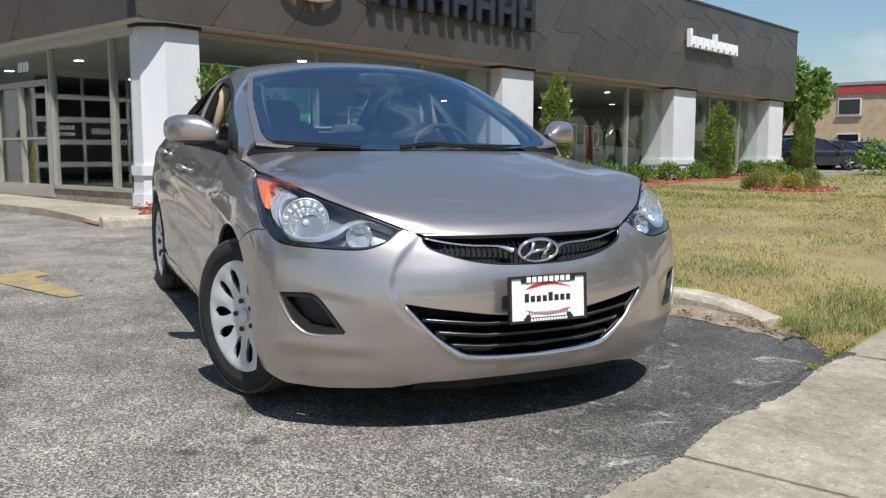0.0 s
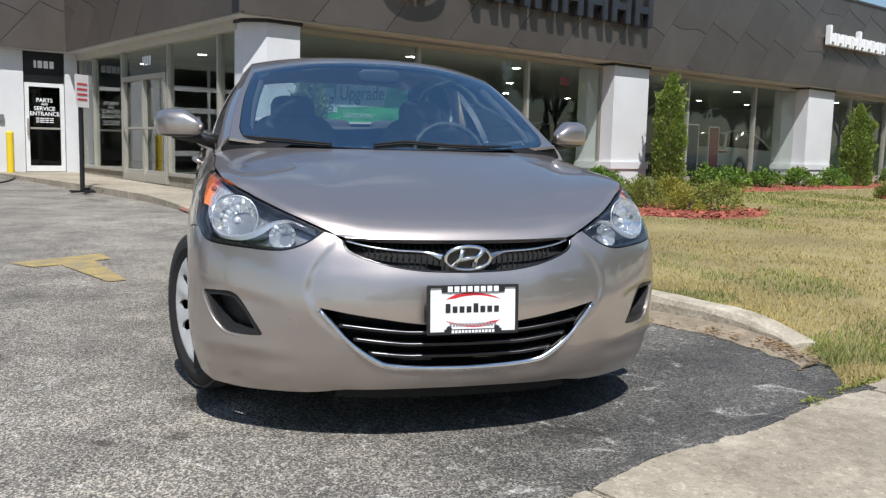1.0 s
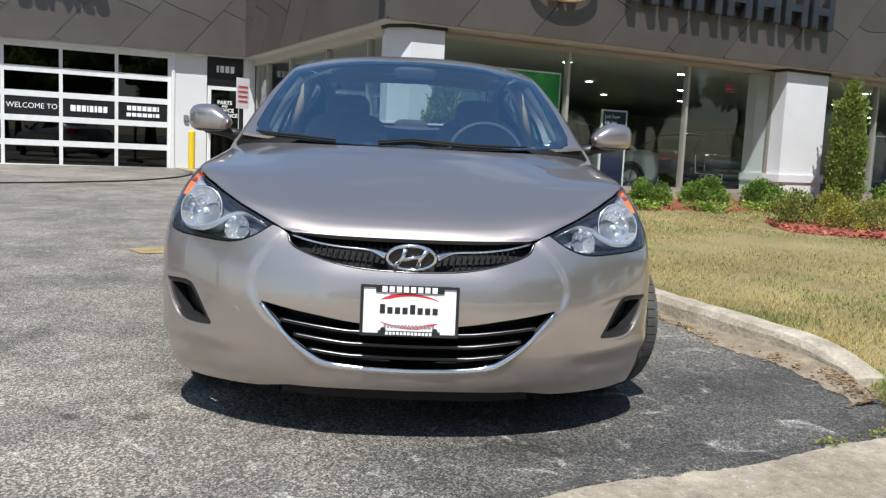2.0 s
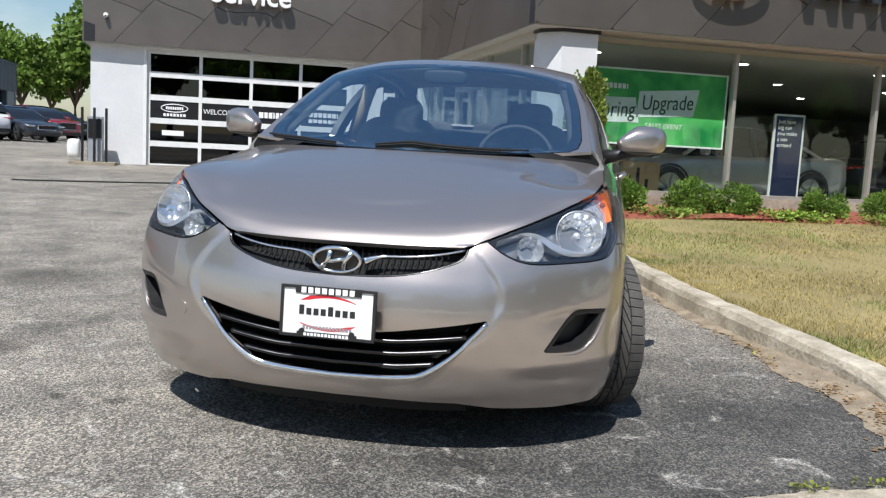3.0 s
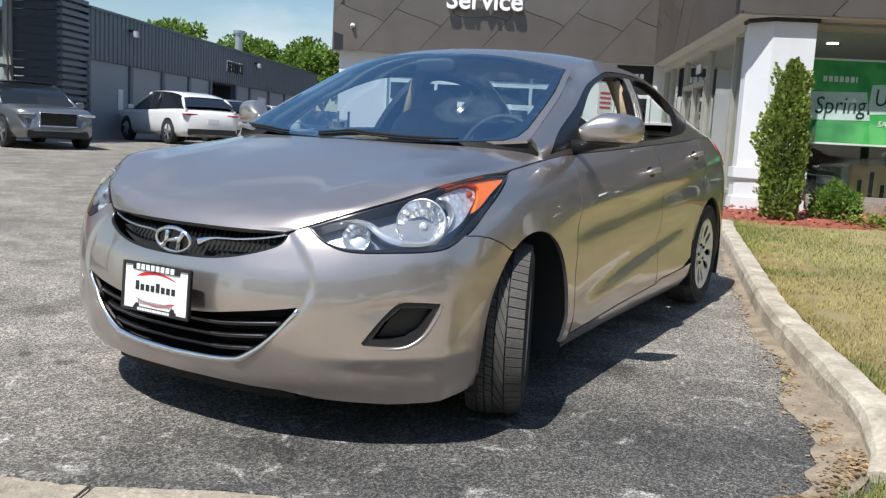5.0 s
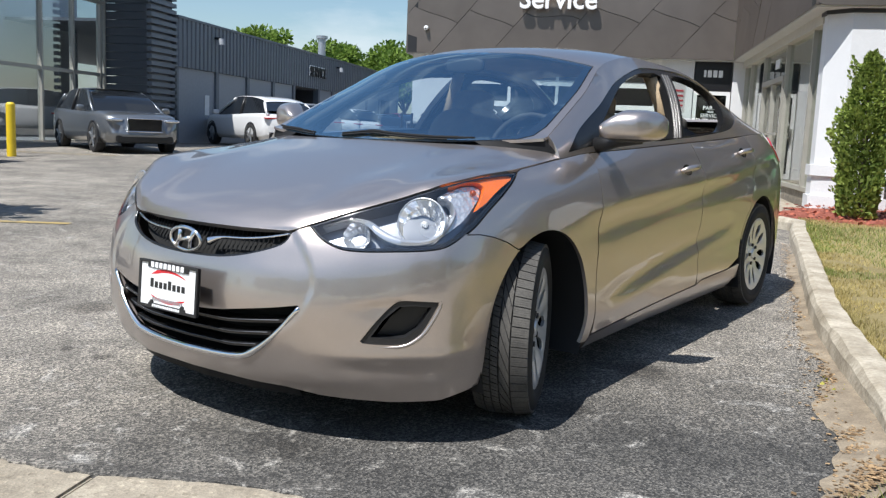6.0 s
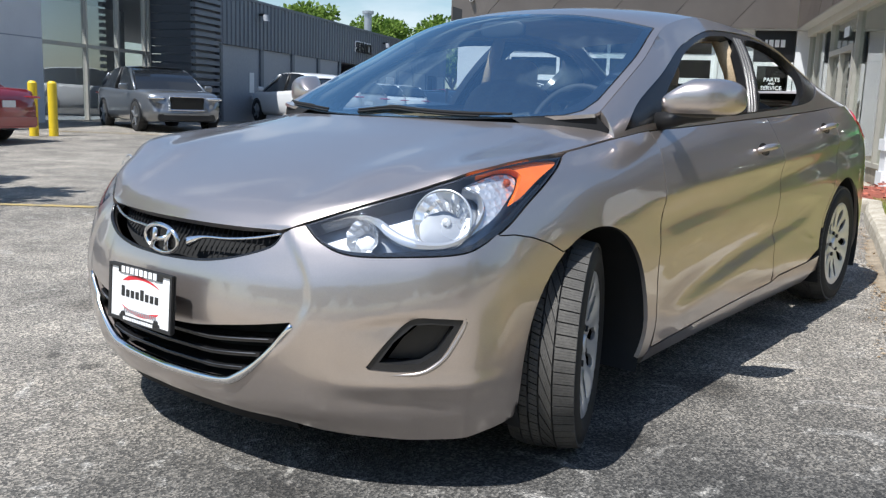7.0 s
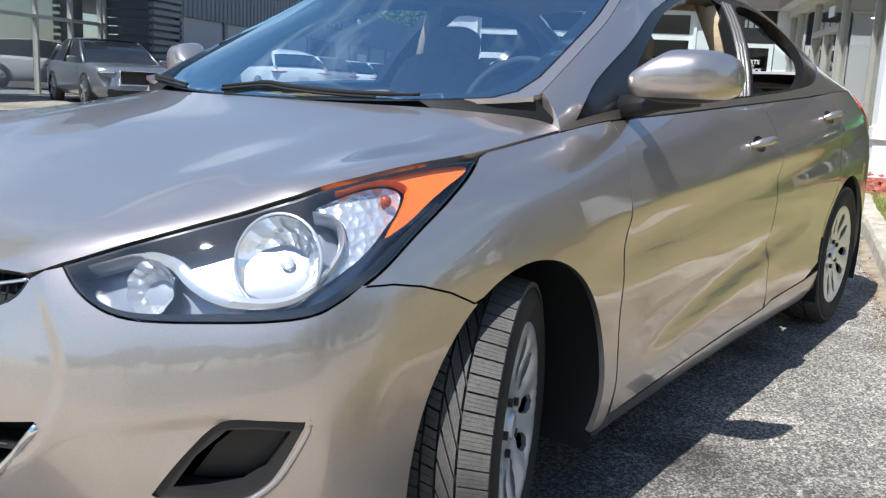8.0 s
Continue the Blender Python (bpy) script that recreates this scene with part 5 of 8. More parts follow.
def back_wall(f, poly, depth, mat, name, parent, step=0.05):
    return sheet_part(name, skin(f, poly, [], step, -depth, 0), mat, parent)


def front_grilles():
    up = GRILLE_LOW[:-1] + [(0.0, 0.585)] + mirror(GRILLE_LOW[:-1])
    up_closed = up + [(-0.42, 0.689), (-0.2, 0.687), (0.0, 0.686), (0.2, 0.687), (0.42, 0.689)]
    grille = new("upper_grille")
    grille.parent = car
    tagged(grille, "black mesh grille with a winged chrome bar")
    back_wall(band, up_closed, 0.055, DEEP, "backing", grille)
    # honeycomb ribs
    bm = bmesh.new()
    for k in range(-19, 20):
        s = k * 0.021
        for z0, z1, lean in ((0.60, 0.645, 0.010), (0.645, 0.69, -0.010)):
            low = 0.586 + 0.10 * (abs(s) / 0.44) ** 2
            if z1 < low:
                continue
            a, b = band(s - lean / 2, max(z0, low)), band(s + lean / 2, z1)
            tube(bm, [(a[0], a[1] + 0.045, a[2]), (b[0], b[1] + 0.045, b[2])], 0.0022, 4, False)
    tagged(part("honeycomb", bm, MATT_BLACK, grille), kind="stuff")
    # body coloured lip under the grille, and the black rim
    rimline = smooth_line([(-0.436, 0.681), (-0.405, 0.644), (-0.288, 0.607), (-0.155, 0.587), (0, 0.582), (0.155, 0.587), (0.288, 0.607), (0.405, 0.644), (0.436, 0.681)], 5)
    bm = bmesh.new()
    tube(bm, [Vector(band(s, z)) + Vector((0, 0.008, 0.004)) for s, z in rimline], 0.006, 6)
    part("rim", bm, GLOSS_BLACK, grille, smooth=True)
    for sg in (1, -1):
        bm = bmesh.new()
        wing = smooth_line([(0.085, 0.632), (0.14, 0.650), (0.24, 0.656), (0.34, 0.667), (0.425, 0.683)], 5)
        pts = [Vector(band(sg * s, z)) + Vector((0, 0.010, 0)) for s, z in wing]
        tube(bm, pts, [0.017 - 0.013 * min(1, 4 * i / len(pts)) for i in range(len(pts))], 8)
        for v in bm.verts:
            v.co.y += 0
        part("chrome_wing", bm, CHROME, grille, smooth=True)
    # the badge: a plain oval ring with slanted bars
    badge = new("badge")
    badge.parent = grille
    tagged(badge, "oval chrome badge")
    cx, cy, cz = band(0, 0.632)
    bm_m = Matrix.Translation((0, cy - 0.018, 0.635)) @ pose(0, 0, 0, 96, 0, 0)
    A, B = 0.078, 0.040
    bm = bmesh.new()
    tube(bm, [bm_m @ Vector((A * math.cos(t), B * math.sin(t), 0)) for t in [2 * math.pi * k / 48 for k in range(49)]], 0.0065, 8, False)
    for x0 in (-0.036, 0.036):
        lean = 0.016
        tube(bm, [bm_m @ Vector((x0 - lean, -0.030, 0)), bm_m @ Vector((x0 * 0.8, 0, 0.003)), bm_m @ Vector((x0 + lean, 0.030, 0))], [0.010, 0.007, 0.010], 8)
    tube(bm, [bm_m @ Vector((-0.030, -0.006, 0.002)), bm_m @ Vector((0.030, 0.006, 0.002))], 0.0075, 8)
    ob = part("badge_metal", bm, CHROME, grille, smooth=True)
    bm = bmesh.new()
    vs = [bm.verts.new(bm_m @ Vector((A * math.cos(2 * math.pi * k / 32), B * math.sin(2 * math.pi * k / 32), -0.004))) for k in range(32)]
    bm.faces.new(vs)
    part("badge_field", bm, GLOSS_BLACK, grille)
    bpy.data.objects.remove(badge)

    low = new("lower_grille")
    low.parent = car
    tagged(low, "black slatted lower grille with bright trim")
    hole = MOUTH[:-1] + [(0.0, 0.410)] + mirror(MOUTH[1:-1])
    back_wall(band, hole, 0.085, DEEP, "backing", low)
    for z in (0.388, 0.346, 0.304):
        bm = bmesh.new()
        edge_s = 0.50 - (0.464 - z - 0.02) / 0.106 * 0.09 - 0.02 if z > 0.358 else 0.40 - (0.358 - z) / 0.06 * 0.075
        n = 24
        rows = []
        for k in range(n + 1):
            s = -edge_s + 2 * edge_s * k / n
            lift = 0.030 * max(0.0, (abs(s) - 0.20) / 0.30)
            x, y, zz = band(s, z + lift)
            rows.append([bm.verts.new((x, y + dy, zz + dz)) for dy, dz in ((0.012, 0.002), (0.012, -0.008), (0.055, -0.012), (0.06, 0.010))])
        for a, b in zip(rows, rows[1:]):
            for i in range(4):
                j = (i + 1) % 4
                bm.faces.new((a[i], a[j], b[j], b[i]))
        bm.faces.new(rows[0][::-1])
        bm.faces.new(rows[-1])
        slat = part("slat", bm, GLOSS_BLACK, low)
        # highlight along the slat, drawn as a thin metal line
        bm = bmesh.new()
        tube(bm, [Vector(band(s, z + 0.030 * max(0.0, (abs(s) - 0.20) / 0.30))) + Vector((0, 0.010, 0.001)) for s in [-edge_s * 0.97 + 2 * edge_s * 0.97 * k / 24 for k in range(25)]], 0.0015, 5)
        part("slat_highlight", bm, DARK_CHROME, slat, "thin bright line drawn as the slat's highlight")
    line = [(s, z) for s, z in MOUTH[:26]]
    full = mirror(line)[:-1] + line
    bm = bmesh.new()
    pts = [Vector(band(s, z - 0.004)) + Vector((0, 0.003, 0)) for s, z in full]
    tube(bm, pts, [0.0085 + 0.0045 * fade(v.z, 0.2, 0.36, 0.08) for v in pts], 8)
    part("bright_trim", bm, CHROME, low, smooth=True)


front_grilles()


def fog_pocket(sgn):
    fl = (lambda p: p) if sgn > 0 else mirror
    pocket = new("fog_pocket")
    pocket.parent = car
    tagged(pocket, "black plastic blank in the fog lamp opening")
    inner = [(0.925, 0.480), (0.870, 0.484), (0.822, 0.480), (0.772, 0.435), (0.735, 0.380), (0.79, 0.376), (0.842, 0.382), (0.885, 0.410)]
    sheet_part("surround", skin(band, fl(grow(FOG, -0.001)), [fl(inner)], 0.02, -0.006, 0.04), BLACK_PLASTIC, pocket)

    def dished(s, z):
        p = Vector(band(s, z))
        d = 0.045 + 0.02 * math.sin((abs(s) - 0.7) * 12)
        return tuple(p + Vector((-sgn * 0.3, 1, 0)).normalized() * d)
    sheet_part("blank", skin(dished, fl(inner), [], 0.03, 0, 0), BLACK_PLASTIC, pocket)
    bm = bmesh.new()
    edge_line = smooth_line([(0.938, 0.508), (0.955, 0.492), (0.925, 0.430), (0.895, 0.388), (0.846, 0.357), (0.78, 0.349), (0.71, 0.352)], 5)
    tube(bm, [Vector(band(sgn * s, z)) - normal_of(band, sgn * s, z) * 0.004 for s, z in edge_line], [0.003 + 0.004 * math.sin(math.pi * i / (len(edge_line) - 1)) for i in range(len(edge_line))], 8)
    part("lip", bm, PAINT, pocket, smooth=True)


fog_pocket(1)
fog_pocket(-1)


def hole_cap():
    """The small round cover of the towing eye."""
    f = band
    c = (-0.60, 0.415)
    ring = [(c[0] + 0.024 * math.cos(2 * math.pi * k / 28), c[1] + 0.024 * math.sin(2 * math.pi * k / 28)) for k in range(28)]
    sheet_part("tow_cover", skin(f, ring, [], 0.02, 0.0016, 0.003), PAINT, car)


hole_cap()


def number_plate():
    """A dealer's plate: plain bars and arcs in their colours stand for the names."""
    plate = new("dealer_plate")
    plate.parent = car
    plate.matrix_basis = Matrix.Translation((0.0, -0.004, 0.476)) @ pose(0, 0, 0, 86, 0, 0)
    tagged(plate, "white dealer plate in a black frame")
    W, H = 0.156, 0.081
    bm = bmesh.new()
    box(bm, -W, W, -H, H, -0.010, -0.001, bevel=0.003)
    part("plate_back", bm, BLACK_PLASTIC, plate)
    part("plate_sheet", boxed(-W + 0.008, W - 0.008, -H + 0.008, H - 0.008, -0.001, 0.0012), plain("plate_white", (0.82, 0.82, 0.82), 0.35, 0, 0.3), plate)
    for nm, a in (("frame_side", (-W, -W + 0.010, -H, H, 0.0, 0.006)), ("frame_side", (W - 0.010, W, -H, H, 0.0, 0.006)), ("frame_top", (-W + 0.010, W - 0.010, H - 0.009, H, 0.0, 0.006)),
                  ("frame_bottom", (-W + 0.010, W - 0.010, -H, -H + 0.009, 0.0, 0.006)), ("frame_tab", (-0.108, 0.108, H - 0.024, H - 0.009, 0.0, 0.005)), ("frame_tab", (-0.098, 0.098, -H + 0.009, -H + 0.017, 0.0, 0.005))):
        part(nm, boxed(*a), BLACK_PLASTIC, plate)
    ink, red, pale = plain("dark_ink", (0.02, 0.02, 0.02), 0.5), plain("red_ink", (0.55, 0.02, 0.03), 0.5), plain("grey_ink", (0.25, 0.25, 0.26), 0.5)
    # pale bars on the tabs, one per letter
    for k in range(8):
        part("letter_bar", boxed(-0.088 + k * 0.0225, -0.088 + k * 0.0225 + 0.016, H - 0.022, H - 0.004, 0.005, 0.0075), WHITE, plate)
    for k in range(8):
        tall = 0.030 if k in (0, 4) else 0.021
        part("letter_bar", boxed(-0.094 + k * 0.0238, -0.094 + k * 0.0238 + 0.0165, -0.010, -0.010 + tall, 0.0014, 0.0026), ink, plate)
    for k in range(15):
        part("letter_bar", boxed(-0.080 + k * 0.0109, -0.080 + k * 0.0109 + 0.0075, -0.056, -0.044, 0.0014, 0.0022), pale, plate)
    for k in range(13):
        part("letter_bar", boxed(-0.074 + k * 0.0115, -0.074 + k * 0.0115 + 0.008, -H + 0.005, -H + 0.014, 0.006, 0.0075), WHITE, plate)
    for sg in (1, -1):
        bm = bmesh.new()
        up, dn = [], []
        for k in range(25):
            t = k / 24
            x = (-0.092 + 0.184 * t) * sg
            yb = 0.030 + 0.018 * math.sin(math.pi * t) ** 0.8
            w = 0.0125 * (1 - t) ** 0.6 * min(1, t * 6) + 0.0015
            up.append(bm.verts.new((x, sg * (yb + w / 2), 0.0016)))
            dn.append(bm.verts.new((x, sg * (yb - w / 2) , 0.0016)))
        for k in range(24):
            bm.faces.new((dn[k], dn[k + 1], up[k + 1], up[k]))
        ob = part("red_arc", bm, red, plate)
        ob.location.y = -0.006 if sg < 0 else 0.003
    for x in (-0.082, 0.082):
        bm = bmesh.new()
        cyl(bm, 0.009, 0.001, 0.006, 14, m=Matrix.Translation((x, -H + 0.019, 0)))
        part("screw_cap", bm, BLACK_PLASTIC, plate)


number_plate()


def mirror_unit(sgn):
    mir = new("door_mirror")
    mir.parent = car
    mir.matrix_basis = Matrix.Translation((sgn * 0.945, 1.525, 1.066))
    # housing: a squashed shell, blunt at the back and narrowing to its foot
    bm = bmesh.new()
    bmesh.ops.create_uvsphere(bm, u_segments=32, v_segments=20, radius=1.0)
    for v in bm.verts:
        x, y, z = v.co
        t = (x + 1) / 2
        fat = 0.55 + 0.45 * min(1.0, t / 0.6) ** 0.7
        # the crown rises from a low inner tip to a flat top
        crown = 0.25 + 0.75 * min(1.0, t / 0.42) ** 0.9 - 0.10 * max(0.0, t - 0.6)
        zz = abs(z) ** 0.70 * 0.071 * crown if z > 0 else -abs(z) ** 0.60 * 0.056 * (0.85 + 0.15 * fat)
        yy = math.copysign(abs(y) ** 0.8, y) * (0.110 if y < 0 else 0.045) * (0.5 + 0.5 * fat)
        xx = math.copysign(abs(x) ** (0.58 if x > 0 else 0.80), x)
        v.co = Vector((sgn * (xx * 0.112 + 0.020), yy + 0.15 * (t - 0.5), zz + 0.008 * (t - 0.6) - 0.016 * min(y, 0) * min(z, 0)))
    bmesh.ops.recalc_face_normals(bm, faces=bm.faces)
    bm2 = bm.copy()
    bmesh.ops.bisect_plane(bm, geom=bm.verts[:] + bm.edges[:] + bm.faces[:], plane_co=(0, 0, -0.046), plane_no=(0.0, 0, 1), clear_inner=True)
    part("mirror_cap", bm, PAINT, mir, smooth=True)
    bmesh.ops.bisect_plane(bm2, geom=bm2.verts[:] + bm2.edges[:] + bm2.faces[:], plane_co=(0, 0, -0.0465), plane_no=(0.0, 0, 1), clear_outer=True)
    for v in bm2.verts:
        v.co *= 0.985
    part("mirror_base", bm2, BLACK_PLASTIC, mir, smooth=True)
    bm = bmesh.new()
    tube(bm, [(sgn * 0.05, 0.02, -0.050), (-sgn * 0.05, 0.01, -0.058), (-sgn * 0.150, 0.0, -0.080)], [0.016, 0.024, 0.036], 10)
    part("mirror_stalk", bm, BLACK_PLASTIC, mir, smooth=True)


mirror_unit(1)
mirror_unit(-1)


def cowl_and_wipers():
    bm = bmesh.new()
    rows = []
    for k in range(41):
        u = -0.95 + 1.90 * k / 40
        a, b = Vector(hood(0.972 if abs(u) < 0.8 else 0.96, u)) + Vector((0, 0, -0.022)), Vector(top(1.02, u)) + Vector((0, 0, -0.010))
        rows.append([bm.verts.new(a + (b - a) * t + Vector((0, 0, -0.018 * math.sin(math.pi * t)))) for t in (0, 0.33, 0.66, 1)])
    for p, q in zip(rows, rows[1:]):
        for i in range(3):
            bm.faces.new((p[i], q[i], q[i + 1], p[i + 1]))
    part("cowl", bm, MATT_BLACK, car, smooth=True)
    for sgn in (1, -1):
        bm = bmesh.new()
        rows = []
        for k in range(13):
            u = sgn * (0.66 + 0.338 * k / 12)
            a, b = Vector(hood(0.990, u)), Vector(top(0.988, u))
            rows.append([bm.verts.new(a + (b - a) * t - Vector((0, 0, 0.0025))) for t in (0.0, 0.5, 1.0)])
        for p, q in zip(rows, rows[1:]):
            for i in range(2):
                bm.faces.new((p[i], q[i], q[i + 1], p[i + 1]))
        bmesh.ops.recalc_face_normals(bm, faces=bm.faces)
        part("cowl_corner", bm, MATT_BLACK, car, smooth=True)
    for k in range(12):
        u = -0.42 + 0.07 * k
        c = Vector(hood(0.985, u)) + Vector((0, 0.018, -0.016))
        bm = bmesh.new()
        for j in range(5):
            box(bm, c.x - 0.018, c.x + 0.016, c.y - 0.020 + j * 0.010, c.y - 0.015 + j * 0.010, c.z - 0.004 + j * 0.002, c.z + 0.003 + j * 0.002)
        part("cowl_vent", bm, BLACK_PLASTIC, car)
    for nm, path in (("wiper", [(0.996, 0.66), (1.004, 0.42), (1.026, 0.14), (1.040, 0.0), (1.022, -0.12), (1.006, -0.20)]), ("wiper", [(1.008, -0.92), (1.004, -0.84), (1.008, -0.70), (1.002, -0.56), (0.994, -0.44)])):
        bm = bmesh.new()
        pts = [Vector(top(t, u)) + Vector((0, -0.006, 0.010)) for t, u in smooth_line(path, 6)]
        tube(bm, pts, [0.007 if 2 < i < len(pts) * 0.62 else 0.0045 for i in range(len(pts))], 6)
        root = part(nm, bm, MATT_BLACK, car, smooth=True)
        bm = bmesh.new()
        tube(bm, [p + Vector((0, -0.004, -0.008)) for p in pts[4:]], 0.004, 4)
        part("wiper_blade", bm, MATT_BLACK, root)


cowl_and_wipers()


def handles_and_lamps():
    for sgn in (1, -1):
        for y, z in ((2.43, 0.872), (3.35, 0.952)):
            s = s_at(y)
            n = normal_of(band, sgn * s, z)
            p = Vector(band(sgn * s, z))
            bm = bmesh.new()
            tube(bm, [p + n * 0.004 + Vector((0, -0.105, -0.006)), p + n * 0.030 + Vector((0, -0.07, -0.002)), p + n * 0.036, p + n * 0.030 + Vector((0, 0.06, 0.004)), p + n * 0.004 + Vector((0, 0.085, 0.006))],
                 [0.010, 0.014, 0.015, 0.014, 0.012], 10)
            part("door_handle", bm, PAINT, car, smooth=True)
            cup = [(sgn * (s + 0.055 * math.cos(2 * math.pi * k / 24) - 0.02), z + 0.026 * math.sin(2 * math.pi * k / 24)) for k in range(24)]
            sheet_part("handle_recess", skin(band, cup if sgn > 0 else cup, [], 0.02, 0.0015, 0.002), GLOSS_BLACK, car)
        tail = [(s_at(4.08), 0.99), (s_at(4.22), 0.90), (s_at(4.42), 0.86), (s_at(4.42) + 0.22, 0.86), (s_at(4.42) + 0.22, 1.0), (s_at(4.3), 1.045)]
        tail = smooth_line(tail + tail[:1], 4)[:-1]
        sheet_part("tail_lamp", skin(band, tail if sgn > 0 else mirror(tail), [], 0.04, 0.006, 0.012), RED_LENS, car, "red tail lamp")


handles_and_lamps()


# ---- the cabin of the sedan ----
def rounded(bm, cx, cy, cz, sx, sy, sz, m=None, power=0.55):
    """A soft block with well rounded edges."""
    made = bmesh.ops.create_uvsphere(bm, u_segments=20, v_segments=14, radius=1.0)["verts"]
    for v in made:
        co = Vector([math.copysign(abs(c) ** power, c) for c in v.co])
        co = Vector((co.x * sx, co.y * sy, co.z * sz))
        co = m @ co if m else co
        v.co = co + Vector((cx, cy, cz))


def seat(name, x, y, cloth):
    st = new(name)
    st.parent = car
    lean = pose(0, 0, 0, -14, 0, 0)
    for nm, a, mat in (("cushion", (x, y - 0.26, 0.52, 0.25, 0.27, 0.09), cloth), ("backrest", (x, y + 0.02, 0.84, 0.25, 0.09, 0.31), cloth), ("headrest", (x, y + 0.11, 1.155, 0.125, 0.055, 0.095), cloth)):
        bm = bmesh.new()
        rounded(bm, *a, m=lean if nm != "cushion" else None)
        part(nm, bm, mat, st, smooth=True)
    for dx in (-0.05, 0.05):
        bm = bmesh.new()
        cyl(bm, 0.007, 1.02, 1.12, 8, m=Matrix.Translation((x + dx, y + 0.085, 0)))
        part("headrest_post", bm, CHROME, st)


seat("driver_seat", 0.37, 2.22, SEAT_CLOTH)
seat("passenger_seat", -0.37, 2.22, SEAT_CLOTH)


def cabin():
    rear = new("rear_seat")
    rear.parent = car
    bm = bmesh.new()
    rounded(bm, 0, 2.98, 0.52, 0.66, 0.28, 0.10, power=0.4)
    part("cushion", bm, CLOTH, rear, smooth=True)
    bm = bmesh.new()
    rounded(bm, 0, 3.26, 0.80, 0.66, 0.10, 0.30, pose(0, 0, 0, -16, 0, 0), 0.4)
    part("backrest", bm, CLOTH, rear, smooth=True)
    for x in (-0.38, 0.0, 0.38):
        bm = bmesh.new()
        rounded(bm, x, 3.36, 1.09, 0.12, 0.05, 0.06)
        part("headrest", bm, CLOTH, rear, smooth=True)
    # dashboard under the windscreen
    bm = bmesh.new()
    rows = []
    for k in range(25):
        u = -0.94 + 1.88 * k / 24
        hump = 0.035 * math.exp(-((u - 0.52) / 0.22) ** 2)
        rows.append([bm.verts.new((0.72 * u, y, z)) for y, z in ((1.04 + 0.22 * u * u, 0.955), (1.25 + 0.12 * u * u, 0.945), (1.42, 0.945 + hump), (1.50, 0.90 + hump), (1.52, 0.72), (1.44, 0.50))])
    for p, q in zip(rows, rows[1:]):
        for i in range(5):
            bm.faces.new((p[i], q[i], q[i + 1], p[i + 1]))
    part("dashboard", bm, DASH, car, smooth=True)
    wheel_root = new("steering_wheel")
    wheel_root.parent = car
    wheel_root.matrix_basis = Matrix.Translation((0.37, 1.66, 0.94)) @ pose(0, 0, 0, 66, 0, 0)
    bm = bmesh.new()
    tube(bm, [(0.185 * math.cos(2 * math.pi * k / 40), 0.185 * math.sin(2 * math.pi * k / 40), 0) for k in range(41)], 0.014, 8, False)
    part("rim", bm, DASH, wheel_root, smooth=True)
    bm = bmesh.new()
    rounded(bm, 0, 0, -0.01, 0.075, 0.065, 0.025)
    part("hub", bm, DASH, wheel_root, smooth=True)
    for an in (0, 180, 270):
        bm = bmesh.new()
        tube(bm, [(0, 0, -0.01), (0.18 * math.cos(radians(an)), 0.18 * math.sin(radians(an)), 0)], [0.022, 0.012], 6)
        part("spoke", bm, SILVER, wheel_root, smooth=True)
    bm = bmesh.new()
    rounded(bm, 0.0, 1.70, 1.335, 0.11, 0.018, 0.035)
    part("rear_view_mirror", bm, DASH, car, smooth=True)
    for sgn in (1, -1):
        # beige linings of the pillars
        bm = bmesh.new()
        tube(bm, [Vector(top(t, 0.93 * sgn)) + Vector((-sgn * 0.02, 0.02, -0.035)) for t in (1.06, 1.2, 1.35, 1.5, 1.65)], 0.022, 6)
        part("pillar_lining", bm, CLOTH, car, smooth=True)
        bm = bmesh.new()
        tube(bm, [(sgn * 0.715, 2.545, 1.0), (sgn * 0.66, 2.53, 1.2), (sgn * 0.585, 2.50, 1.37)], [0.045, 0.04, 0.035], 6)
        part("post_lining", bm, BEIGE, car, smooth=True)


cabin()


# ---- service wing: bay door, parts door, fittings ----
def wall_m(x, y, z=0.0):
    """Upright lettering pose on a wall that faces the street."""
    return Matrix.Translation((x, y, z)) @ pose(0, 0, 0, 90, 0, 0)


VINYL = plain("black_vinyl", (0.010, 0.010, 0.012), 0.35)
NAVY = plain("navy_print", (0.015, 0.02, 0.06), 0.35)


def bars(parent, x, y, z, widths, h, gap, mat=WHITE, m=None):
    """A row of plain blocks, one for each character."""
    total = sum(widths) + gap * (len(widths) - 1)
    a = -total / 2
    for w in widths:
        part("letter_bar", boxed(a, a + w, -h / 2, h / 2, 0.0, 0.006), mat, parent, m=(m or wall_m)(x, y, z))
        a += w + gap


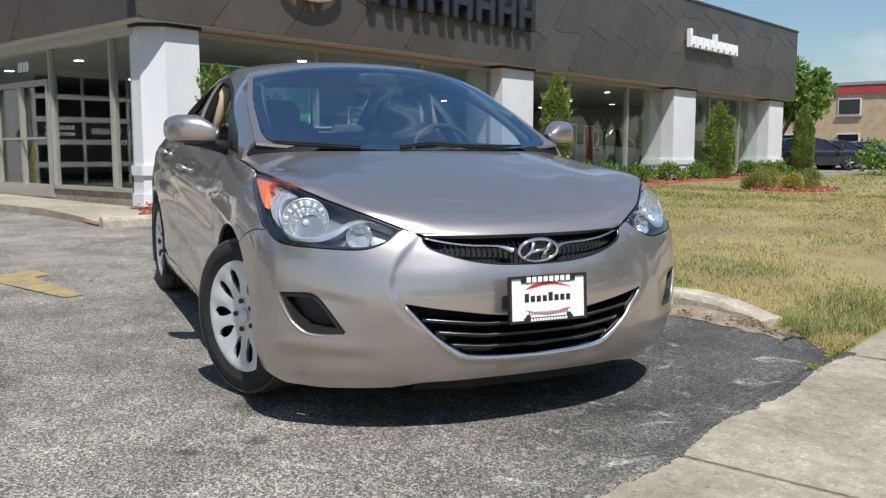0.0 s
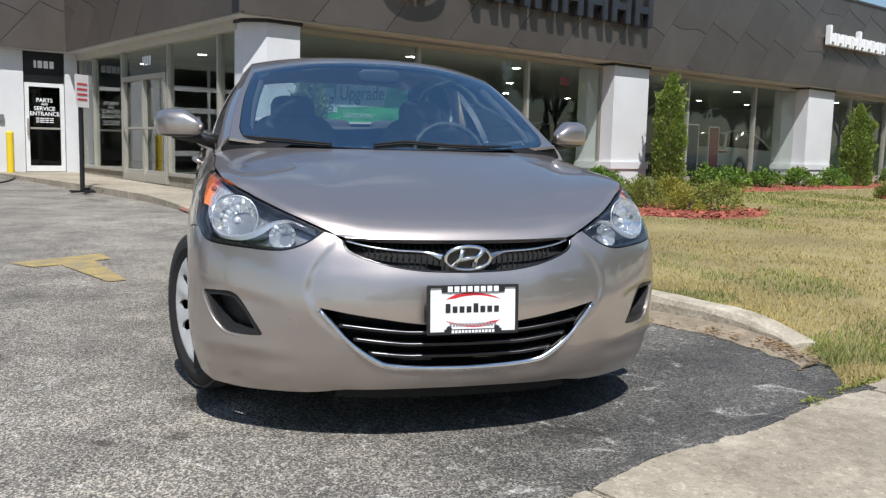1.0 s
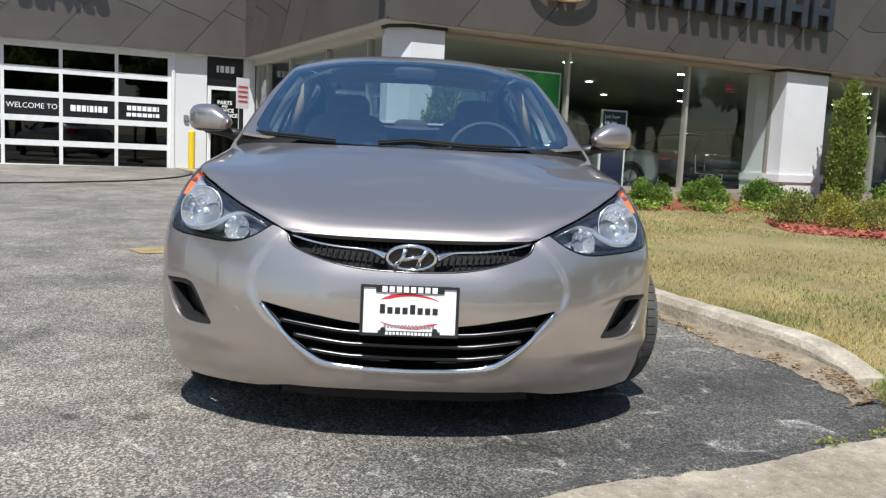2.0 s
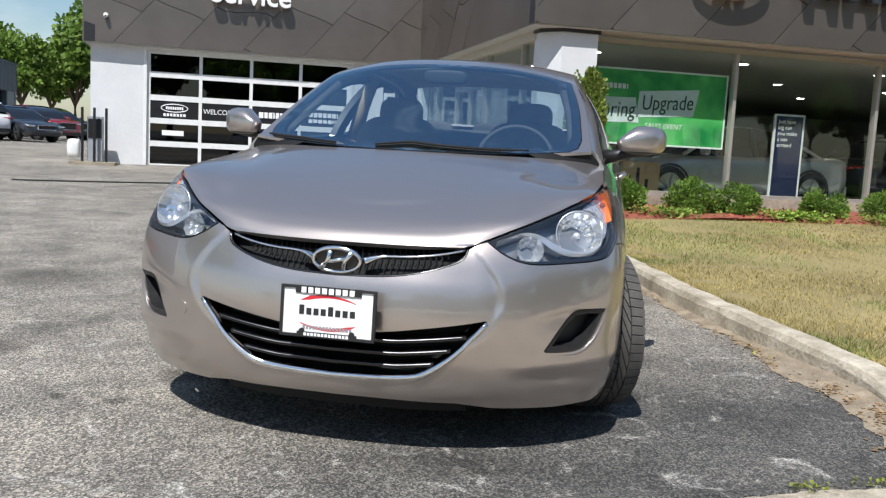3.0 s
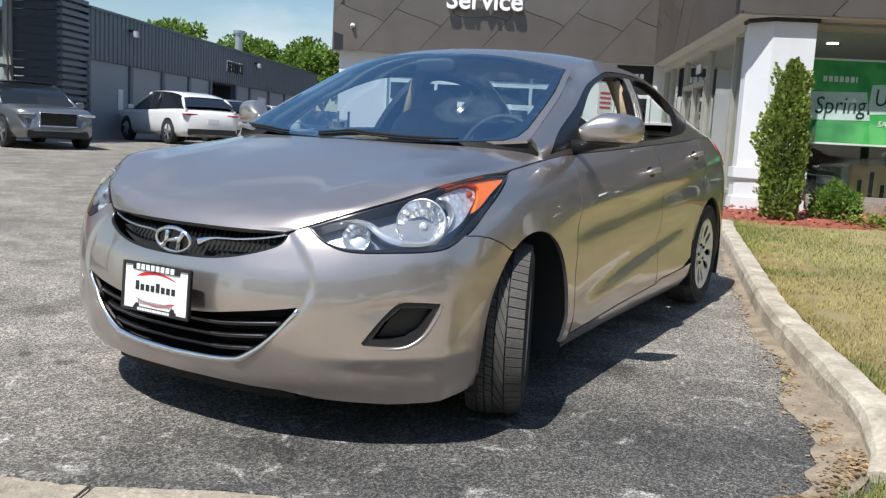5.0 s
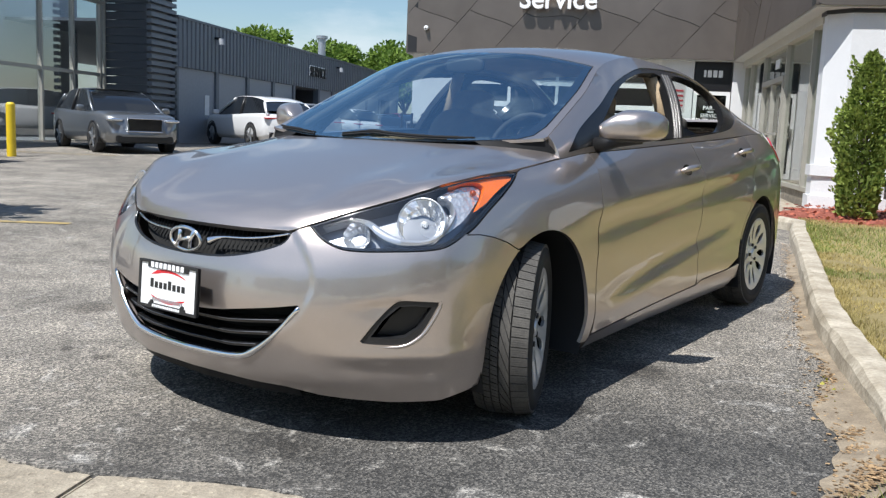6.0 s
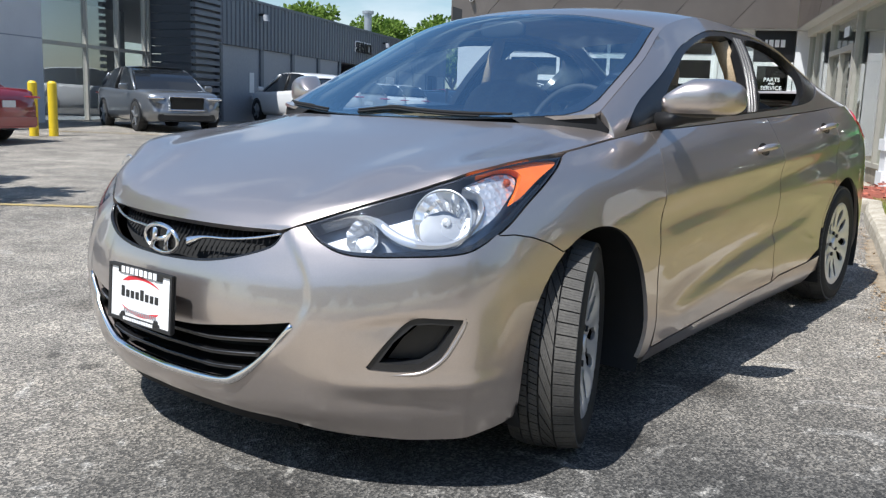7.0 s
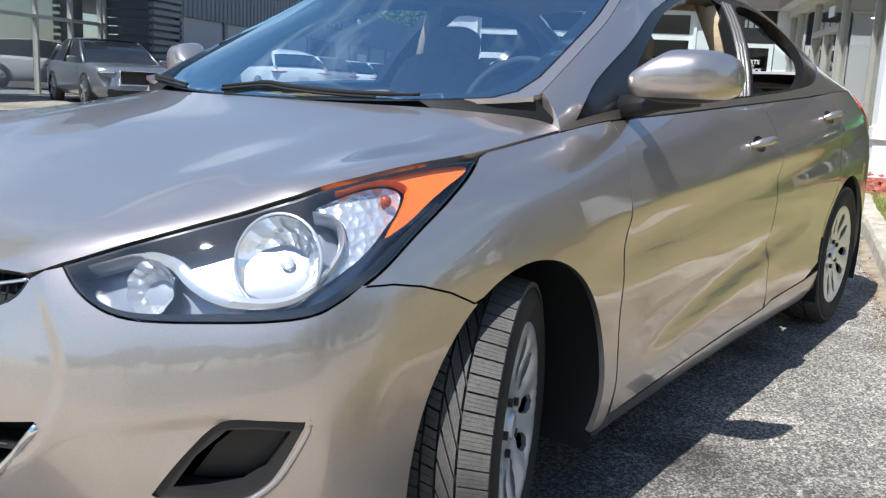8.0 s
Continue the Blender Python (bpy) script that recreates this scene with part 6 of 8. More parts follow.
def bay_door():
    x0, x1, z0, z1 = 0.26, 4.62, 0.22, 2.72
    root = thing("door_1", Matrix.Identity(4), "white sectional service bay door with dark glass panes", "garage door", kind="structure")
    y = WING + 0.08
    rows, cols = 5, 4
    w, h = (x1 - x0) / cols, (z1 - z0) / rows
    for i in range(cols + 1):
        part("stile", boxed(x0 + i * w - 0.035, x0 + i * w + 0.035, y - 0.03, y + 0.03, z0, z1), ALU_WHITE, root)
    for j in range(rows + 1):
        for i in range(cols):
            part("rail", boxed(x0 + i * w + 0.035, x0 + (i + 1) * w - 0.035, y - 0.025, y + 0.03, z0 + j * h - (0.06 if j else 0), z0 + j * h + 0.06), ALU_WHITE, root)
    for j in range(rows):
        for i in range(cols):
            part("pane", boxed(x0 + i * w + 0.035, x0 + (i + 1) * w - 0.035, y - 0.004, y + 0.004, z0 + j * h + 0.06, z0 + (j + 1) * h - 0.06), DARK_GLASS, root)
    yv, zm = y - 0.009, z0 + 2.5 * h
    for i in range(cols):
        part("vinyl", boxed(x0 + i * w + 0.05, x0 + (i + 1) * w - 0.05, yv, yv + 0.003, zm - h / 2 + 0.07, zm + h / 2 - 0.07), VINYL, root)
    words("lettering", "WELCOME TO", 0.155, WHITE, root, wall_m(x0 + 1.5 * w, yv - 0.003, zm), width=0.95)
    bars(root, x0 + 2.5 * w, yv - 0.008, zm, [0.10, 0.075, 0.08, 0.03, 0.075, 0.05, 0.08, 0.08], 0.13, 0.022)
    bars(root, x0 + 3.5 * w, yv - 0.008, zm + 0.07, [0.085] * 6 + [0.03], 0.10, 0.02)
    bars(root, x0 + 3.5 * w, yv - 0.008, zm - 0.07, [0.09] * 5 + [0.03, 0.08], 0.08, 0.02)
    bm = bmesh.new()
    tube(bm, [(x0 + 0.5 * w + 0.28 * math.cos(t), yv - 0.006, zm + 0.04 + 0.085 * math.sin(t)) for t in [2 * math.pi * k / 32 for k in range(33)]], 0.010, 6, False)
    part("oval_mark", bm, WHITE, root)
    bars(root, x0 + 0.5 * w, yv - 0.008, zm + 0.04, [0.035] * 8, 0.06, 0.012)
    bars(root, x0 + 0.5 * w, yv - 0.008, zm - 0.11, [0.05] * 7, 0.06, 0.02)
    bm = boxed(x0 + 0.5 * w - 0.26, x0 + 0.5 * w + 0.20, yv - 0.004, yv, zm - h - 0.06, zm - h + 0.05)
    part("truck_mark", bm, WHITE, root)
    # frame round the opening
    part("frame_side", boxed(x1 + 0.035, x1 + 0.10, WING - 0.03, WING + 0.12, z0 - 0.1, z1 + 0.06), ALU_WHITE, root)
    part("frame_side", boxed(x0 - 0.10, x0 - 0.035, WING - 0.03, WING + 0.12, z0 - 0.1, z1 + 0.06), ALU_WHITE, root)
    part("frame_head", boxed(x0 - 0.035, x1 + 0.035, WING - 0.03, WING + 0.12, z1 + 0.005, z1 + 0.08), ALU_WHITE, root)


bay_door()


def parts_door():
    x0, x1 = 5.44, 6.22
    root = thing("door_2", Matrix.Identity(4), "dark glass parts and service door in a white frame", "door", kind="structure")
    y = WING + 0.05
    z0 = 0.30
    part("leaf_glass", boxed(x0 + 0.08, x1 - 0.08, y - 0.004, y + 0.004, z0 + 0.12, 2.06), DARK_GLASS, root)
    for a in ((x0, x0 + 0.08, y - 0.03, y + 0.03, z0, 2.14), (x1 - 0.08, x1, y - 0.03, y + 0.03, z0, 2.14), (x0 + 0.08, x1 - 0.08, y - 0.03, y + 0.03, 2.06, 2.14), (x0 + 0.08, x1 - 0.08, y - 0.03, y + 0.03, z0, z0 + 0.12)):
        part("door_frame", boxed(*a), ALU_WHITE, root)
    part("push_bar", boxed(x0 + 0.09, x1 - 0.09, y - 0.06, y - 0.03, 1.18, 1.22), ALU, root)
    part("handle", boxed(x0 + 0.03, x0 + 0.055, y - 0.09, y - 0.03, 1.05, 1.40), ALU, root)
    part("number_panel", boxed(x0, x1, y - 0.02, y + 0.02, 2.16, FASCIA_Z0 - 0.02), VINYL, root)
    bars(root, (x0 + x1) / 2, y - 0.027, 2.52, [0.05, 0.085, 0.085, 0.085], 0.15, 0.03)
    for text, z, s in (("PARTS", 1.78, 0.115), ("AND", 1.70, 0.06), ("SERVICE", 1.61, 0.115), ("ENTRANCE", 1.50, 0.115)):
        words("lettering", text, s, WHITE, root, wall_m((x0 + x1) / 2, y - 0.008, z), weight=0.002)
    for z in (1.41, 1.37, 1.33):
        bars(root, (x0 + x1) / 2, y - 0.011, z, [0.06, 0.09, 0.07, 0.08], 0.018, 0.015)


parts_door()


def small_box(name, a, mat, label, category):
    return tagged(part(name, boxed(*a, bevel=0.008), mat), label, category)


small_box("intercom", (4.92, 5.02, WING - 0.06, WING, 1.32, 1.46), plain("grey_plastic", (0.18, 0.18, 0.18), 0.5), "small grey intercom box on the white wall", "intercom")


def bollard(x, y, h=0.92, r=0.075, label="yellow steel bollard standing on the asphalt"):
    bm = bmesh.new()
    z = ground_z(x, y)
    at = Matrix.Translation((x, y, 0))
    cyl(bm, r, z - 0.02, z + h - r * 0.5, 24, m=at)
    cyl(bm, r, z + h - r * 0.5, z + h, 24, r2=r * 0.55, m=at)
    tagged(part("bollard", bm, YELLOW, smooth=False), label, "bollard", "yellow bollards")


bollard(5.0, 18.55, 0.86, 0.07, "yellow steel bollard beside the parts door")
bollard(-8.26, 14.78, 1.10, 0.09)
bollard(-8.53, 14.54, 1.10, 0.09)


def hose():
    pts = smooth_line([(5.0, 18.3), (4.75, 17.2), (4.35, 16.1), (3.6, 15.0), (2.9, 14.45), (1.6, 13.9), (0.2, 13.6), (-1.2, 13.5)], 8)
    bm = bmesh.new()
    tube(bm, [(x, y, ground_z(x, y) + 0.013) for x, y in pts], 0.014, 6)
    tagged(part("hose", bm, RUBBER, smooth=True), "thin black hose lying across the asphalt", "hose")


hose()


def stand_sign():
    x, y = 4.72, 13.15
    z = ground_z(x, y)
    root = thing("stand_sign", pose(x, y, z, 0, 0, 35), "small white notice on a black post with a wheeled steel base", "sign")
    bm = bmesh.new()
    box(bm, -0.25, 0.25, -0.015, 0.015, 0.03, 0.06)
    box(bm, -0.02, 0.02, -0.22, 0.22, 0.03, 0.058)
    part("base", bm, BLACK_PLASTIC, root)
    part("post", boxed(-0.025, 0.025, -0.025, 0.025, 0.06, 1.78), BLACK_PLASTIC, root)
    part("panel", boxed(-0.15, 0.15, -0.032, -0.026, 1.30, 1.78), plain("notice_white", (0.78, 0.74, 0.74), 0.5), root)
    red = plain("notice_red", (0.55, 0.06, 0.08), 0.5)
    for k in range(4):
        part("text_bar", boxed(-0.11, 0.11, -0.036, -0.032, 1.40 + k * 0.075, 1.43 + k * 0.075), red, root)
    for s in (-0.22, 0.10):
        bm = bmesh.new()
        cyl(bm, 0.045, -0.02, 0.02, 14, m=Matrix.Translation((0.24, s, 0.045)) @ pose(0, 0, 0, 90, 0, 0))
        part("wheel", bm, RUBBER, root)


stand_sign()


def air_station():
    x, y = -0.75, 18.6
    z = ground_z(x, y)
    root = thing("utility_station", pose(x, y, z), "grey utility cabinet guarded by black posts on a concrete pad", "cabinet")
    part("pad", boxed(-0.45, 0.45, -0.45, 0.25, -0.05, 0.06, bevel=0.01), CONCRETE, root)
    part("cabinet", boxed(-0.14, 0.16, -0.12, 0.12, 0.06, 1.0, bevel=0.01), STEEL_PALE, root)
    part("panel", boxed(-0.12, 0.14, -0.135, -0.122, 0.55, 0.95), VINYL, root)
    for px, py in ((-0.22, -0.22), (0.02, -0.25), (0.25, -0.22)):
        bm = bmesh.new()
        cyl(bm, 0.028, 0.06, 1.18, 10, m=Matrix.Translation((px, py, 0)))
        part("post", bm, BLACK_PLASTIC, root)
    bm = bmesh.new()
    rounded(bm, -0.42, 0.0, 0.32, 0.13, 0.13, 0.2)
    part("hose_reel", bm, ALU_WHITE, root, smooth=True)


air_station()


def camera_dome(x, y, z):
    root = thing("security_camera", pose(x, y, z), "small white dome security camera on the cladding", "camera")
    bm = bmesh.new()
    cyl(bm, 0.05, 0, 0.05, 16, m=pose(0, 0, 0, 90, 0, 0))
    part("bracket", bm, ALU_WHITE, root)
    bm = bmesh.new()
    bmesh.ops.create_uvsphere(bm, u_segments=16, v_segments=10, radius=0.045, matrix=Matrix.Translation((0, -0.06, -0.02)))
    part("dome", bm, ALU_WHITE, root, smooth=True)
    bm = bmesh.new()
    bmesh.ops.create_uvsphere(bm, u_segments=10, v_segments=8, radius=0.022, matrix=Matrix.Translation((0, -0.09, -0.025)))
    part("eye", bm, VINYL, root, smooth=True)


camera_dome(-0.58, 18.84, 3.36)

# ---- lettering on the cladding ----
svc = thing("service_lettering", Matrix.Identity(4), "raised white letters spelling Service on the bronze cladding", "sign")
words("letters", "Service", 0.60, WHITE, svc, wall_m(2.39, 18.70, 3.99), depth=0.05, weight=0.010, width=0.98)
for k in range(7):
    part("standoff", boxed(1.56 + k * 0.27, 1.59 + k * 0.27, 18.72, 18.88, 3.90, 3.93), TRIM_BLACK, svc)


def raised_blocks(name, x0, x1, z0, z1, count, mat, label, taller=()):
    """A brand name as plain raised blocks."""
    root = thing(name, Matrix.Identity(4), label, "sign")
    w = (x1 - x0) / count
    for k in range(count):
        top_z = z1 + (0.18 if k in taller else 0)
        bm = bmesh.new()
        a, b = x0 + k * w + w * 0.08, x0 + (k + 1) * w - w * 0.08
        box(bm, a, a + w * 0.24, 10.72, 10.86, z0, top_z, bevel=0.012)
        box(bm, b - w * 0.24, b, 10.72, 10.86, z0, z1, bevel=0.012)
        box(bm, a + w * 0.24 - 0.01, b - w * 0.24 + 0.01, 10.724, 10.856, (z0 + z1) / 2 - 0.07, (z0 + z1) / 2 + 0.07)
        part("block", bm, mat, root)
        part("standoff", boxed((a + b) / 2 - 0.02, (a + b) / 2 + 0.02, 10.85, 10.93, (z0 + z1) / 2 - 0.02, (z0 + z1) / 2 + 0.02), TRIM_BLACK, root)


# chrome letters in a darker metal: shade and dark reflections put into the colour
raised_blocks("brand_lettering", 10.35, 15.25, 3.50, 4.15, 7, DARK_CHROME, "raised chrome block lettering on the bronze cladding")
raised_blocks("dealer_lettering", 22.5, 25.75, 3.86, 4.18, 8, WHITE, "raised white block lettering on the bronze cladding", (0, 4))
bm = bmesh.new()
tube(bm, [(9.15 + 0.60 * math.cos(t), 10.78, 3.72 + 0.33 * math.sin(t)) for t in [2 * math.pi * k / 48 for k in range(49)]], 0.055, 8, False)
tube(bm, [(8.92, 10.78, 3.50), (9.02, 10.78, 3.94)], 0.06, 8)
box(bm, 9.10, 9.20, 10.76, 10.93, 3.37, 3.43)
tube(bm, [(8.97, 10.78, 3.72), (9.33, 10.78, 3.72)], 0.05, 8)
tube(bm, [(9.28, 10.78, 3.50), (9.38, 10.78, 3.94)], 0.06, 8)
tagged(part("brand_emblem", bm, CHROME, smooth=True), "oval chrome emblem on the bronze cladding", "sign")

# ---- entrance walk ----
def entrance_walk():
    pts = [(6.40, 10.6), (6.40, 19.1), (4.75, 19.1), (4.72, 16.4), (4.90, 14.2), (5.05, 12.6), (5.12, 11.6), (5.08, 10.6), (5.00, 9.80), (5.30, 9.72), (5.90, 10.2)]
    bm = bmesh.new()
    lo = [bm.verts.new((x, y, ground_z(x, y) - 0.05)) for x, y in pts]
    hi = [bm.verts.new((x, y, ground_z(x, y) + (0.10 - 0.06 * min(1, max(0, 11.2 - y) / 1.4) if y < 16 else 0.10 - 0.085 * min(1, (y - 16) / 1.5)))) for x, y in pts]
    for i in range(len(pts)):
        j = (i + 1) % len(pts)
        bm.faces.new((lo[i], lo[j], hi[j], hi[i]))
    bmesh.ops.triangulate(bm, faces=[bm.faces.new(hi)])
    bmesh.ops.recalc_face_normals(bm, faces=bm.faces)
    tagged(part("entrance_walk", bm, CONCRETE), "pale concrete walk in front of the glazed entrance", "walk", kind="structure")
    # red painted kerb edge
    bm = bmesh.new()
    tube(bm, [(x, y, ground_z(x, y) + 0.025) for x, y in smooth_line([(5.06, 10.3), (5.00, 9.80), (5.12, 9.70), (5.30, 9.70)], 5)], 0.03, 6)
    tagged(part("painted_edge", bm, plain("faded_red_paint", (0.30, 0.15, 0.11), 0.8)), "faded red painted edge of the walk", "kerb", kind="structure")


entrance_walk()


def entrance_door():
    """Glass double door in the entrance front, facing the yard."""
    root = thing("door_3", Matrix.Translation((ENT_X, 11.6, 0)) @ pose(0, 0, 0, 0, 0, 90), "glass entrance door in a pale metal frame", "door", kind="structure")
    a, b = 2.60, 4.70
    for x in (a, (a + b) / 2 - 0.04, b - 0.08):
        part("stile", boxed(x, x + 0.08, 0.0, 0.075, 0.25, 2.075), ALU, root)
    part("head", boxed(a, b, 0.0, 0.078, 2.08, 2.17), ALU, root)
    part("kick", boxed(a + 0.08, b - 0.08, 0.0, 0.072, 0.25, 0.40), ALU, root)
    part("push_bar", boxed(a + 0.1, b - 0.1, 0.08, 0.11, 1.20, 1.24), ALU, root)
    m = Matrix.Translation((3.6, 0.012, 2.42)) @ pose(0, 0, 0, 90, 0, 180)
    x = -0.18
    for w in (0.05, 0.085, 0.085, 0.085):
        part("number_bar", boxed(x, x + w, -0.08, 0.08, 0, 0.005), WHITE, root, m=m)
        x += w + 0.03


entrance_door()

# ---- inside the showroom ----
def banner():
    root = thing("sale_banner", Matrix.Identity(4), "green printed sale banner hung inside the showroom window", "banner")
    y = WIN_Y + 0.10
    m, n, l, p = material("green_print")
    t = noise_node(n, l, 2.2, 3.0)
    l.new(ramp_node(n, l, t.outputs["Fac"], [(0.35, (0.015, 0.24, 0.06)), (0.70, (0.14, 0.60, 0.16))]).outputs["Color"], p.inputs["Base Color"])
    p.inputs["Roughness"].default_value = 0.45
    part("sheet", boxed(7.32, 9.66, y, y + 0.01, 1.20, 2.31), m, root)
    for a in ((7.30, 9.68, y - 0.006, y + 0.012, 2.31, 2.335), (7.30, 9.68, y - 0.006, y + 0.012, 1.175, 1.20), (9.66, 9.685, y - 0.006, y + 0.012, 1.20, 2.31)):
        part("edge", boxed(*a), WHITE, root)
    pale = plain("pale_print", (0.66, 0.74, 0.74), 0.5)
    ink = plain("green_ink", (0.015, 0.05, 0.03), 0.5)
    for pts in ([(7.34, 1.50), (8.20, 1.52), (8.12, 1.90), (7.34, 1.88)], [(8.15, 1.60), (9.12, 1.66), (9.20, 2.08), (8.18, 2.00)]):
        bm = bmesh.new()
        bm.faces.new([bm.verts.new((x, y - 0.004, z)) for x, z in pts])
        part("ribbon", bm, pale, root)
    words("lettering", "Spring", 0.33, ink, root, wall_m(7.78, y - 0.008, 1.70) @ pose(0, 0, 0, 0, 0, 2), width=0.82, shear=0.15)
    words("lettering", "Upgrade", 0.33, ink, root, wall_m(8.66, y - 0.008, 1.84) @ pose(0, 0, 0, 0, 0, 3), width=0.78, shear=0.15)
    words("lettering", "SALES EVENT", 0.11, WHITE, root, wall_m(8.62, y - 0.006, 1.48), width=1.0, shear=0.15)
    bars(root, 7.75, y - 0.010, 2.06, [0.05] * 6 + [0.02], 0.075, 0.022)


banner()


def poster_stand(x, y, z0, z1, w, mat, label, text=()):
    root = thing("poster_stand", Matrix.Identity(4), label, "poster")
    part("frame", boxed(x - w / 2, x + w / 2, y, y + 0.03, z0, z1), ALU_WHITE, root)
    part("print", boxed(x - w / 2 + 0.035, x + w / 2 - 0.035, y - 0.004, y, z0 + 0.05, z1 - 0.03), mat, root)
    for k, line in enumerate(text):
        words("lettering", line, 0.092, WHITE, root, wall_m(x - w / 2 + 0.07, y - 0.008, z1 - 0.12 - k * 0.095), "LEFT")


poster_stand(10.89, WIN_Y + 0.14, 0.42, 1.80, 0.56, NAVY, "navy poster on a white stand behind the window", ("Just how", "big can", "you make", "a nav", "screen?"))
poster_stand(19.5, 12.6, 0.30, 1.75, 0.6, NAVY, "navy poster on a white stand in the showroom")
poster_stand(21.4, 13.2, 0.30, 1.75, 0.5, plain("red_navy_print", (0.25, 0.03, 0.05), 0.4), "red and navy poster on a stand in the showroom")


def cardboard_box():
    root = thing("cardboard_box", pose(8.55, 12.0, 0.30, 0, 0, 8), "flat brown cardboard box leaning in the window", "box")
    part("carton", boxed(-0.36, 0.36, 0, 0.10, 0, 0.62, bevel=0.006), plain("cardboard", (0.42, 0.29, 0.17), 0.85), root)
    for k, h in enumerate((0.30, 0.42, 0.24)):
        part("print_bar", boxed(-0.26 + k * 0.17, -0.20 + k * 0.17, -0.004, 0, 0.10, 0.10 + h), VINYL, root)


cardboard_box()


def counters():
    for k, (x, y) in enumerate(((13.6, 15.5), (18.4, 16.0), (22.0, 15.0))):
        root = thing("desk", pose(x, y, 0.30), "dark showroom desk with a white top", "desk", "showroom desks")
        part("top", boxed(-0.8, 0.8, -0.4, 0.4, 0.70, 0.74, bevel=0.006), ALU_WHITE, root)
        part("front", boxed(-0.75, 0.75, -0.36, -0.33, 0.0, 0.70), DARK_WALL, root)
        part("end", boxed(-0.75, -0.71, -0.33, 0.36, 0.0, 0.70), DARK_WALL, root)
        part("end", boxed(0.71, 0.75, -0.33, 0.36, 0.0, 0.70), DARK_WALL, root)
    for x, y, r in ((14.2, 12.6, 20), (7.9, 12.5, 80), (18.0, 14.6, -30), (20.4, 14.2, 160)):
        root = thing("chair", pose(x, y, 0.30, 0, 0, r), "white metal framed visitor chair with a dark seat", "chair", "showroom chairs")
        bm = bmesh.new()
        rounded(bm, 0, 0, 0.45, 0.22, 0.21, 0.035)
        part("seat", bm, CLOTH, root, smooth=True)
        bm = bmesh.new()
        rounded(bm, 0, 0.22, 0.72, 0.21, 0.03, 0.16)
        part("backrest", bm, CLOTH, root, smooth=True)
        for sx in (-0.2, 0.2):
            bm = bmesh.new()
            tube(bm, [(sx, 0.22, 0.80), (sx, 0.20, 0.44), (sx, -0.20, 0.42), (sx, -0.18, 0.02), (sx, 0.20, 0.02)], 0.013, 6)
            part("frame", bm, ALU_WHITE, root, smooth=True)
    glow = bpy.data.materials.new("lamp_glow")
    glow.use_nodes = True
    pb = glow.node_tree.nodes["Principled BSDF"]
    pb.inputs["Emission Color"].default_value, pb.inputs["Emission Strength"].default_value = (1, 0.93, 0.8, 1), 22.0
    for i in range(8):
        for j in range(3):
            x, y = 8.2 + i * 2.9, 13.4 + j * 3.2
            root = thing("downlight", pose(x, y, FASCIA_Z0 - 0.02), "round recessed ceiling downlight", "ceiling light", "showroom downlights")
            bm = bmesh.new()
            cyl(bm, 0.11, -0.02, 0.0, 16)
            part("ring", bm, ALU_WHITE, root)
            bm = bmesh.new()
            cyl(bm, 0.085, -0.026, -0.0205, 16)
            part("diffuser", bm, glow, root)


counters()


def striped_sticker(x, z):
    root = thing("window_sticker", Matrix.Identity(4), "small red and white striped sticker on the glass", "sticker")
    for k in range(4):
        part("stripe", boxed(x - 0.11, x + 0.11, WIN_Y - 0.012, WIN_Y - 0.007, z + k * 0.042, z + k * 0.042 + 0.024), plain("sticker_red", (0.30, 0.04, 0.05), 0.5), root)


striped_sticker(13.4, 2.28)
striped_sticker(16.9, 2.20)


# ---- painted arrow on the asphalt ----
def arrow():
    outline = [(2.20, 6.75), (2.95, 6.95), (2.92, 6.62), (2.78, 6.58), (2.68, 5.60), (2.55, 5.60), (2.50, 6.50), (2.30, 6.48)]
    bm = bmesh.new()
    bmesh.ops.triangulate(bm, faces=[bm.faces.new([bm.verts.new((x, y, ground_z(x, y) + 0.006)) for x, y in outline])])
    tagged(part("road_marking", bm, LINE_PAINT), "worn yellow arrow painted on the asphalt", "road marking", kind="structure")
    for x0, y0, x1, y1 in ((-3.4, 5.9, -1.2, 6.45), (-9.5, 16.2, -7.0, 16.6)):
        bm = bmesh.new()
        d = Vector((x1 - x0, y1 - y0, 0)).normalized()
        nrm = Vector((-d.y, d.x, 0)) * 0.06
        n = 8
        rows = []
        for k in range(n + 1):
            p = Vector((x0 + (x1 - x0) * k / n, y0 + (y1 - y0) * k / n, 0))
            rows.append([bm.verts.new((q.x, q.y, ground_z(q.x, q.y) + 0.006)) for q in (p - nrm, p + nrm)])
        for a, b in zip(rows, rows[1:]):
            bm.faces.new((a[0], b[0], b[1], a[1]))
        tagged(part("road_marking", bm, LINE_PAINT), "worn yellow line painted on the asphalt", "road marking", kind="structure")


arrow()


# ---- plants ----
def leaf_quad(bm, p, d, up, size):
    d = d.normalized()
    s = d.cross(up)
    s = s.normalized() if s.length > 1e-3 else Vector((1, 0, 0))
    a, b = d * size, s * size * 0.42
    bm.append((p - a * 0.1, p + a * 0.45 + b, p + a, p + a * 0.45 - b))


def leaf_mesh(name, quads, mat):
    me = bpy.data.meshes.new(name)
    verts = [v for q in quads for v in q]
    me.from_pydata([tuple(v) for v in verts], [], [(4 * i, 4 * i + 1, 4 * i + 2, 4 * i + 3) for i in range(len(quads))])
    me.materials.append(mat)
    return me


